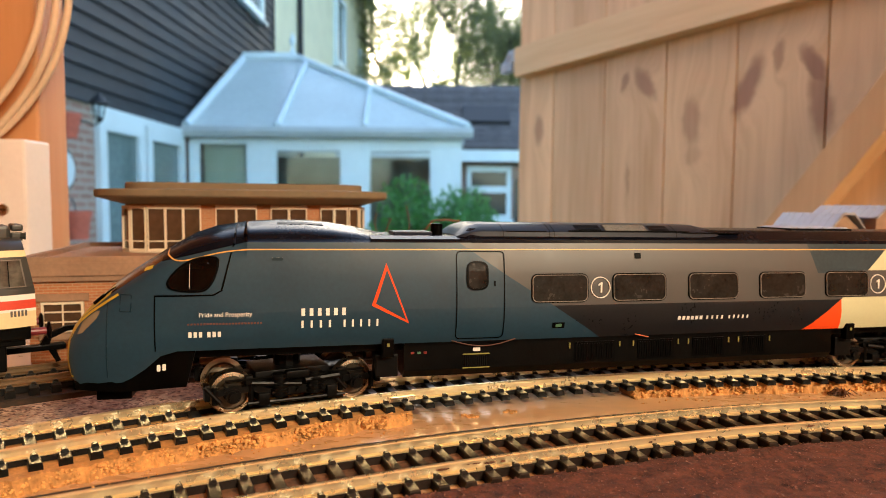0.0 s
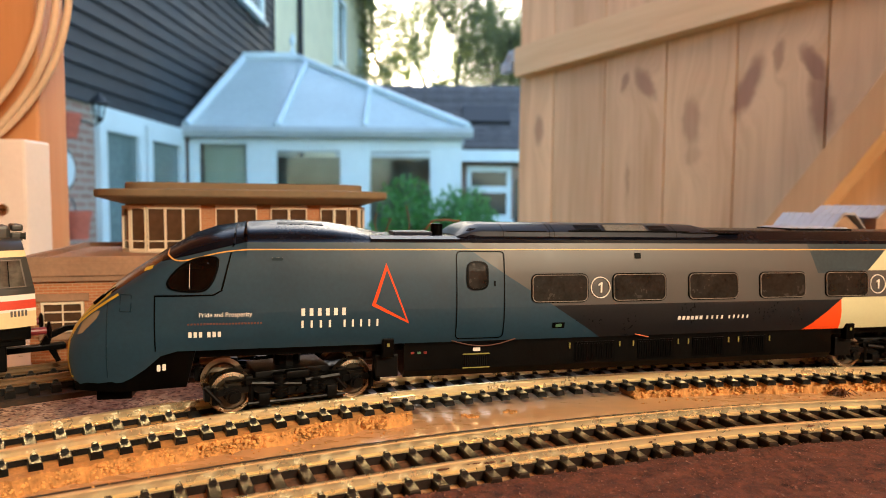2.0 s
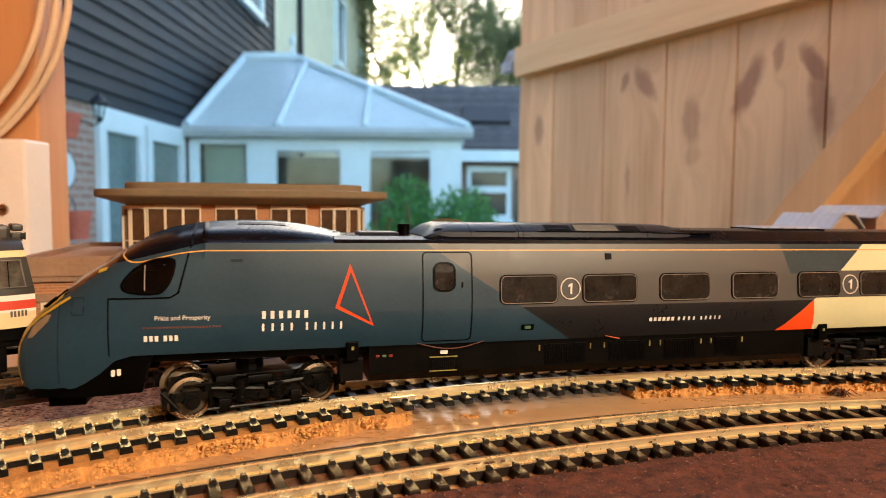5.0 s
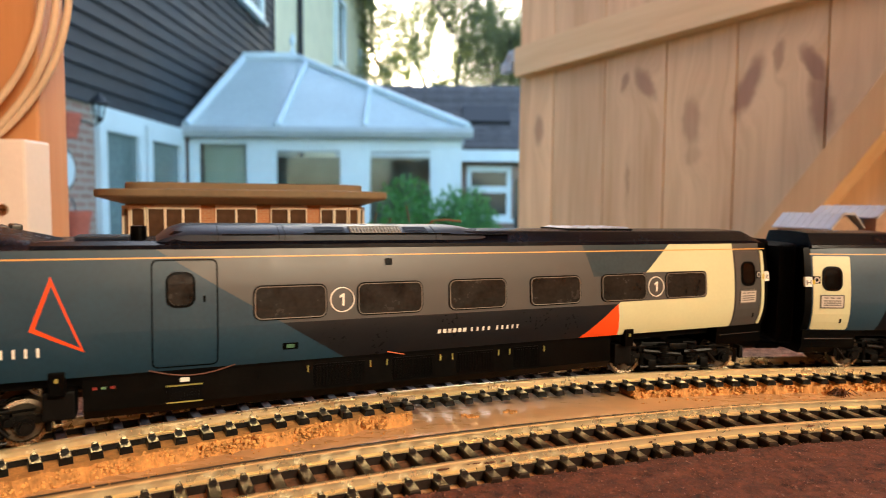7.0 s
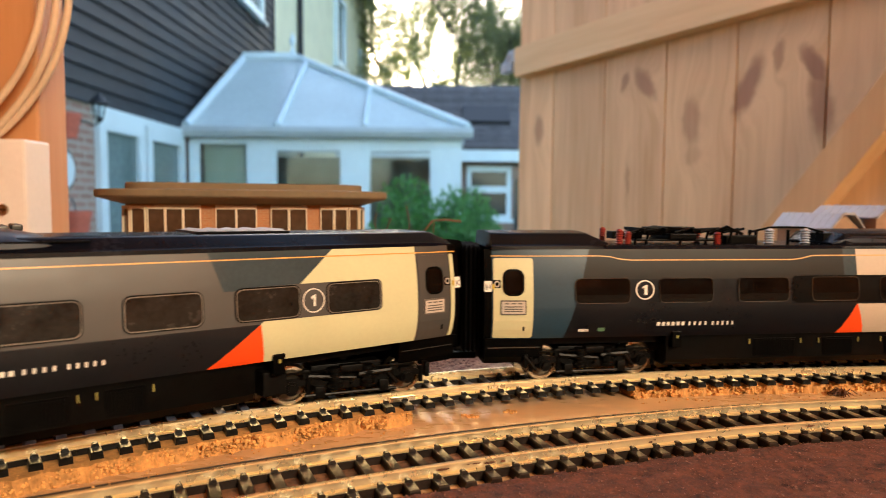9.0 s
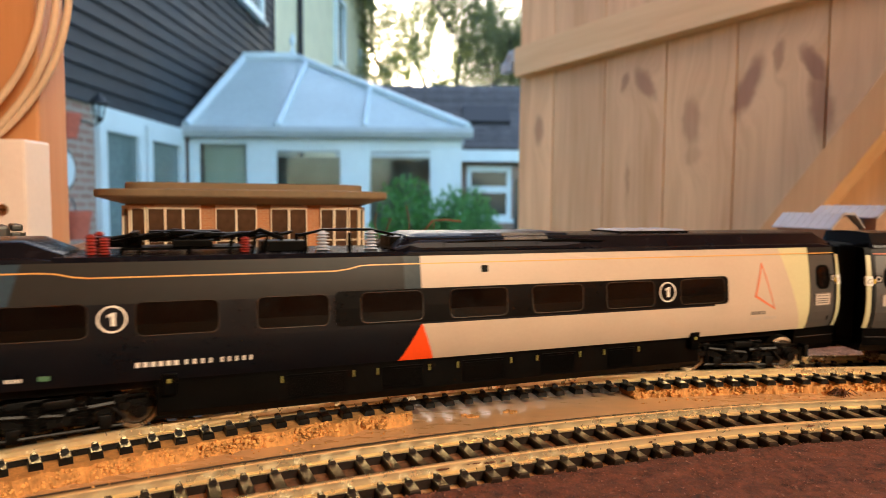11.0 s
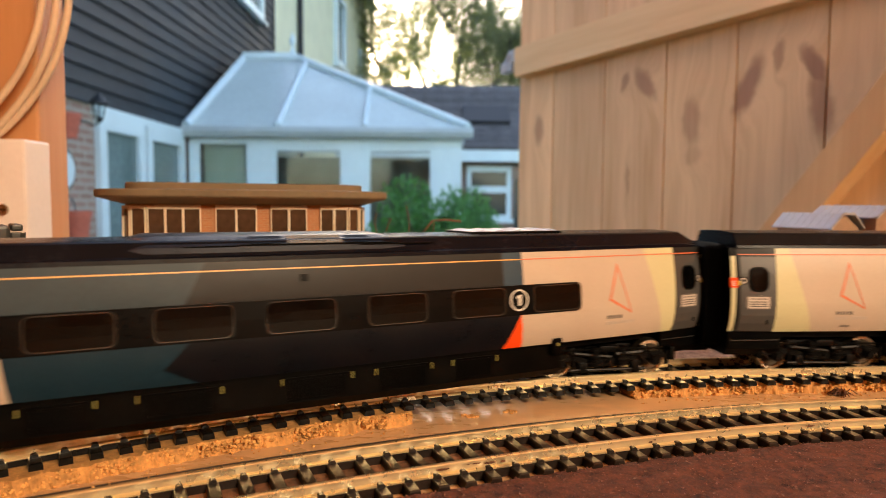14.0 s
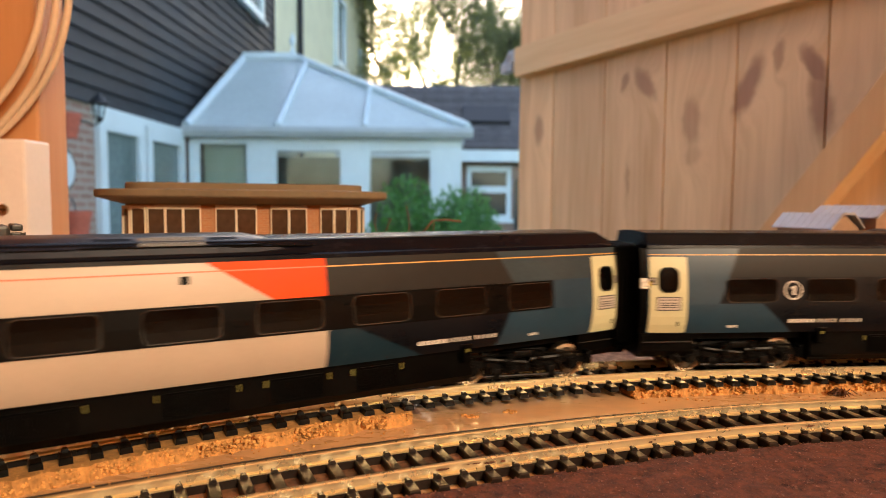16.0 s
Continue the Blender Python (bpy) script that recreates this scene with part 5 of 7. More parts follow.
def lead_car():
    cuts = Z_BAND + [((97.5, 44.2), (75.5, 25.3)), ((62.5, 44.2), (66, 34.3)), ((-60, 44.2), (-14.0, 14.8)), ((-60, 44.2), (-45, 34.3)), ((-45, 34.3), (-30.5, 25.3)), ((-30.5, 25.3), (-14, 14.8)),
                     ((75.5, 25.3), (77, 14.8)), ((75.5, 25.3), (62, 14.8)), ((126, 50), (126, 0)), ((139.3, 50), (139.3, 0)), ((40, 50), (40, 0))]
    car = new_car("driving_car", "dark teal and charcoal model train driving car with cream rear end", -120, 143.4, cuts, lead_rule, MATS_LEAD)
    # sloping cab
    bm = B()
    us = [-167.2, -166.9, -166.6, -166, -165.3, -164.2, -163, -160.8, -158.5, -155.4, -152, -149.5, -146, -142.2, -138, -135, -132.5, -130.5, -128.8, -126.5, -124.5, -122.5, -121, -119.9]
    rows = []
    for u in us:
        a, b = lerp(CAB_BOT, u), lerp(CAB_TOP, u)
        w = lerp(CAB_W, u)
        ts = [0, 0.05, 0.12, 0.2, 0.3, 0.4, 0.5, 0.6, 0.72, 0.8, 0.86, 0.9, 0.94, 0.975, 1.0]
        half = [(cab_y(u, a + (b - a) * t), a + (b - a) * t) for t in ts]
        rows.append([(u * MM, -y * MM, z * MM) for y, z in half] + [(u * MM, y * MM, z * MM) for y, z in half[::-1][1:]])
    loft(bm, rows)

    def cab_rule(u, z, y):
        y = abs(y)
        if z > 44.2 + (u + 120) * 0.247 and u > -141:
            return 1
        if z > lerp(CAB_TOP, u) - 2.6 and u < -139 and z > 30 and y < 12.5:
            return 2
        if u < -150 and y < 9.5 and z < 33:
            return 3
        return 0
    paint(bm, [((-141, 39.01), (-120, 44.2))], cab_rule)
    cab = part("cab", bm, [M_TEAL, M_ROOF, M_SCREEN, M_YELLOW], car, "sloping teal cab nose", smooth=50)
    # cab roof hump running back
    bm = B()
    rows = []
    for u in (-120, -112, -104, -97, -90, -84, -79, -76):
        top = lerp(CAB_TOP, u)
        top = max(top, 45.0)
        half = [(15.5, 44.0)] + [(cab_y(-120.1, 44.1 + 5.5 * f), 44.1 + (top - 44.1) * f) for f in (0.06, 0.25, 0.45, 0.62, 0.76, 0.88, 0.95)] + [(0, top)]
        rows.append([(u * MM, -y * MM, z * MM) for y, z in half] + [(u * MM, y * MM, z * MM) for y, z in half[::-1][1:]])
    loft(bm, rows)
    part("cab_roof", bm, M_ROOF, car, smooth=50)
    rows = []
    for u in (-112, -108, -104, -99):
        top = lerp(CAB_TOP, u)
        skin = [(cab_y(-120.1, 44.1 + 5.5 * f), 44.1 + (top - 44.1) * f) for f in (0.80, 0.89)]
        rows.append([(u * MM, -y * MM, z * MM) for y, z in ((skin[0][0], skin[0][1] - 0.3), (skin[0][0] + 0.06, skin[0][1] + 0.08), (skin[1][0] + 0.06, skin[1][1] + 0.08), (skin[1][0], skin[1][1] - 0.3))])
    part("roof_slot", loft(B(), rows), M_BLACK, car, "narrow black slot in the cab roof")
    bm = B()
    rows = []
    top = lerp(CAB_TOP, -123.0)
    for f in (0.0, 0.25, 0.5, 0.66, 0.8, 0.88, 0.94, 0.975, 0.99):
        z = 43.6 + (top - 43.6) * f
        rows.append([(u * MM, -(cab_y(u, z) + d) * MM, (z + d * 0.8) * MM) for u, d in ((-123.5, -0.4), (-123.5, 0.26), (-123.1, 0.26), (-123.1, -0.4))])
    part("cab_seam", loft(bm, rows), M_BLACK, car)
    # roof behind the hump
    part("roof", roof_bm(-60, 142, 4, 8, 1.0), M_ROOF, car, smooth=25)
    bm = B()
    loft(bm, [[(u * MM, y * MM, z * MM) for y, z in ((-15.5, 44.1), (-14.8, 45.2), (-12, 46.0), (12, 46.0), (14.8, 45.2), (15.5, 44.1))] for u in (-86, -58)])
    part("roof_well", bm, M_ROOF, car)
    bm = B()
    cyl(bm, (-64, -3, 45.9), (-64, -3, 49.4), 1.9, n=16, k=MM)
    part("aerial_pot", bm, M_BLACK, car)
    part("aerial_base", box(B(), -78, -66, -6, 4, 45.9, 47.0, MM, 0.3), M_POD, car)
    aircon(car, -60, 33, 49.9, -8.5)
    louvres(car, 62, 88, 48.9)
    gold_line(car, -120, 142.5, 42.2, M_GOLD)
    # gold line sweeping down round the cab
    bm = B()
    pts = [(-120, 42.2), (-126, 41.6), (-131, 40.4), (-134.5, 39.4), (-137.5, 39.0), (-139.5, 39.6), (-141.0, 40.8), (-141.6, 41.6)]
    for _ in range(2):
        pts = pts[:1] + [(a[0] * k + b[0] * (1 - k), a[1] * k + b[1] * (1 - k)) for a, b in zip(pts, pts[1:]) for k in (0.75, 0.25)] + pts[-1:]
    rows = []
    for k, (u, z) in enumerate(pts):
        a, b = pts[max(0, k - 1)], pts[min(len(pts) - 1, k + 1)]
        n = Vector((a[1] - b[1], b[0] - a[0])).normalized() * 0.17
        rows.append([(q[0] * MM, -(cab_y(q[0], q[1]) + d) * MM, q[1] * MM) for q, d in (((u - n.x, z - n.y), -0.2), ((u - n.x, z - n.y), 0.12), ((u + n.x, z + n.y), 0.12), ((u + n.x, z + n.y), -0.2))])
    loft(bm, rows)
    part("gold_sweep", bm, M_GOLD, cab)
    for sgn in (-1, 1):
        outline = [(-140.1, 33.1), (-139.5, 34.7), (-137, 37.4), (-133.3, 39.5), (-129.2, 40.2), (-127.5, 39.6), (-127.5, 38.0), (-128.5, 34.7), (-129.7, 32.6), (-131.1, 31.4), (-135.8, 31.3), (-139.2, 31.8)]
        for _ in range(2):
            outline = [(a[0] * k + b[0] * (1 - k), a[1] * k + b[1] * (1 - k)) for a, b in zip(outline, outline[1:] + outline[:1]) for k in (0.75, 0.25)]
        mid = Vector((sum(q[0] for q in outline), sum(q[1] for q in outline))) / len(outline)
        wide = [tuple(mid + (Vector(q) - mid) * (1 + 0.55 / (Vector(q) - mid).length)) for q in outline]
        w = part("cab_window", panel(B(), outline, 0.25, cab_y, sgn, -1.0), M_GLASS, cab)
        part("window_rim", rim(B(), wide, outline, 0.32, cab_y, sgn), M_BLACK, w)
        part("blind_cord", panel(B(), [(-134.7, 32.0), (-134.52, 32.0), (-134.52, 38.4), (-134.7, 38.4)], 0.34, cab_y, sgn), M_MIDGREY, w)
        part("cab_door_gap", panel(B(), [(-123.6, 44), (-123.2, 44), (-126.2, 31.2), (-128.4, 29.9), (-143.2, 29.7), (-143.2, 15.0), (-143.5, 15.0), (-143.5, 30.1), (-128.6, 30.3), (-126.7, 31.4)], 0.22, cab_y, sgn), M_BLACK, cab)
        part("headlight", panel(B(), [(-163.4, 19.4), (-162.0, 19.8), (-158.2, 23.8), (-157.4, 25.8), (-158.8, 25.4), (-162.0, 22.8)], 0.25, cab_y, sgn, -1.0), M_LENS, cab, "clear headlamp lens")
        part("nose_seam", panel(B(), [(-155.7, 8), (-155.4, 8), (-155.4, 28), (-155.7, 28)], 0.12, cab_y, sgn), M_TEAL_DK, cab)
        part("nose_hatch", rim(B(), rrect(-152.4, -149.2, 25.6, 30.2, 0.4, 3), rrect(-152.1, -149.5, 25.9, 29.9, 0.3, 3), 0.15, cab_y, sgn), M_TEAL_DK, cab)
        bm = B()
        panel(bm, [(-141.5, 14.9), (-133.5, 14.9), (-136.0, 4.6), (-150, 4.0), (-163, 4.4), (-164.5, 6.6), (-158, 6.4), (-152, 7.2), (-147, 9.6)], 0.0, lambda u, z: min(14.4, lerp(CAB_W, u) * 0.92), sgn, -2.0)
        part("front_skirt", bm, M_BLACK, cab)
        part("marker_plate", panel(B(), rrect(-143.4, -142.5, 9.2, 10.9, 0.2, 2), 0.2, lambda u, z: 14.5, sgn), M_LETTER, cab)
        part("marker_plate", panel(B(), rrect(-142.0, -141.1, 9.4, 11.1, 0.2, 2), 0.2, lambda u, z: 14.5, sgn), M_LETTER, cab)
    part("yellow_tag", panel(B(), [(-146.8, 36.0), (-144.4, 36.9), (-144.4, 37.7), (-146.8, 36.8)], 0.25, cab_y), M_YELLOW, cab)
    def crown(u, y):
        """Height of the cab's skin at u and y."""
        a, b = lerp(CAB_BOT, u) + 0.6 * (lerp(CAB_TOP, u) - lerp(CAB_BOT, u)), lerp(CAB_TOP, u)
        for _ in range(24):
            c_ = (a + b) / 2
            a, b = (c_, b) if cab_y(u, c_) > y else (a, c_)
        return a
    part("wiper", tube(tube(B(), [(u * MM, -y * MM, (crown(u, y) + 0.3) * MM) for u, y in ((-160.0, 8.0), (-159, 8.3), (-158, 8.6), (-157.2, 8.8))], 0.0005), [(u * MM, -y * MM, (crown(u, y) + 0.25) * MM) for u, y in ((-157.2, 8.8), (-156.2, 9.0), (-155.2, 9.2), (-154.4, 9.4))], 0.00022), M_BLACK, cab)
    bm = B()
    edge = [(-153.0, 30.0), (-155.0, 28.7), (-157.5, 27.0), (-160.5, 24.9), (-163.0, 22.6), (-164.8, 20.0), (-166.0, 16.8), (-166.4, 13.2), (-166.0, 10.0), (-165.0, 7.6)]
    for (ua, za), (ub, zb) in zip(edge, edge[1:]):
        n = Vector((zb - za, ua - ub)).normalized() * 0.32
        panel(bm, [(ua - n.x, za - n.y), (ub - n.x, zb - n.y), (ub + n.x, zb + n.y), (ua + n.x, za + n.y)], 0.12, cab_y, inn=-0.3)
    part("yellow_edge", bm, M_YELLOW, cab, "yellow line round the nose")
    part("coupler", box(box(B(), -160, -151, -8, 8, 0.2, 4.4, MM, 0.4), -156, -148, -5.4, 5.4, 3.8, 9.0, MM, 0.4), M_BLACK, cab, "black front coupler")
    # first door, side windows and signs
    for sgn in (-1, 1):
        d = part("cab_side_door", rim(B(), rrect(-61.2, -46.2, 15.6, 41.8, 1.4, 4), rrect(-60.9, -46.5, 15.9, 41.5, 1.2, 4), 0.20, side_y, sgn), M_BLACK, car)
        g = part("door_window", panel(B(), rrect(-57.6, -51.8, 30.8, 38.4, 1.9, 5), 0.3, side_y, sgn), M_GLASS_LT, d)
        part("window_rim", rim(B(), rrect(-58.0, -51.4, 30.4, 38.8, 2.2, 5), rrect(-57.45, -51.95, 30.95, 38.25, 1.8, 5), 0.5, side_y, sgn), M_BLACK, g)
        part("door_lock", panel(B(), rrect(-49.6, -49.1, 31.4, 33.0, 0.1, 2), 0.2, side_y, sgn), M_BLACK, d)
    part("window_band", panel(B(), rrect(74, 113.0, 26.0, 35.1, 1.6, 4), 0.15), M_GREY, car)
    for a, b in ((-37.4, -19.6), (-10.6, 7.4), (16.2, 34.0), (42.9, 60.4), (69.1, 86.3), (95.0, 112.2)):
        window(car, a, b, 26.6, 34.5, glass=M_GLASS_LT, frame_=M_FRAME_LT)
    first_class(car, -15.1, 30.6, thin=True)
    first_class(car, 90.6, 30.4, thin=True)
    end_door(car, 126.5, 138.6, M_GREY)
    end_details(car, 141.0, 1)
    coach_letter(car, 142.2, "K")
    triangle_mark(car, [(-81.8, 38.4), (-86.0, 26.4), (-75.2, 21.0)], M_ORANGE, 0.85)
    name_bars(car, -105.5, 23.9, 2.1, [(6, 13.4)], M_LETTER, fill=0.45)
    name_bars(car, -105.5, 20.5, 2.1, [(4, 10.0), (0, 1.6), (5, 11.6)], M_LETTER, fill=0.24)
    name_bars(car, 12.6, 19.7, 1.2, [(6, 9.5)], M_LETTER)
    name_bars(car, 23.0, 19.7, 1.2, [(4, 7.4), (0, 0.9), (5, 8.6)], M_LETTER, fill=0.34)
    me = stand_up(words("Pride and Prosperity", 0.00175, "train_name"))
    me.materials.clear()
    me.materials.append(M_LETTER)
    xs = [v.co.x for v in me.vertices]
    for v in me.vertices:
        v.co.x = (v.co.x - min(xs)) * 13.6 * MM / (max(xs) - min(xs))
    share("train_name", me, car, pose(-132.2 * MM, -18.05 * MM, 24.2 * MM))
    name_bars(car, -135.2, 22.0, 0.5, [(24, 19.5)], M_FAINT, cab_y, name="owner_bars")
    name_bars(car, -135.0, 18.6, 1.5, [(3, 4.0), (0, 0.8), (3, 4.0)], M_LETTER, cab_y, name="number_bars")
    part("green_light", panel(B(), rrect(-30.6, -26.6, 18.2, 20.0, 0.2, 2), 0.2), M_BLACK, car)
    part("indicator", panel(B(), rrect(-29.6, -27.6, 18.6, 19.6, 0.2, 2), 0.3), M_GREEN, car)
    part("vent", panel(B(), rrect(-113.5, -110.4, 39.2, 40.0, 0.3, 2), 0.15), M_TEAL_DK, car)
    part("side_camera", panel(B(), rrect(-2.9, -0.9, 39.4, 41.2, 0.2, 2), 0.3), M_BLACK, car)
    sk = skirt(car, -76, 75, ((-22, -8), (0, 13), (20, 32), (39, 48)))
    gr = part("grille", panel(B(), rrect(-58, -50, 6.6, 10.6, 0.2, 2), 0.3, lambda u, z: 15.1), M_BLACK, sk)
    bm = B()
    for k in range(11):
        panel(bm, [(-57.4 + 0.66 * k, 7.0), (-57.15 + 0.66 * k, 7.0), (-57.15 + 0.66 * k, 10.3), (-57.4 + 0.66 * k, 10.3)], 0.5, lambda u, z: 15.1)
    part("grille_bars", bm, M_WOODY, gr)
    for z in (6.5, 10.6):
        part("yellow_line", panel(B(), [(-58.2, z), (-49.8, z), (-49.8, z + 0.3), (-58.2, z + 0.3)], 0.42, lambda u, z: 15.1), M_TAG, gr)
    for i, m_ in enumerate((M_RED, M_GREEN, M_RED)):
        part("socket", panel(B(), rrect(-74 + 1.9 * i, -73 + 1.9 * i, 11.4, 12.0, 0.1, 2), 0.3, lambda u, z: 15.1), m_, sk)
    part("label_plate", panel(B(), rrect(-55, -52.8, 11.6, 12.6, 0.1, 2), 0.3, lambda u, z: 15.1), M_LETTER, sk)
    part("drain_wire", tube(B(), [((-62 + 2.5 * i) * MM, -16.2 * MM, (15.2 - 1.9 * math.sin(math.pi * i / 8)) * MM) for i in range(9)], 0.00016), M_WIRE, sk)
    part("red_wire", tube(B(), [((-2 + 1.0 * i) * MM, -16.6 * MM, (15.4 - 0.22 * i) * MM) for i in range(6)], 0.00017), M_SALMON, sk)
    step_box(car, 121, 142.8)
    bellows(car, 143.4, 1)
    return car


M_SCREEN = mat("windscreen_black", (0.012, 0.013, 0.015), 0.15, var=0.1, spec=0.8)
M_LENS = mat("headlamp_lens", (0.20, 0.165, 0.11), 0.08, var=0.1, spec=0.9)
M_FAINT = mat("faint_red_lettering", (0.13, 0.045, 0.03), 0.5, var=0.05)
M_WIRE = mat("brown_wire", (0.12, 0.05, 0.035), 0.5, var=0.1)
M_GREEN = mat("green_indicator", (0.08, 0.19, 0.11), 0.4, var=0.1)


def common_ends(car, left, right, letters_):
    """Door paint left and right, coach letters, steps, bellows, roof."""
    for sgn, paint_, let in ((-1, left, letters_[0]), (1, right, letters_[1])):
        end_door(car, sgn * 131.2, sgn * 144.2 if paint_ is M_CREAM else sgn * 143.6, paint_)
        if paint_ is not M_CREAM:
            end_details(car, sgn * 146.8, sgn)
        coach_letter(car, sgn * 146.0, let)
        a, b = sorted((sgn * 127, sgn * 146.6))
        step_box(car, a, b)
        bellows(car, sgn * 147, sgn)


def panto_rule(u, z, y):
    if u < -144.6 or u > 144.6:
        return BLACK
    if u < -118 and z > 25.3 and not right_of(u, z, (-112, 44.2), (-117, 25.3)):
        return TEAL
    if z <= 25.3 and not right_of(u, z, (-117, 25.3), (-120.5, 14.8)):
        return TEAL
    if z > 25.3 and not right_of(u, z, (-112, 44.2), (-117, 25.3)):
        return TEAL
    if u > 131:
        return GREY
    if right_of(u, z, (117, 44.2), (128, 14.8)):
        return PALE
    if 25.3 < z < 34.3:
        return DARK if u < 88 else WHITE
    if z > 34.3:
        return WHITE if u > -15.6 else (BLUEGREY if u > -20.5 else GREY)
    if right_of(u, z, (-15.4, 25.3), (-11.6, 14.8)):
        return WHITE
    return ORANGE if right_of(u, z, (-15.6, 25.3), (-21.8, 14.8)) else DARK


def panto_car():
    cuts = Z_BAND + [((-112, 44.2), (-117, 25.3)), ((-117, 25.3), (-120.5, 14.8)), ((117, 44.2), (128, 14.8)), ((-15.4, 25.3), (-11.6, 14.8)), ((-15.6, 25.3), (-21.8, 14.8))] + \
           [((u, 50), (u, 0)) for u in (-144.6, 131, 144.6, 88, -15.6, -20.5)]
    car = new_car("pantograph_car", "charcoal and white model train car with a folded pantograph", -147, 147, cuts, panto_rule, MATS_SHADED)
    common_ends(car, M_CREAM, M_GREY, "HJ")
    # roof: raised ends, open equipment well between
    part("roof", roof_bm(-22, 145, 4, 8), M_ROOF, car, smooth=25)
    part("roof_end", roof_bm(-145, -104, 0.4, 8), M_ROOF, car, smooth=25)
    bm = B()
    loft(bm, [[(u * MM, y * MM, z * MM) for y, z in ((-15.5, 44.1), (-14.6, 45.4), (14.6, 45.4), (15.5, 44.1))] for u in (-106, -20)])
    part("roof_well", bm, M_ROOF, car)
    aircon(car, -22, 42, 50.4)
    louvres(car, 56, 84)
    # pantograph and insulators
    pg = part("pantograph", B() and box(B(), -92, -60, -7, 7, 46.4, 47.0, MM, 0.1), M_BLACK, car, "folded black pantograph")
    bm = B()
    for y in (-5, 5):
        tube(bm, [(-94 * MM, y * MM, 48.2 * MM), (-80 * MM, y * MM, 50.8 * MM), (-66 * MM, y * 0.5 * MM, 49.8 * MM), (-56 * MM, y * 0.4 * MM, 50.3 * MM)], 0.0007)
    for x in (-90, -82, -72):
        box(bm, x, x + 1.2, -8.5, 8.5, 49.8, 50.9, MM)
    box(bm, -86, -68, -2.4, 2.4, 48.2, 51.2, MM, 0.3)
    box(bm, -80, -70, -8, 8, 47.0, 49.0, MM, 0.3)
    for x, y in ((-92, -6), (-88, -6), (-76, -7), (-66, -6), (-60, -5), (-57, -6), (-53, -3)):
        cyl(bm, (x, y, 45.4), (x + 1, y, 50.0), 0.5, n=8, k=MM)
        cyl(bm, (x - 2, y, 49.4), (x + 4, y + 1, 50.6), 0.45, n=8, k=MM)
    tube(bm, [(-64 * MM, -5 * MM, 48.6 * MM), (-58 * MM, -6 * MM, 51.4 * MM), (-52 * MM, -6 * MM, 48.8 * MM)], 0.0006)
    box(bm, -99, -88, -3, 3, 47.0, 49.6, MM, 0.3)
    part("arm", bm, M_BLACK, pg)
    for x, y, m_, h in ((-98.5, -8, M_RED, 5.0), (-95.5, -8, M_RED, 4.2), (-98.5, 8, M_RED, 5.0), (-62, -7, M_RED, 4.0), (-62, 7, M_RED, 4.0), (-41, -5, M_SILVER, 5.4), (-27, -5, M_SILVER, 5.4)):
        bm = B()
        prof = [(0.7, 45.3)]
        for i in range(6):
            prof += [(1.9 if m_ is M_SILVER else 1.3, 45.5 + h * (i + 0.2) / 6), (0.9, 45.5 + h * (i + 0.75) / 6)]
        prof.append((0.7, 45.6 + h))
        lathe(bm, prof, (x, y, 0), "Z", 14, MM)
        part("insulator", bm, m_, car)
    bm = B()
    tube(bm, [(-48 * MM, -5 * MM, 49.6 * MM), (-41 * MM, -5 * MM, 51.2 * MM), (-34 * MM, -5 * MM, 51.3 * MM), (-27 * MM, -5 * MM, 51.2 * MM), (-20 * MM, -5 * MM, 49.6 * MM)], 0.0004)
    for x in (-48, -45.5, -33, -21.5):
        cyl(bm, (x, -4, 45.3), (x, -4, 50.3), 0.6, n=8, k=MM)
    box(bm, -58, -46, -6, 3, 45.3, 48.3, MM, 0.3)
    box(bm, -22, -14, -8, 4, 45.3, 49.3, MM, 0.3)
    part("busbar", bm, M_BLACK, car)
    gold_line(car, -145, 145, 42.0, M_GOLD, dips=((-106, -32, 1.4),))
    part("window_band", panel(B(), rrect(-40, 93.5, 25.9, 35.2, 1.6, 4), 0.2), M_BAND, car)
    for a, b in ((-117.0, -98.4), (-88.1, -69.2), (-60, -41.6), (-33.0, -15.4), (-7.2, 10.6), (19, 36.4), (45, 63.0), (73.4, 91.6)):
        window(car, a, b, 26.6, 34.6)
    first_class(car, -93.2, 30.8)
    first_class(car, 68.3, 30.8)
    name_bars(car, -88.5, 18.6, 1.3, [(6, 10.4)], M_LETTER)
    name_bars(car, -77.3, 18.6, 1.3, [(4, 7.6), (0, 0.8), (5, 8.8)], M_LETTER, fill=0.34)
    small_number(car, -115.6, 17.0, M_LETTER)
    part("indicator", panel(B(), rrect(-109, -106.6, 17.0, 18.2, 0.2, 2), 0.2), M_GREEN, car)
    triangle_mark(car, [(108.8, 39.6), (105.2, 27.6), (114.6, 22.8)], M_SALMON, 0.7)
    name_bars(car, 104.0, 21.4, 1.2, [(6, 6.6)], M_LETTER_DK)
    name_bars(car, 104.0, 19.5, 1.1, [(4, 5.0), (0, 0.8), (5, 6.2)], M_MIDGREY)
    part("side_camera", panel(B(), rrect(3.0, 5.0, 39.2, 41.1, 0.2, 2), 0.3), M_BLACK, car)
    skirt(car, -84, 84, ((-52, -36), (-26, -14), (-2, 12), (24, 36), (48, 58)))
    return car


M_MIDGREY = mat("lettering_grey", (0.42, 0.38, 0.34), 0.5, var=0.03, bump=0.0)


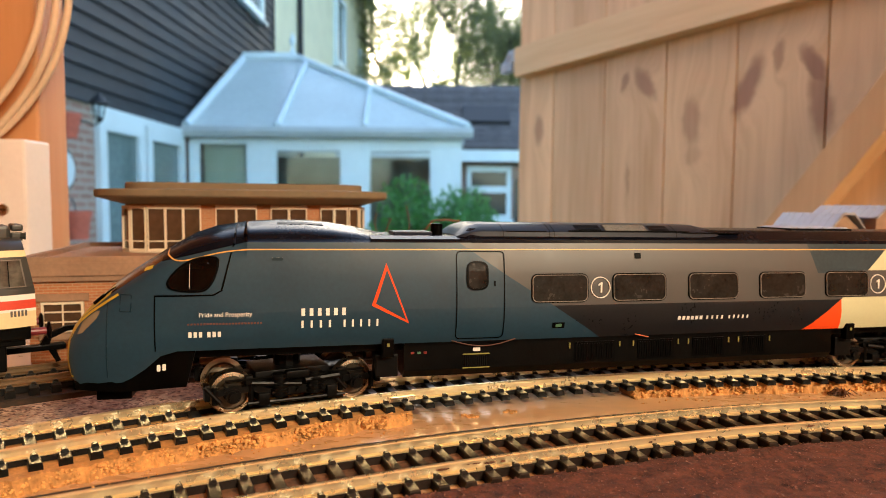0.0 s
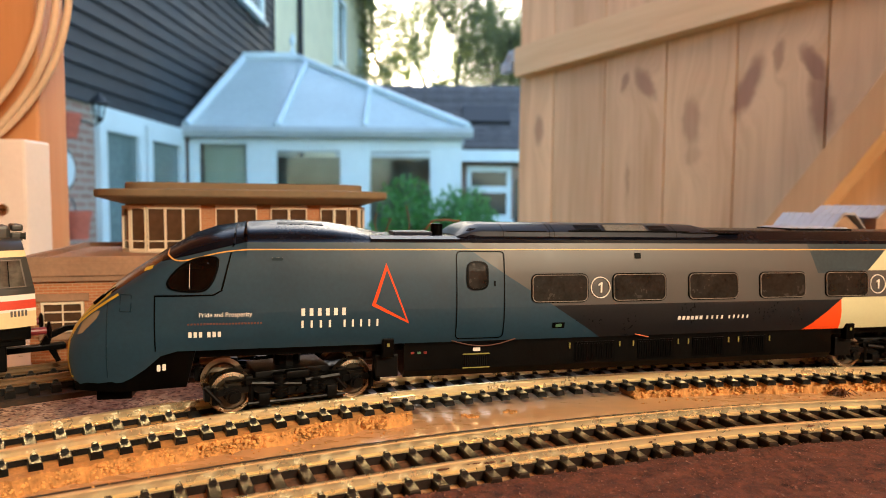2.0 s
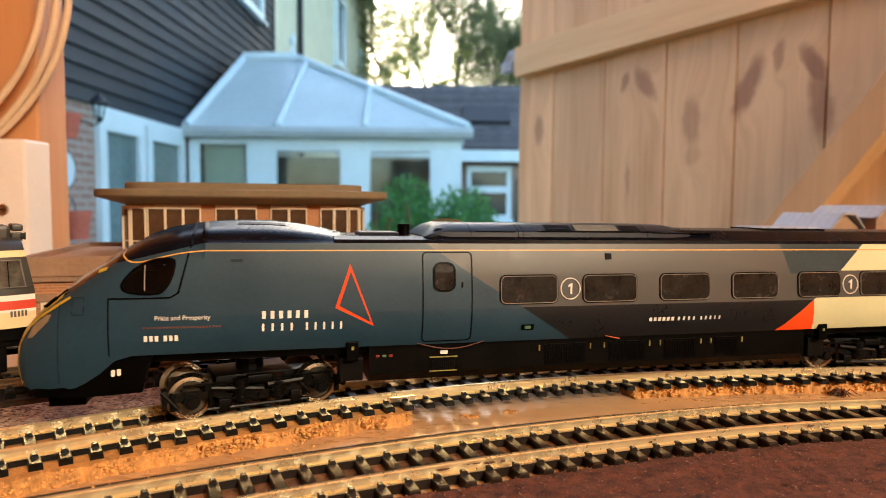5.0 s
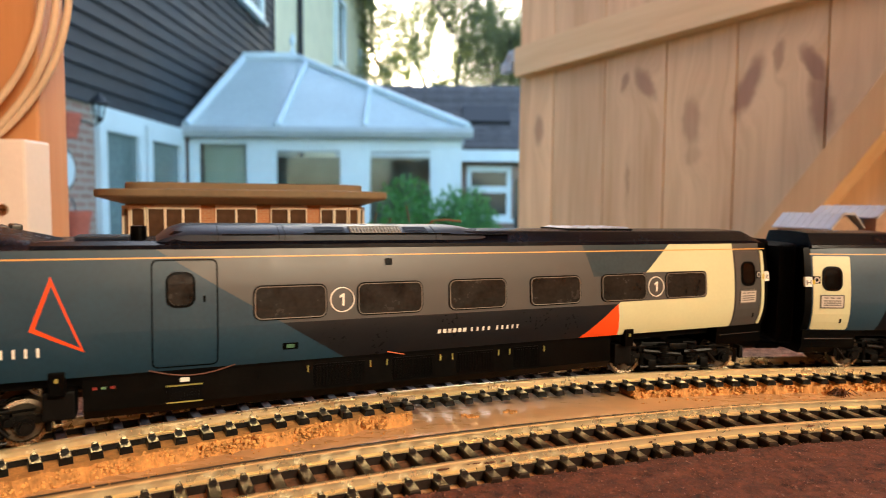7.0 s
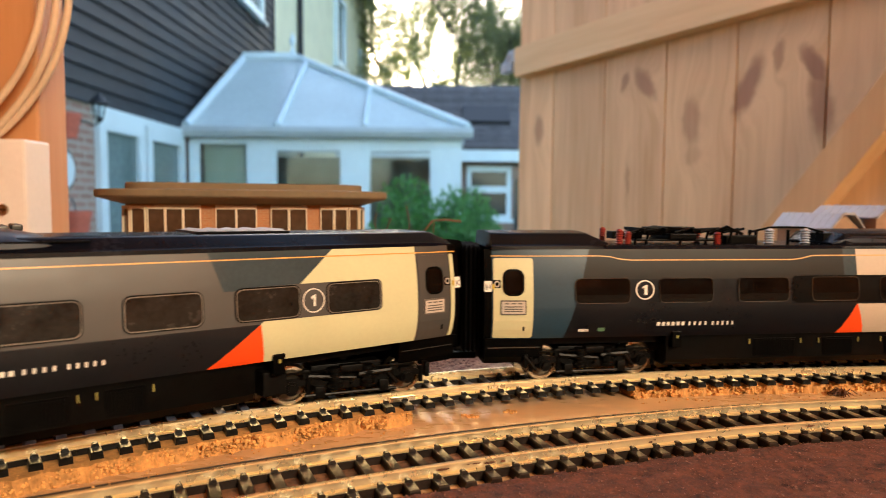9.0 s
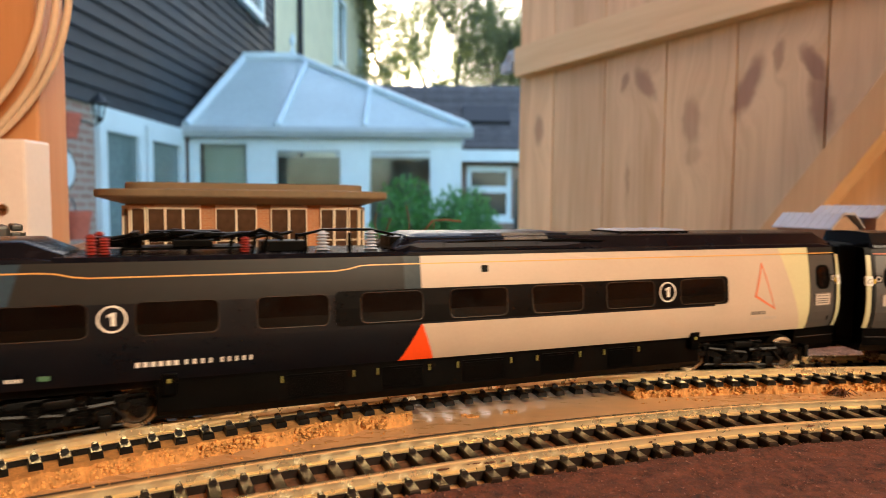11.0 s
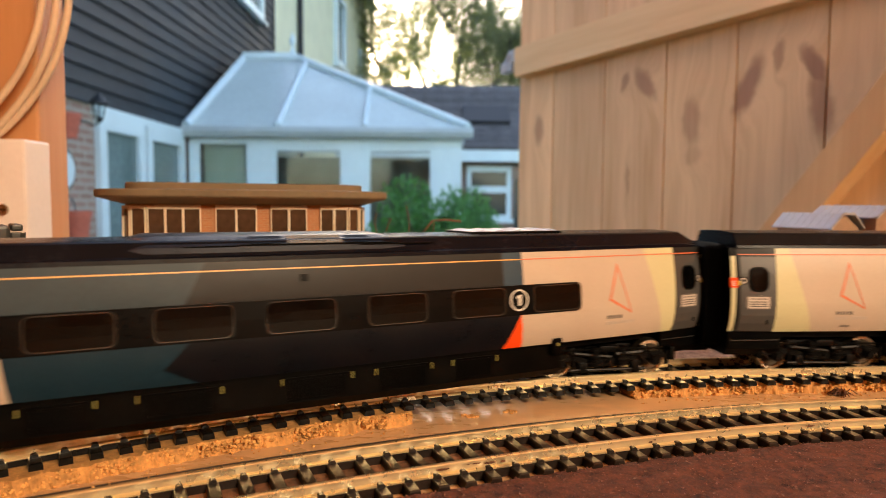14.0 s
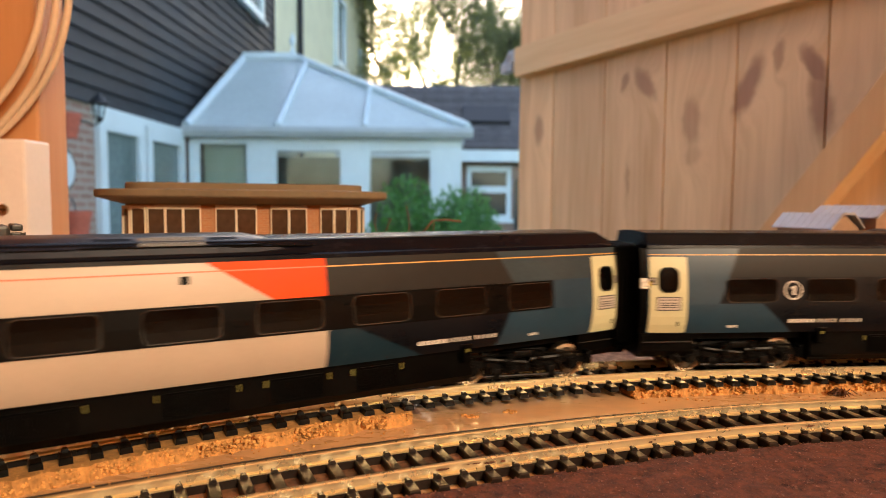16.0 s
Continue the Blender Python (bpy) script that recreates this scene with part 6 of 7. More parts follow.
def mid_rule(u, z, y):
    if abs(u) > 144.6:
        return BLACK
    if abs(u) > 131:
        return GREY
    if not right_of(u, z, (-124.5, 44.2), (-116.5, 14.8)) or right_of(u, z, (117, 44.2), (126, 14.8)):
        return PALE
    if not right_of(u, z, (-68.5, 44.2), (-64.6, 14.8)):
        return WHITE
    if z > 34.3:
        if u > 67.5:
            return WHITE
        if u > 60.5:
            return TEAL
        return BLUEGREY if not right_of(u, z, (-24, 44.2), (-29, 34.3)) else GREY
    if z > 25.3:
        return DARK if u < 67.5 else WHITE
    if right_of(u, z, (66.5, 25.3), (68, 14.8)):
        return WHITE
    if right_of(u, z, (66.5, 25.3), (61, 14.8)):
        return ORANGE
    return DARK if right_of(u, z, (-28, 25.3), (-34, 19.0)) and right_of(u, z, (-34, 19), (-26, 14.8)) else TEAL_DK


def mid_car():
    cuts = Z_BAND + [((-124.5, 44.2), (-116.5, 14.8)), ((117, 44.2), (126, 14.8)), ((-68.5, 44.2), (-64.6, 14.8)), ((-24, 44.2), (-29, 34.3)), ((66.5, 25.3), (68, 14.8)), ((66.5, 25.3), (61, 14.8)),
                     ((-28, 25.3), (-34, 19)), ((-34, 19), (-26, 14.8))] + [((u, 50), (u, 0)) for u in (-144.6, 144.6, -131, 131, 67.5, 60.5)]
    car = new_car("passenger_car", "white and charcoal model train car with teal panels", -147, 147, cuts, mid_rule, MATS_SHADED)
    common_ends(car, M_GREY, M_GREY, "GF")
    part("roof", roof_bm(-145, 145, 0.5, 8), M_ROOF, car, smooth=25)
    aircon(car, -44, 34, 50.4)
    louvres(car, 54, 88)
    gold_line(car, -68, 67, 42.0, M_GOLD)
    gold_line(car, -144, -68.2, 42.0, M_SALMON)
    gold_line(car, 67.2, 144, 42.0, M_SALMON)
    part("window_band", panel(B(), rrect(-115.6, 89.4, 25.2, 34.3, 1.7, 4), 0.2), M_BAND, car)
    for a, b in ((-114.6, -98.0), (-87.6, -70.6), (-61.6, -43.9), (-35.7, -18.0), (-9.9, 8.1), (17.2, 34.6), (42.8, 60.6), (71.0, 88.6)):
        window(car, a, b)
    first_class(car, -92.7)
    first_class(car, 65.6)
    name_bars(car, -91, 18.0, 1.5, [(6, 10.4), (0, 0.8)], M_LETTER_DK)
    name_bars(car, -79.8, 18.0, 1.4, [(4, 6.4), (0, 0.8), (5, 7.0)], M_MIDGREY)
    small_number(car, -113.6, 16.8, M_LETTER_DK)
    part("indicator", panel(B(), rrect(-106, -103.6, 16.8, 18.2, 0.2, 2), 0.2), M_GREEN, car)
    triangle_mark(car, [(104.8, 39.6), (101.0, 27.6), (110.8, 22.8)], M_SALMON, 0.7)
    name_bars(car, 100.4, 21.4, 1.2, [(6, 6.6)], M_LETTER_DK)
    name_bars(car, 100.4, 19.5, 1.1, [(4, 5.0), (0, 0.8), (5, 6.2)], M_MIDGREY)
    part("side_camera", panel(B(), rrect(-1.0, 1.0, 38.6, 40.5, 0.2, 2), 0.3), M_BLACK, car)
    skirt(car, -84, 84, ((-62, -50), (-38, -22), (-4, 12), (22, 36), (46, 58)))
    return car


def rear_rule(u, z, y):
    if abs(u) > 144.6:
        return BLACK
    if u < -131:
        return GREY
    if not right_of(u, z, (-126, 44.2), (-117, 14.8)):
        return PALE
    if 25.3 < z < 34.3 and -86 < u < 114:
        return DARK
    if z > 34.3:
        if u < 36.0:
            return ORANGE if right_of(u, z, (6, 44.2), (22, 34.3)) else WHITE
        return BLUEGREY if right_of(u, z, (92, 44.2), (98, 34.3)) else GREY
    if z < 25.3:
        if u < 36.6:
            return WHITE
        if right_of(u, z, (96, 25.3), (92, 14.8)):
            return TEAL
        return DARK if right_of(u, z, (44, 25.3), (66, 14.8)) else TEAL_DK
    return WHITE if u < 0 else TEAL


def rear_car():
    cuts = Z_BAND + [((-126, 44.2), (-117, 14.8)), ((6, 44.2), (22, 34.3)), ((92, 44.2), (98, 34.3)), ((96, 25.3), (92, 14.8)), ((44, 25.3), (66, 14.8))] + [((u, 50), (u, 0)) for u in (-144.6, 144.6, -131, -86, 114, 36.3)]
    car = new_car("passenger_car", "white and dark teal model train car with an orange panel", -147, 147, cuts, rear_rule, MATS_SHADED)
    common_ends(car, M_GREY, M_CREAM, "ED")
    part("roof", roof_bm(-145, 145, 0.5, 8), M_ROOF, car, smooth=25)
    aircon(car, -50, 30, 50.4)
    gold_line(car, 36.5, 144, 42.0, M_GOLD)
    gold_line(car, -144, 36, 42.0, M_SALMON)
    part("window_band", panel(B(), rrect(-87.5, 113.6, 25.2, 34.3, 1.7, 4), 0.2), M_BAND, car)
    for i in range(8):
        window(car, -86.5 + 26.0 * i, -69.2 + 26.0 * i)
    triangle_mark(car, [(-104.2, 39.6), (-107.8, 27.6), (-98.2, 22.8)], M_SALMON, 0.7)
    name_bars(car, -109, 21.0, 1.2, [(6, 6.6)], M_LETTER_DK)
    name_bars(car, -109, 19.2, 1.1, [(4, 5.0), (0, 0.8), (5, 6.2)], M_MIDGREY)
    small_number(car, -106.6, 16.4, M_LETTER_DK)
    name_bars(car, 64, 17.8, 1.3, [(6, 10.4)], M_LETTER)
    name_bars(car, 75.2, 17.8, 1.3, [(4, 7.6), (0, 0.8), (5, 8.6)], M_LETTER, fill=0.34)
    small_number(car, 104.5, 16.8, M_LETTER)
    part("side_camera", panel(B(), rrect(0.0, 2.0, 39.2, 41.1, 0.2, 2), 0.3), M_BLACK, car)
    skirt(car, -84, 84, ((-62, -50), (-38, -22), (-4, 12), (22, 36), (46, 58)))
    return car


def last_rule(u, z, y):
    if abs(u) > 144.6:
        return BLACK
    if not right_of(u, z, (-112, 44.2), (-116, 34.3)) and z > 25.3:
        return TEAL
    if z < 25.3 and not right_of(u, z, (-104, 25.3), (-92, 14.8)):
        return TEAL
    return GREY if z > 34.3 else DARK


def last_car():
    cuts = Z_BAND + [((-112, 44.2), (-116, 34.3)), ((-104, 25.3), (-92, 14.8)), ((-144.6, 50), (-144.6, 0)), ((144.6, 50), (144.6, 0))]
    car = new_car("passenger_car", "dark teal and charcoal model train car with cream doors", -147, 147, cuts, last_rule, MATS_SHADED)
    common_ends(car, M_CREAM, M_CREAM, "CB")
    part("roof", roof_bm(-145, 145, 0.5, 8), M_ROOF, car, smooth=25)
    aircon(car, -50, 30, 50.4)
    gold_line(car, -144, 144, 42.0, M_GOLD)
    for i in range(9):
        a = -117.2 + (29.4 if i else 0) + 26.4 * max(0, i - 1)
        window(car, a, a + 18.2)
    first_class(car, -93.0)
    name_bars(car, -94, 18.4, 1.3, [(6, 10.4)], M_LETTER)
    name_bars(car, -82.8, 18.4, 1.3, [(4, 7.6), (0, 0.8), (5, 8.6)], M_LETTER, fill=0.34)
    small_number(car, -116, 16.8, M_LETTER)
    skirt(car, -84, 84, ((-62, -50), (-38, -22), (-4, 12), (22, 36), (46, 58)))
    return car


CARS = [(lead_car(), 0.0, 2.6, 0.55), (panto_car(), 305.5, 0.0, 0.0), (mid_car(), 610.5, 0.0, 0.0), (rear_car(), 913.5, 0.0, 0.0), (last_car(), 1215.5, 0.0, 0.0)]
# place of the leading car along the line, by time
RUN = [(0.0, -52.5), (4.2, -52.5), (4.4, -53.1), (4.7, -56.5), (5.0, -63.5), (5.5, -78.6), (6.0, -96.2), (6.3, -107.9), (6.5, -115.8), (7.0, -138.5), (7.5, -162.8), (8.0, -191.1), (8.5, -222.8), (9.0, -256.0),
       (9.2, -269.6), (9.7, -305.9), (10.2, -345.8), (10.7, -389.9), (11.0, -418.7), (11.3, -448.8), (11.5, -468.8), (12.0, -519.4), (12.5, -575.4), (13.0, -635.7), (13.5, -703.0), (14.0, -775.5), (14.5, -853.8),
       (15.0, -933.8), (15.5, -1018.1), (16.0, -1110.5)]


def along(t):
    """Smooth place of the train at t (Hermite between the rows)."""
    for i in range(len(RUN) - 1):
        if t <= RUN[i + 1][0] + 1e-9:
            break
    (t0, a), (t1, b) = RUN[i], RUN[i + 1]

    def slope(j):
        if j <= 1 or j >= len(RUN) - 1:
            j0, j1 = max(0, min(j, len(RUN) - 2)), max(1, min(j + 1, len(RUN) - 1))
            return 0.0 if j <= 1 else (RUN[-1][1] - RUN[-2][1]) / (RUN[-1][0] - RUN[-2][0])
        return (RUN[j + 1][1] - RUN[j - 1][1]) / (RUN[j + 1][0] - RUN[j - 1][0])
    h = t1 - t0
    f = (t - t0) / h
    return (2 * f ** 3 - 3 * f ** 2 + 1) * a + (f ** 3 - 2 * f ** 2 + f) * h * slope(i) + (-2 * f ** 3 + 3 * f ** 2) * b + (f ** 3 - f ** 2) * h * slope(i + 1)


def car_poses(s, lift, tip):
    """Pose of a car and of its two bogies when its middle is at s on the line."""
    a, ta, _ = LINE_A.at(s - BOGIE)
    b, tb, _ = LINE_A.at(s + BOGIE)
    m, t = (a + b) / 2, (b - a).normalized()
    car = Matrix.Translation((m.x * MM, m.y * MM, RAIL_A + lift * MM)) @ Matrix.Rotation(math.atan2(t.y, t.x), 4, "Z") @ Matrix.Rotation(radians(tip), 4, "Y")
    ends = {}
    for e, p, h in ((-1, a, ta), (1, b, tb)):
        ends[e] = car.inverted() @ Matrix.Translation((p.x * MM, p.y * MM, RAIL_A)) @ Matrix.Rotation(math.atan2(h.y, h.x), 4, "Z")
    return car, ends


# ---- model signal box ----
def signal_box():
    m = Matrix.Translation((-0.1442, 0.302, 0)) @ Matrix.Rotation(radians(15.5), 4, "Z")
    sb = empty("model_signal_box", "model brick signal box with a tan flat roof", "model building", m)
    X0, L, D, R = -4.6, 108.8, 46.0, 14.0

    def plan(grow, n=6):
        r = R + grow
        out = []
        for cx, cy, a0 in ((L - R, R, 270), (L - R, D - R, 0), (X0 + R, D - R, 90), (X0 + R, R, 180)):
            for i in range(n + 1):
                a = radians(a0 + 90 * i / n)
                out.append((cx + r * math.cos(a), cy + r * math.sin(a)))
        return out
    bm = B()
    prism(bm, plan(0), "Z", 42, 66.6, MM)
    part("upper_wall", bm, M_MBRICK, sb)
    # roof: slab with a tapered underside and a smaller upper tier
    bm = B()
    loft(bm, [[(x * MM, y * MM, z * MM) for x, y in plan(g)] for g, z in ((0.5, 66.0), (12.6, 69.3), (13.2, 70.0), (13.2, 72.6), (12.6, 73.0), (1.0, 73.4))])
    part("roof_slab", bm, M_TAN, sb, smooth=30)
    bm = B()
    loft(bm, [[(x * MM, y * MM, z * MM) for x, y in plan(g)] for g, z in ((0.0, 73.2), (0.0, 75.9), (-0.6, 76.4))])
    part("roof_tier", bm, M_TAN, sb, smooth=30)

    def on_front(s):
        """Place and outward turn along the front, round the corners (s below 0 or past L)."""
        lo, hi = X0 + R, L - R
        if s < lo:
            a = (s - lo) / R
            return X0 + R + R * math.sin(a), R - R * math.cos(a), math.degrees(a)
        if s > hi:
            a = (s - hi) / R
            return L - R + R * math.sin(a), R - R * math.cos(a), math.degrees(a)
        return s, 0.0, 0.0

    def light(s, w, parent):
        x, y, rz = on_front(s)
        g = part("pane", box(B(), -w / 2, w / 2, -0.3, 0.6, 44.5, 65.2, MM), M_MGLASS, parent, m=pose(x * MM, y * MM, 0, 0, 0, rz))
        bm = ring(B(), [(-w / 2, 44.2), (w / 2, 44.2), (w / 2, 65.3), (-w / 2, 65.3)], [(-w / 2 + 0.45, 45.3), (w / 2 - 0.45, 45.3), (w / 2 - 0.45, 63.9), (-w / 2 + 0.45, 63.9)], "Y", 0.2, -1.3, MM)
        part("window_frame", bm, M_MFRAME, g)
        part("glazing_bar", box(B(), -w / 2 + 0.4, w / 2 - 0.4, -0.6, 0.1, 48.6, 49.1, MM), M_MFRAME, g)
    for s0, s1, n in ((-8.6, 30.5, 5), (37.0, 56.0, 2), (62.4, 79.8, 2), (86.2, 113.2, 4)):
        w = part("window", box(B(), *sorted((max(s0, 10), min(s1, 94))), -0.25, 0.5, 44.0, 65.8, MM), M_MFRAME, sb)
        step = (s1 - s0) / n
        for i in range(n):
            light(s0 + step * (i + 0.5), step - 0.15, w)
    part("sill", prism(B(), plan(1.6), "Z", 42.2, 44.0, MM), M_MFRAME, sb)
    # lower block, deeper than the upper one, with a walled walkway on it
    bm = B()
    box(bm, -31.3, 126.4, -48.8, 52, 38.1, 43.6, MM, 0.4)
    box(bm, -30.5, 125.5, -47.9, 51, 36.0, 38.3, MM, 0.3)
    part("walkway", bm, M_TAN_DK, sb, "brown stone-coloured walkway")
    bm = B()
    ring(bm, [(-31.3, -48.8), (126.4, -48.8), (126.4, 52), (-31.3, 52)], [(-28.6, -46.0), (123.7, -46.0), (123.7, 49.5), (-28.6, 49.5)], "Z", 43.5, 45.7, MM)
    part("kerb", bm, M_TAN_DK, sb)
    part("lower_wall", box(B(), -28.7, 123.7, -46.1, 49, 1.0, 36.2, MM), M_MBRICK, sb)
    for x in (-24.3, 16.0, 46.6, 77.3, 105.3):
        w = part("window", box(B(), x, x + 14.9, -46.7, -45.7, 16.2, 28.0, MM), M_MGLASS, sb)
        bm = ring(B(), [(x, 16.2), (x + 14.9, 16.2), (x + 14.9, 28.0), (x, 28.0)], [(x + 0.9, 17.1), (x + 14.0, 17.1), (x + 14.0, 27.1), (x + 0.9, 27.1)], "Y", -45.9, -47.4, MM)
        for k in (1, 2):
            box(bm, x + 0.9, x + 14.0, -47.2, -46.5, 16.2 + 11.8 * k / 3 - 0.25, 16.2 + 11.8 * k / 3 + 0.25, MM)
        box(bm, x + 7.2, x + 7.7, -47.2, -46.5, 17.1, 27.1, MM)
        part("window_frame", bm, M_MFRAME, w)
        part("lintel", box(B(), x - 1.8, x + 16.7, -47.2, -45.6, 28.3, 31.2, MM, 0.2), M_TAN_DK, w)
        part("sill", box(B(), x - 0.9, x + 15.8, -47.7, -45.6, 13.2, 15.7, MM, 0.2), M_TAN_DK, w)


signal_box()


# ---- standing locomotive at the layout's edge ----
def locomotive():
    s_end = -300.0
    while LINE_C.at(s_end, 17)[0].x < -132.7:
        s_end += 0.5
    p, h, _ = LINE_C.at(s_end - 60)
    q = LINE_C.at(s_end)[0]
    ang = math.atan2(q.y - p.y, q.x - p.x)
    lo = empty("locomotive", "standing model locomotive in cream, red and dark grey", "locomotive", Matrix.Translation((q.x * MM, q.y * MM, RAIL_A)) @ Matrix.Rotation(ang, 4, "Z"))
    bm = B()
    secs = []
    for x in (-210, -12, -9, -6, -3.5, -1.2, 0):
        top = 46.5
        w = 17.0 - (0.0 if x < -8 else 0.10 * (x + 8) ** 1.4)
        half = [(w, 18), (w + 0.2, 24), (w, 30), (w - 0.7, 38), (w - 1.4, 42.4), (w - 3.5, 45), (w - 8, 46.6), (0, 47.2)]
        # the end leans back above the waist
        secs.append([(x - max(0, (z - 29)) * (0.18 if x > -14 else 0.0), -y, z) for y, z in half] + [(x - max(0, (z - 29)) * (0.18 if x > -14 else 0.0), y, z) for y, z in half[::-1][1:]])
    loft(bm, [[(a * MM, b * MM, c * MM) for a, b, c in s] for s in secs])

    def rule(u, z, y):
        if z > 42.8:
            return 0
        if z > 40.7:
            return 2
        if z > 28.6:
            return 0
        if z > 26.8:
            return 3
        if z > 24.0:
            return 1
        if z > 23.1:
            return 3
        return 2
    paint(bm, [((-300, z), (300, z)) for z in (40.7, 28.6, 26.8, 24.0, 23.1, 42.8)], rule)
    body = part("body", bm, [M_LOCO_DK, M_LOCO_RED, M_LOCO_CREAM, M_LETTER], lo, smooth=35)
    flat = lambda u, z: (17.1 if z < 31 else 17.1 - (z - 31) * 0.09) - 0.10 * max(0.0, u + 8) ** 1.4
    glass = [(-30, 31.4), (-3.0, 31.4), (-4.2, 39.6), (-30, 39.6)]
    w = part("cab_window", panel(B(), glass, 0.12, flat), M_LOCO_GLASS, body, "grey cab window glass")
    part("window_frame", rim(B(), [(-30.4, 31.0), (-2.5, 31.0), (-3.8, 40.0), (-30.4, 40.0)], glass, 0.4, flat), M_FRAME_LT, w)
    part("window_bar", panel(B(), [(-7.4, 31.4), (-7.1, 31.4), (-7.3, 39.6), (-7.6, 39.6)], 0.35, flat), M_BLACK, w)
    name_bars(lo, -7.2, 21.6, 1.9, [(5, 5.0)], M_LETTER_DK, flat, name="number_bars")
    bm = B()
    box(bm, -150, -5.6, -8, 8, 45.6, 50.6, MM, 1.2)
    box(bm, -5.4, -2.2, -7.0, -3.6, 45.4, 48.2, MM, 0.4)
    box(bm, -5.2, -2.0, -7.0, 7.0, 48.6, 50.9, MM, 0.7)
    cyl(bm, (-2.8, -6.6, 47.0), (-1.4, -6.9, 47.0), 0.9, 1.3, n=12, k=MM)
    part("roof_box", bm, M_LOCO_DK, lo)
    bm = B()
    box(bm, -200, -1.5, -14.5, 14.5, 13.5, 18.2, MM, 0.4)
    box(bm, -170, -40, -13, 13, 4, 13.6, MM, 0.5)
    box(bm, -40, -8.2, -12, 12, 3, 11.5, MM, 0.5)
    box(bm, -14, -3.0, -13.2, 13.2, 11.4, 13.8, MM, 0.4)
    part("underframe", bm, M_UNDER, lo)
    for y in (-10.5, 10.5):
        bm = cyl(B(), (-2, y, 15.2), (3.4, y, 15.2), 1.25, n=14, k=MM)
        sh = part("buffer", bm, M_BUFFER, lo, "red buffer shank with a black head")
        part("buffer_head", lathe(B(), [(0.8, 3.0), (3.0, 3.8), (3.1, 4.2), (2.3, 4.6)], (0, y, 15.2), "X", 20, MM), M_BLACK, sh)
    bm = B()
    box(bm, -12, 10, -2.0, 2.0, 6.6, 8.6, MM, 0.3)
    prism(bm, [(2, 8.4), (4, 12), (10, 14.4), (18, 14.6), (18, 12.8), (17.2, 13.4), (10.4, 12.6), (5.8, 10.6), (5, 8)], "Y", -1.0, 1.0, MM)
    prism(bm, [(4, 8), (6.5, 8), (8.5, 2.4), (7, 2.0)], "Y", -1.0, 1.0, MM)
    part("coupling_hook", bm, M_BLACK, lo)
    for x in (-52, -120, -180):
        bm = B()
        for sx in (-14, 14):
            for s in (-1, 1):
                cyl(bm, (x + sx, s * 7, 6.0), (x + sx, s * 9.2, 6.0), 6.0, n=20, k=MM)
        box(bm, x - 22, x + 22, -12.5, -10.5, 4.5, 9, MM, 0.5)
        box(bm, x - 22, x + 22, 10.5, 12.5, 4.5, 9, MM, 0.5)
        box(bm, x - 4, x + 4, -11, 11, 5, 14, MM)
        part("bogie", bm, M_UNDER, lo)


M_BUFFER = mat("buffer_dark_red", (0.17, 0.018, 0.022), 0.4, var=0.1)
M_LOCO_GLASS = mat("grey_cab_glass", (0.09, 0.083, 0.07), 0.1, var=0.4, scale=120, fine=500, bump=0.0, spec=0.7)
M_LOCO_DK = mat("loco_dark_grey", (0.032, 0.033, 0.030), 0.4, var=0.1, scale=60, fine=700)
M_LOCO_RED = mat("loco_red", (0.62, 0.06, 0.03), 0.4, var=0.06, scale=60, fine=700)
M_LOCO_CREAM = mat("loco_cream", (0.78, 0.62, 0.36), 0.4, var=0.05, scale=60, fine=700)
locomotive()


# ---- socket box and cables on the door post ----
def post_fittings():
    sb = empty("junction_box", "white plastic junction box on the door post", "junction box")
    part("body", box(B(), -0.325, -0.2600, 0.409, 0.4355, -0.0, 0.1055, bevel=0.002), M_PLASTIC, sb)
    part("screw", cyl(B(), (-0.275, 0.4092, 0.0615), (-0.275, 0.4075, 0.0615), 0.0036, n=16), M_STEEL, sb)
    part("screw_slot", box(B(), -0.2776, -0.2724, 0.4066, 0.4076, 0.0611, 0.0619), M_BLACK, sb)
    for k, (dx, dz) in enumerate(((0, 0), (-0.0062, -0.0028), (-0.0125, 0.004))):
        pts = [(-0.2365, 0.26), (-0.2375, 0.225), (-0.2395, 0.196), (-0.244, 0.172), (-0.2537, 0.149), (-0.2664, 0.131), (-0.2846, 0.112), (-0.305, 0.098), (-0.34, 0.085)]
        dense = []
        for i in range(len(pts) - 1):
            for f in range(5):
                a, b = pts[i], pts[i + 1]
                dense.append((a[0] + (b[0] - a[0]) * f / 5 + dx, 0.427 - 0.003 * k, a[1] + (b[1] - a[1]) * f / 5 + dz))
        sm = dense[:]
        for i in range(2, len(dense) - 2):
            sm[i] = tuple(sum(dense[i + j][c] for j in (-2, -1, 0, 1, 2)) / 5 for c in range(3))
        cb = part("cable", tube(B(), sm, 0.0023, 10), M_CABLE, smooth=60)
        tagged(cb, "beige cable looped beside the door post", "cable", "cables")


post_fittings()


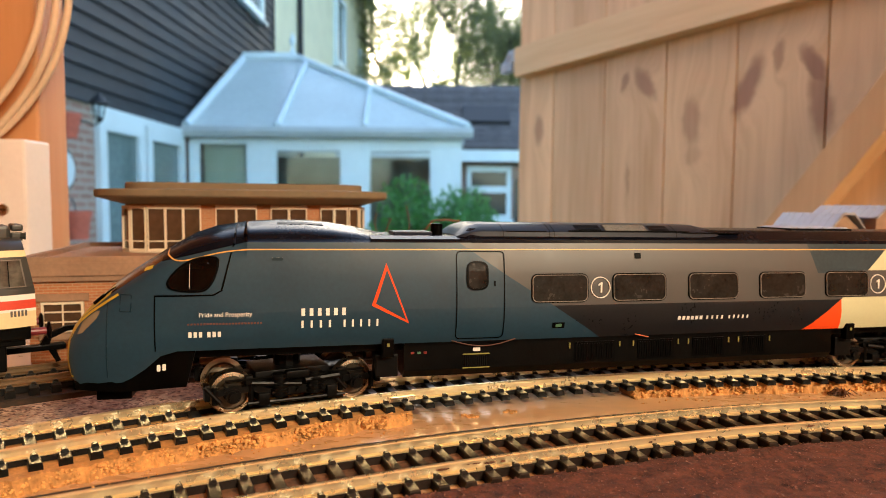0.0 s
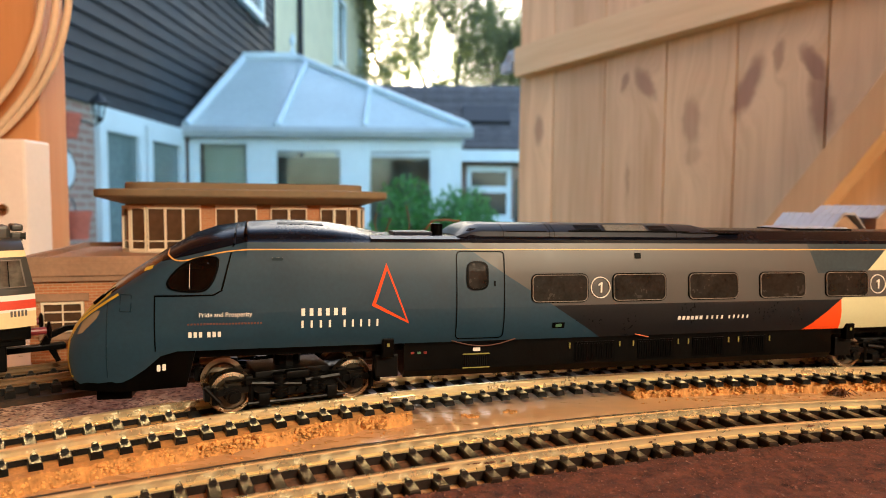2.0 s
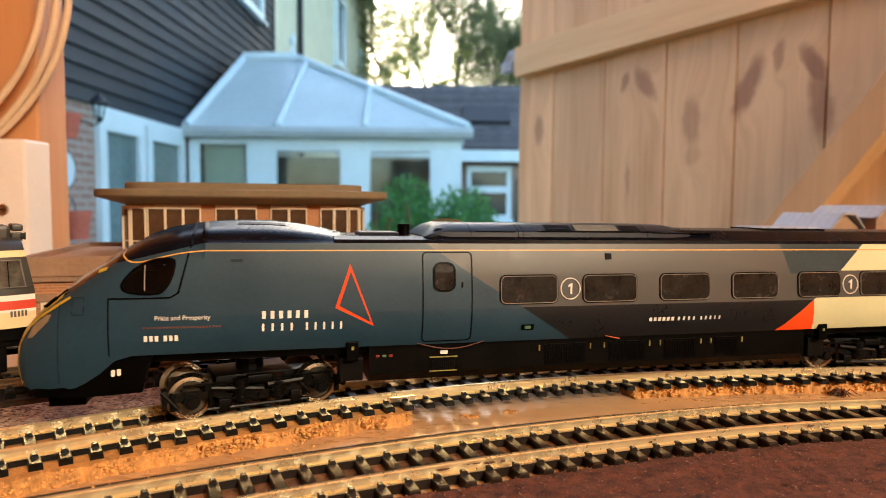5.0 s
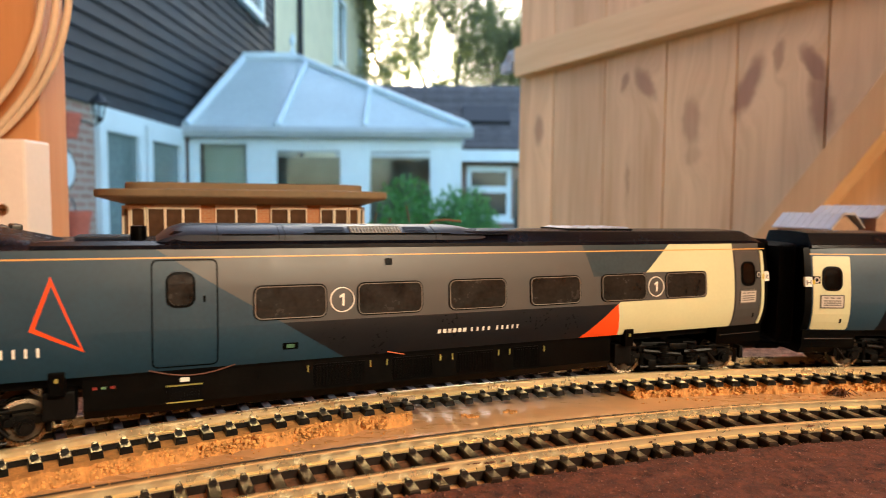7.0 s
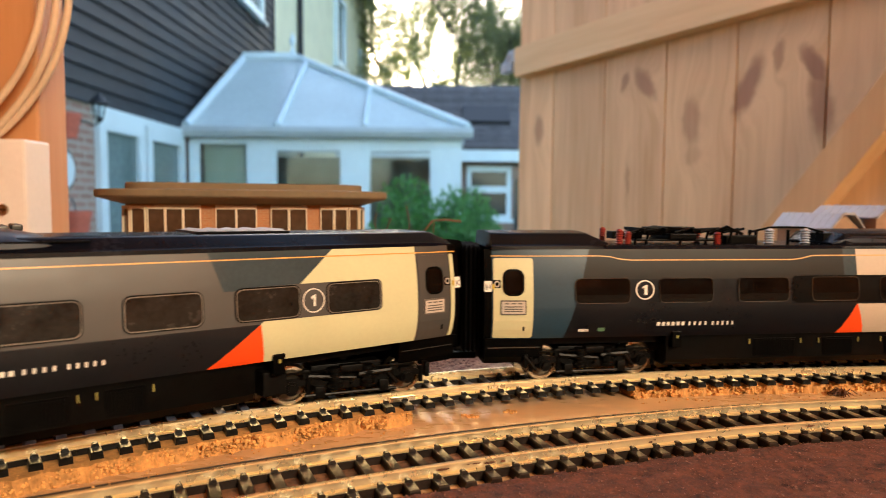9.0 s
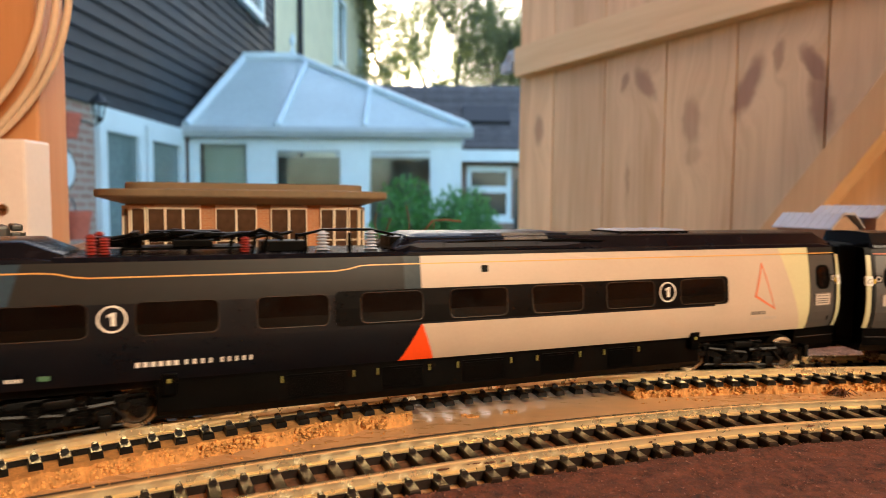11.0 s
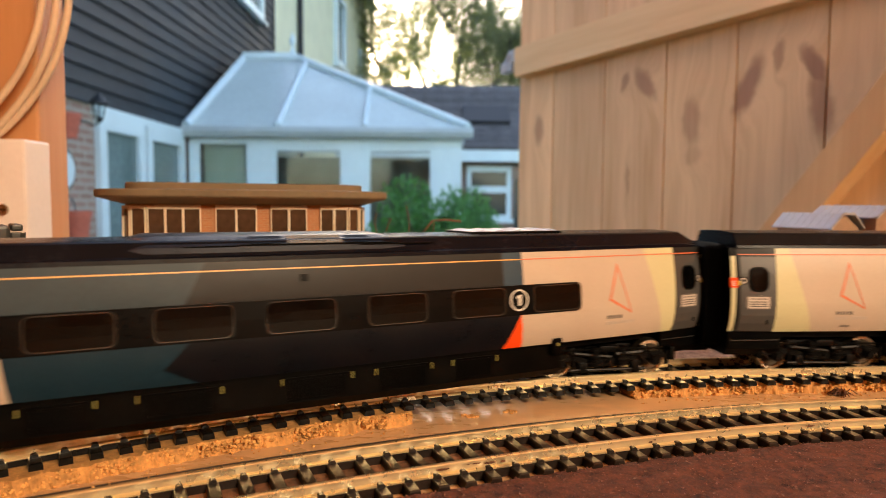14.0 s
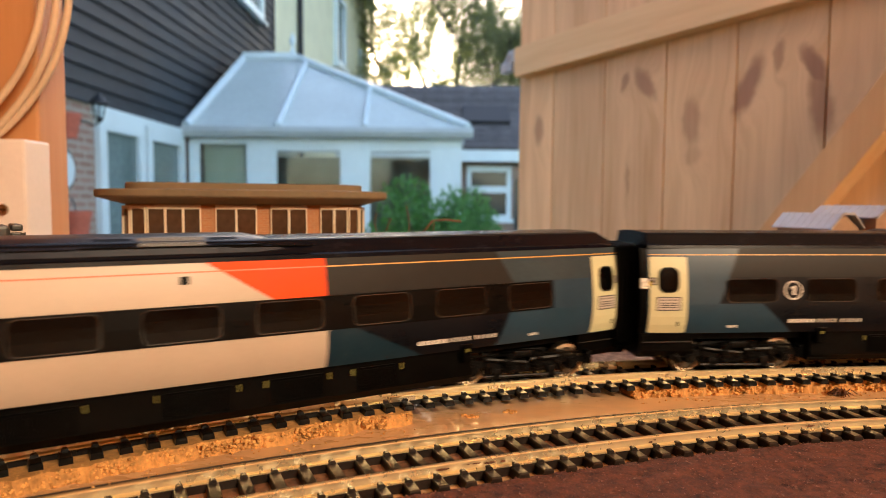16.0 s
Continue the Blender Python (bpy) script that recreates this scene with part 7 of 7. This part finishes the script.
# ---- grey-roofed model sheds ----
def model_shed(x, y, w, d, eave, ridge, rz):
    sh = empty("model_shed", "small model shed with a silver-grey ribbed roof", "model building", pose(x, y, 0, 0, 0, rz), "model sheds")
    h = w / 2
    part("wall", prism(B(), [(-h + 1, 0), (h - 1, 0), (h - 1, eave), (0, ridge - 1.2), (-h + 1, eave)], "Y", 1, d - 1, MM), M_TAN_DK, sh)
    for s in (-1, 1):
        bm = prism(B(), [(s * (h + 1.5), eave - 0.4), (s * 4, ridge), (0, ridge), (0, ridge - 0.7), (s * 4, ridge - 0.7), (s * (h + 1.5), eave - 1.1)], "Y", -1, d + 1, MM)
        rf = part("roof_sheet", bm, M_SILVER, sh)
        for i in range(8):
            yy = -0.5 + (d + 1) * i / 8
            part("rib", prism(B(), [(s * (h + 1.4), eave - 0.4), (s * 4, ridge), (s * 4, ridge + 0.35), (s * (h + 1.4), eave - 0.05)], "Y", yy, yy + 0.5, MM), M_SILVER, rf)
    part("gable_trim", prism(B(), [(-h - 1.5, eave - 1.2), (-4, ridge - 0.8), (4, ridge - 0.8), (h + 1.5, eave - 1.2), (h + 1.5, eave - 0.2), (4, ridge + 0.3), (-4, ridge + 0.3), (-h - 1.5, eave - 0.2)], "Y", -1.6, -0.8, MM), M_TRIM, sh)


M_TRIM = mat("shed_trim_grey", (0.36, 0.34, 0.33), 0.5, var=0.1)
model_shed(0.2270, 0.368, 22, 40, 55.5, 63.6, 18)
model_shed(0.2520, 0.368, 24, 40, 62.0, 68.2, 22)


# ---- dry twigs behind the signal box ----
def twigs():
    random.seed(11)
    for i in range(4):
        x, y = random.uniform(-0.04, -0.005), random.uniform(0.355, 0.40)
        z, dx = 0.0, random.uniform(-0.5, 0.5)
        pts = []
        for k in range(9):
            pts.append((x, y, z))
            z += random.uniform(0.006, 0.0095)
            x += 0.004 * dx + random.uniform(-0.002, 0.002)
            dx += random.uniform(-0.35, 0.35)
        tw = part("twig", tube(B(), pts, 0.0003, 6), M_TWIG)
        tagged(tw, "thin dry brown twig standing behind the track", "twig", "dry twigs")
    tw = part("twig", tube(B(), [(-0.012, 0.36, 0.0), (-0.012, 0.36, 0.05), (-0.006, 0.36, 0.058), (0.002, 0.36, 0.0585), (0.01, 0.36, 0.0575)], 0.0006, 6), M_TWIG)
    tagged(tw, "thin dry brown twig standing behind the track", "twig", "dry twigs")


M_TWIG = mat("dry_twig", (0.14, 0.075, 0.038), 0.7, var=0.2, scale=200, fine=900)
twigs()


# ---- house with dark boarding ----
HX = -3.33


def house():
    h = empty("house", "house wall with dark horizontal boarding above brick", "house")
    part("wall", box(B(), HX - 0.3, HX - 0.03, 3.0, 13.0, GROUND, 5.2), M_HBRICK, h)
    bm = prism(B(), [(0.0, 0.0), (0.042, 0.0), (0.012, 0.175), (0.0, 0.175)], "Y", 2.6, 13.0)
    me = mesh_of(bm, "siding_board", M_SIDING)
    for i in range(26):
        ob = share("siding_board", me, h, pose(HX - 0.03, 0, 0.985 + 0.165 * i))
    part("corner_board", box(B(), HX - 0.31, HX + 0.015, 13.0, 13.03, GROUND, 5.2), M_SIDING, h)
    part("fascia", box(B(), HX - 0.05, HX + 0.03, 6.3, 8.5, 0.90, 0.985), M_UPVC, h)
    # tall glazed side door set
    for y0, y1, zt in ((6.34, 7.30, 0.90), (7.36, 8.42, 0.90)):
        d = part("glazed_door", ring(B(), [(y0, GROUND), (y1, GROUND), (y1, zt), (y0, zt)], [(y0 + 0.13, GROUND + 0.2), (y1 - 0.13, GROUND + 0.2), (y1 - 0.13, zt - 0.14), (y0 + 0.13, zt - 0.14)], "X", HX - 0.05, HX + 0.03), M_UPVC, h)
        part("pane", box(B(), HX - 0.028, HX - 0.012, y0 + 0.12, y1 - 0.12, GROUND + 0.19, zt - 0.13), M_PANE, d)
    # upper window
    y0, y1, z0, z1 = 7.6, 12.1, 3.32, 4.6
    w = part("upper_window", ring(B(), [(y0, z0), (y1, z0), (y1, z1), (y0, z1)], [(y0 + 0.12, z0 + 0.12), (y1 - 0.12, z0 + 0.12), (y1 - 0.12, z1 - 0.12), (y0 + 0.12, z1 - 0.12)], "X", HX - 0.04, HX + 0.07), M_UPVC, h)
    part("sill", box(B(), HX, HX + 0.12, y0 - 0.05, y1 + 0.05, z0 - 0.05, z0), M_UPVC, w)
    for k in range(3):
        a = y0 + 0.12 + (y1 - y0 - 0.24) * k / 3
        part("pane", box(B(), HX - 0.01, HX + 0.01, a + 0.02, a + (y1 - y0 - 0.24) / 3 - 0.02, z0 + 0.11, z1 - 0.11), M_PANE, w)
        part("mullion", box(B(), HX - 0.02, HX + 0.06, a - 0.03, a + 0.03, z0 + 0.1, z1 - 0.1), M_UPVC, w)


house()


def lantern():
    ln = empty("wall_lantern", "black iron wall lantern on the house", "wall lamp", pose(-3.10, 5.95, 0.815) @ Matrix.Diagonal((0.66, 0.66, 0.66, 1)))
    part("cage", lathe(B(), [(0.05, 0.0), (0.10, 0.19), (0.095, 0.20)], axis="Z", n=6), M_CLEAR, ln, "clear lantern glass")
    bm = B()
    for k in range(6):
        a = k * 1.0472
        cyl(bm, (0.05 * math.cos(a), 0.05 * math.sin(a), 0), (0.10 * math.cos(a), 0.10 * math.sin(a), 0.2), 0.008, n=6)
    part("bars", bm, M_IRON, ln)
    part("cap", lathe(B(), [(0.125, 0.195), (0.12, 0.21), (0.05, 0.29), (0.02, 0.33), (0.006, 0.36)], axis="Z", n=12), M_IRON, ln)
    part("foot", lathe(B(), [(0.01, -0.07), (0.035, -0.04), (0.06, 0.0)], axis="Z", n=12), M_IRON, ln)
    part("bracket", tube(B(), [(0, 0, -0.05), (-0.08, 0.0, -0.10), (-0.16, 0, -0.06), (-0.34, 0, -0.02)], 0.014, 8), M_IRON, ln)
    pt = empty("hanging_pot", "red terracotta pot hanging on the brick wall", "plant pot", pose(-3.19, 5.72, -0.27))
    part("pot", lathe(B(), [(0.075, 0.0), (0.10, 0.20), (0.115, 0.20), (0.115, 0.25), (0.10, 0.25), (0.09, 0.20)], axis="Z", n=20), M_TERRA, pt, smooth=40)
    part("hook", tube(B(), [(0.0, 0.0, 0.2), (-0.05, 0, 0.36), (-0.14, 0, 0.40)], 0.006, 6), M_IRON, pt)
    cl = empty("wall_dial", "round dial hanging on the brick wall", "wall clock", pose(-3.335, 5.72, 0.34))
    part("rim", lathe(B(), [(0.19, 0.0), (0.19, 0.03), (0.165, 0.035)], axis="X", n=28), M_IRON, cl)
    part("face", lathe(B(), [(0.16, 0.0), (0.16, 0.04)], axis="X", n=28), M_UPVC, cl)
    p2 = empty("hanging_pot", "orange terracotta pot on the brick wall", "plant pot", pose(-3.19, 5.62, 0.60))
    part("pot", lathe(B(), [(0.06, 0.0), (0.09, 0.17), (0.10, 0.17), (0.10, 0.21), (0.08, 0.21)], axis="Z", n=20), M_TERRA, p2, smooth=40)


lantern()


def conservatory():
    c = empty("conservatory", "white conservatory with a hipped polycarbonate roof", "conservatory")
    x0, x1, yf, yb = HX + 0.05, 0.23, 8.5, 12.4
    ez = 0.93
    # front frame: posts, head, panes
    part("head", box(B(), x0, x1, yf, yf + 0.10, 0.83, ez), M_UPVC, c)
    for a, b in ((x0, x0 + 0.09), (-2.52, -2.19), (-1.31, -0.98), (-0.15, x1)):
        part("post", box(B(), a, b, yf - 0.02, yf + 0.09, GROUND, 0.84), M_UPVC, c)
    for a, b, zt in ((x0 + 0.09, -2.52, 0.82), (-2.19, -1.31, 0.74), (-0.98, -0.15, 0.74)):
        d = part("glazed_panel", ring(B(), [(a, GROUND), (b, GROUND), (b, 0.84), (a, 0.84)], [(a + 0.03, GROUND + 0.3), (b - 0.03, GROUND + 0.3), (b - 0.03, zt), (a + 0.03, zt)], "Y", yf + 0.005, yf + 0.07), M_UPVC, c)
        part("pane", box(B(), a + 0.02, b - 0.02, yf + 0.03, yf + 0.045, GROUND + 0.29, zt + 0.01), M_CLEAR, d).visible_shadow = False
    part("blind", box(B(), x0 + 0.1, -2.45, yf + 0.25, yf + 0.27, GROUND + 0.2, 0.85), M_BLIND, c, "pale drawn blind")
    # side, back and inner wall
    part("side_wall", box(B(), x1 - 0.1, x1, yf + 0.10, yb, GROUND, ez), M_UPVC, c)
    part("rear_wall", box(B(), x0, x1, yb, yb + 0.1, GROUND, ez), M_INNER, c)
    # gutter
    part("gutter", prism(B(), [(yf - 0.16, 0.90), (yf - 0.05, 0.90), (yf - 0.05, 1.02), (yf - 0.16, 1.03), (yf - 0.19, 0.97)], "X", x0 - 0.05, x1 + 0.14), M_GUTTER, c)
    # roof
    A, Bq, Cq, Dq = Vector((x0, yf - 0.08, 1.01)), Vector((x1 + 0.08, yf - 0.08, 1.01)), Vector((-2.26, 10.3, 2.26)), Vector((-3.10, 10.3, 2.26))
    E_, F_ = Vector((x1 + 0.08, 12.4, 1.01)), Vector((x0, 12.4, 1.01))
    for quad in ((A, Bq, Cq, Dq), (Bq, E_, Cq), (E_, F_, Dq, Cq), (F_, A, Dq)):
        bm = B()
        lo = [bm.verts.new(v) for v in quad]
        hi = [bm.verts.new(v + Vector((0, 0, 0.025))) for v in quad]
        bm.faces.new(hi)
        bm.faces.new(lo[::-1])
        for i in range(len(lo)):
            j = (i + 1) % len(lo)
            bm.faces.new((lo[i], lo[j], hi[j], hi[i]))
        part("roof_sheet", bm, M_POLY, c, "milky polycarbonate roof sheet")
    up = Vector((0, -0.02, 0.04))
    for p, q, r in ((A, Dq, 0.05), (Bq, Cq, 0.055), (Dq, Cq, 0.06), (Vector((-2.12, yf - 0.08, 1.01)), Cq.lerp(Bq, 0.06), 0.045), (Vector((-1.01, yf - 0.08, 1.01)), Cq.lerp(Bq, 0.471), 0.035), (E_, Cq, 0.05)):
        part("roof_bar", cyl(B(), p + up, q + up, r, n=8), M_UPVC, c)
    part("finial", lathe(B(), [(0.05, 2.27), (0.05, 2.37), (0.02, 2.47), (0.05, 2.55), (0.01, 2.69)], (-2.35, 10.3, 0), "Z", 12), M_UPVC, c)
    part("crest", box(B(), -3.12, -2.3, 10.26, 10.34, 2.27, 2.38), M_UPVC, c)


M_INNER = mat("inner_wall_green_grey", (0.26, 0.31, 0.26), 0.8, var=0.2, scale=2, fine=20)
M_GUTTER = mat("grey_gutter", (0.42, 0.47, 0.48), 0.4, var=0.08, scale=3, fine=30)
conservatory()


def cream_house():
    m = Matrix.Translation((-3.86, 15.0, 0)) @ Matrix.Rotation(math.atan2(10, 0.95), 4, "Z")
    h = empty("neighbour_house", "cream rendered two-storey house beyond the conservatory", "house", m)
    part("wall", box(B(), 0, 10.0, 0.0, 6.0, GROUND, 7.5), M_RENDER, h)
    part("roof", prism(B(), [(-0.4, 7.4), (6.4, 7.4), (3.0, 9.6)], "X", -0.3, 10.3), M_TILE, h)
    part("drainpipe", cyl(B(), (1.75, -0.08, GROUND), (1.75, -0.08, 7.4), 0.07, n=10), M_IRON, h)
    for a, b, z0, z1 in ((5.2, 6.4, 4.3, 6.4), (8.6, 9.4, 4.5, 5.5), (4.6, 6.2, -0.6, 1.2)):
        w = part("window", ring(B(), [(a, z0), (b, z0), (b, z1), (a, z1)], [(a + 0.15, z0 + 0.15), (b - 0.15, z0 + 0.15), (b - 0.15, z1 - 0.15), (a + 0.15, z1 - 0.15)], "Y", -0.12, 0.02), M_UPVC, h)
        part("pane", box(B(), a + 0.1, b - 0.1, -0.03, 0.03, z0 + 0.1, z1 - 0.1), M_PANE, w)
        part("sill", box(B(), a - 0.1, b + 0.1, -0.2, 0.02, z0 - 0.1, z0), M_UPVC, w)


cream_house()


def tiled_house():
    h = empty("bungalow", "low brick bungalow with a dark tiled roof", "house")
    part("wall", box(B(), -2.0, 6.0, 13.8, 19.0, GROUND, 1.25), M_HBRICK, h)
    slope = math.degrees(math.atan2(1.66, 2.5))
    bm = prism(B(), [(13.4, 1.18), (16.0, 2.84), (18.6, 1.18), (18.6, 1.10), (16.0, 2.76), (13.4, 1.10)], "X", -2.2, 6.2)
    roof = part("roof", bm, M_TILE, h)
    ln = math.hypot(2.6, 1.66)
    for k in range(13):
        f = k / 13
        y, z = 13.36 + 2.6 * f, 1.20 + 1.66 * f
        bm = B()
        n = 42
        pts = []
        for i in range(n + 1):
            x = -2.2 + 8.4 * i / n
            pts.append((x, 0.028 * abs(math.sin(i * math.pi / 2))))
        rows = [[(x, y, z + 0.02 + d), (x, y + 0.24, z + 0.17 + d * 0.5), (x, y, z - 0.02)] for x, d in pts]
        loft(bm, rows)
        part("tile_course", bm, M_TILE, roof)
    part("fascia", box(B(), -2.2, 6.2, 13.36, 13.42, 0.93, 1.16), M_UPVC, h)
    sk = part("skylight", prism(B(), [(14.20, 1.78), (14.85, 2.20), (14.82, 2.27), (14.17, 1.85)], "X", 0.42, 1.42), M_IRON, h)
    part("pane", prism(B(), [(14.23, 1.85), (14.80, 2.215), (14.79, 2.24), (14.22, 1.875)], "X", 0.48, 1.36), M_PANE, sk)
    for a, b in ((0.48, 1.42), (2.4, 3.8)):
        part("mid_rail", box(B(), a + 0.05, b - 0.05, 13.70, 13.80, 0.30, 0.44), M_UPVC, h)
        w = part("window", ring(B(), [(a, -0.25), (b, -0.25), (b, 0.86), (a, 0.86)], [(a + 0.1, -0.15), (b - 0.1, -0.15), (b - 0.1, 0.74), (a + 0.1, 0.74)], "Y", 13.72, 13.82), M_UPVC, h)
        part("pane", box(B(), a + 0.08, b - 0.08, 13.77, 13.79, -0.17, 0.76), M_PANE_DK, w)
        part("sill", box(B(), a - 0.05, b + 0.05, 13.66, 13.8, -0.32, -0.25), M_UPVC, w)
    part("door", box(B(), 1.50, 2.2, 13.74, 13.82, GROUND, 0.6), M_PANE_DK, h)


tiled_house()


# ---- trees and shrub ----
def leaves(name, parent, material, blobs, count, size, droop=0.0, label=""):
    """Many small leaf blades scattered through clumps."""
    verts, faces = [], []
    tot = sum(b[3] ** 2 for b in blobs)
    for cx, cy, cz, r, sq in blobs:
        for i in range(int(count * r * r / tot)):
            v = Vector((random.gauss(0, 1), random.gauss(0, 1), random.gauss(0, 1))).normalized() * r * random.random() ** 0.45
            p = Vector((cx + v.x, cy + v.y, cz + v.z * sq - droop * random.random()))
            a = Vector((random.gauss(0, 1), random.gauss(0, 1), random.gauss(0, 1) - droop * 1.4)).normalized() * size * random.uniform(0.6, 1.3)
            b = a.orthogonal().normalized() * size * random.uniform(0.25, 0.5)
            o = len(verts)
            verts += [p - a, p + b, p + a, p - b]
            faces.append((o, o + 1, o + 2, o + 3))
    me = bpy.data.meshes.new(name)
    me.from_pydata([tuple(v) for v in verts], [], faces)
    me.materials.append(material)
    ob = new(name, me)
    ob.parent = parent
    return ob


def tree(x, y, height, spread, seed, droop, count):
    random.seed(seed)
    t = empty("tree", "tall tree with thin hanging foliage against the sky", "tree", pose(x, y, GROUND), "garden trees")
    bm = B()
    pts = [(random.gauss(0, 0.06) * k, random.gauss(0, 0.06) * k, height * k / 8) for k in range(9)]
    rows = []
    for k, p in enumerate(pts):
        r = 0.10 * (1 - 0.1 * k) + 0.015
        rows.append([(p[0] + r * math.cos(a), p[1] + r * math.sin(a), p[2]) for a in [6.2832 * i / 10 for i in range(10)]])
    loft(bm, rows)
    blobs = []
    for k in range(40):
        h = height * random.uniform(0.2, 0.98)
        a = random.uniform(0, 6.28)
        ln = spread * random.uniform(0.35, 1.0) * (1.15 - 0.6 * h / height)
        base = pts[min(8, int(h / height * 8))]
        tip = (base[0] + ln * math.cos(a), base[1] + ln * math.sin(a), h + 0.35 * ln)
        midp = (base[0] + 0.5 * ln * math.cos(a), base[1] + 0.5 * ln * math.sin(a), h - 0.1 + 0.28 * ln)
        tube(bm, [(base[0], base[1], h - 0.4), midp, tip], 0.02, 5)
        for q in range(13):
            f = random.uniform(0.25, 1.2)
            blobs.append((base[0] + f * ln * math.cos(a) + random.gauss(0, 0.2), base[1] + f * ln * math.sin(a) + random.gauss(0, 0.2), h + 0.2 * ln - droop * random.uniform(0.1, 1.2), random.uniform(0.10, 0.30), 3.6))
    part("trunk", bm, M_BARK, t)
    leaves("crown", t, M_LEAF, blobs, int(count * 1.5), 0.066, droop * 0.4)


tree(-2.6, 24.0, 9.5, 2.6, 21, 0.9, 16000)
tree(0.3, 22.5, 10.5, 3.0, 22, 0.6, 20000)
tree(2.4, 25.0, 9.0, 2.8, 23, 0.7, 25000)
tree(-0.9, 30.0, 11.0, 3.2, 24, 0.9, 17000)
tree(4.6, 23.0, 9.0, 3.0, 25, 0.6, 20000)


def shrub():
    random.seed(31)
    s = empty("shrub", "dense green garden shrub in front of the conservatory", "shrub", pose(0.0, 4.7, GROUND))
    bm = B()
    blobs = []
    for k in range(26):
        a, ln = random.uniform(0, 6.28), random.uniform(0.1, 0.5)
        tip = (ln * math.cos(a), ln * math.sin(a) * 0.7, random.uniform(0.5, 1.24))
        tube(bm, [(0.03 * math.cos(a), 0.03 * math.sin(a), 0), (tip[0] * 0.5, tip[1] * 0.5, tip[2] * 0.55), tip], 0.008, 5)
        blobs.append((*tip, random.uniform(0.10, 0.2), 1.0))
    for k in range(14):
        blobs.append((random.uniform(-0.5, 0.42), random.uniform(-0.2, 0.3), random.uniform(0.3, 1.08), 0.22, 1.0))
    part("stems", bm, M_BARK, s)
    leaves("foliage", s, M_SHRUB, blobs, 14000, 0.028)


shrub()


# ---- what moves ----
def motions():
    still = [0.0, 4.2]
    times = still + [round(4.4 + 0.2 * i, 2) for i in range(58)] + [16.0]
    for car, behind, lift, tip in CARS:
        walk(car, [(t, car_poses(along(t) + behind, lift, tip)[0]) for t in times])
        for c, bogie, end in BOGIES:
            if c == car:
                walk(bogie, [(t, car_poses(along(t) + behind, lift, tip)[1][end]) for t in times])
    # wheels roll as far as the train runs
    roll = still + [4.2 + i / 30 for i in range(1, 355)]
    poses = [(t, pose(0, 0, 5.75 * MM, 0, 0, 0) @ Matrix.Rotation((along(t) - along(0)) / 5.75, 4, "Y")) for t in roll]
    for car, wheel, x in WHEELS:
        walk(wheel, [(t, Matrix.Translation((x * MM, 0, 0)) @ m) for t, m in poses])


motions()
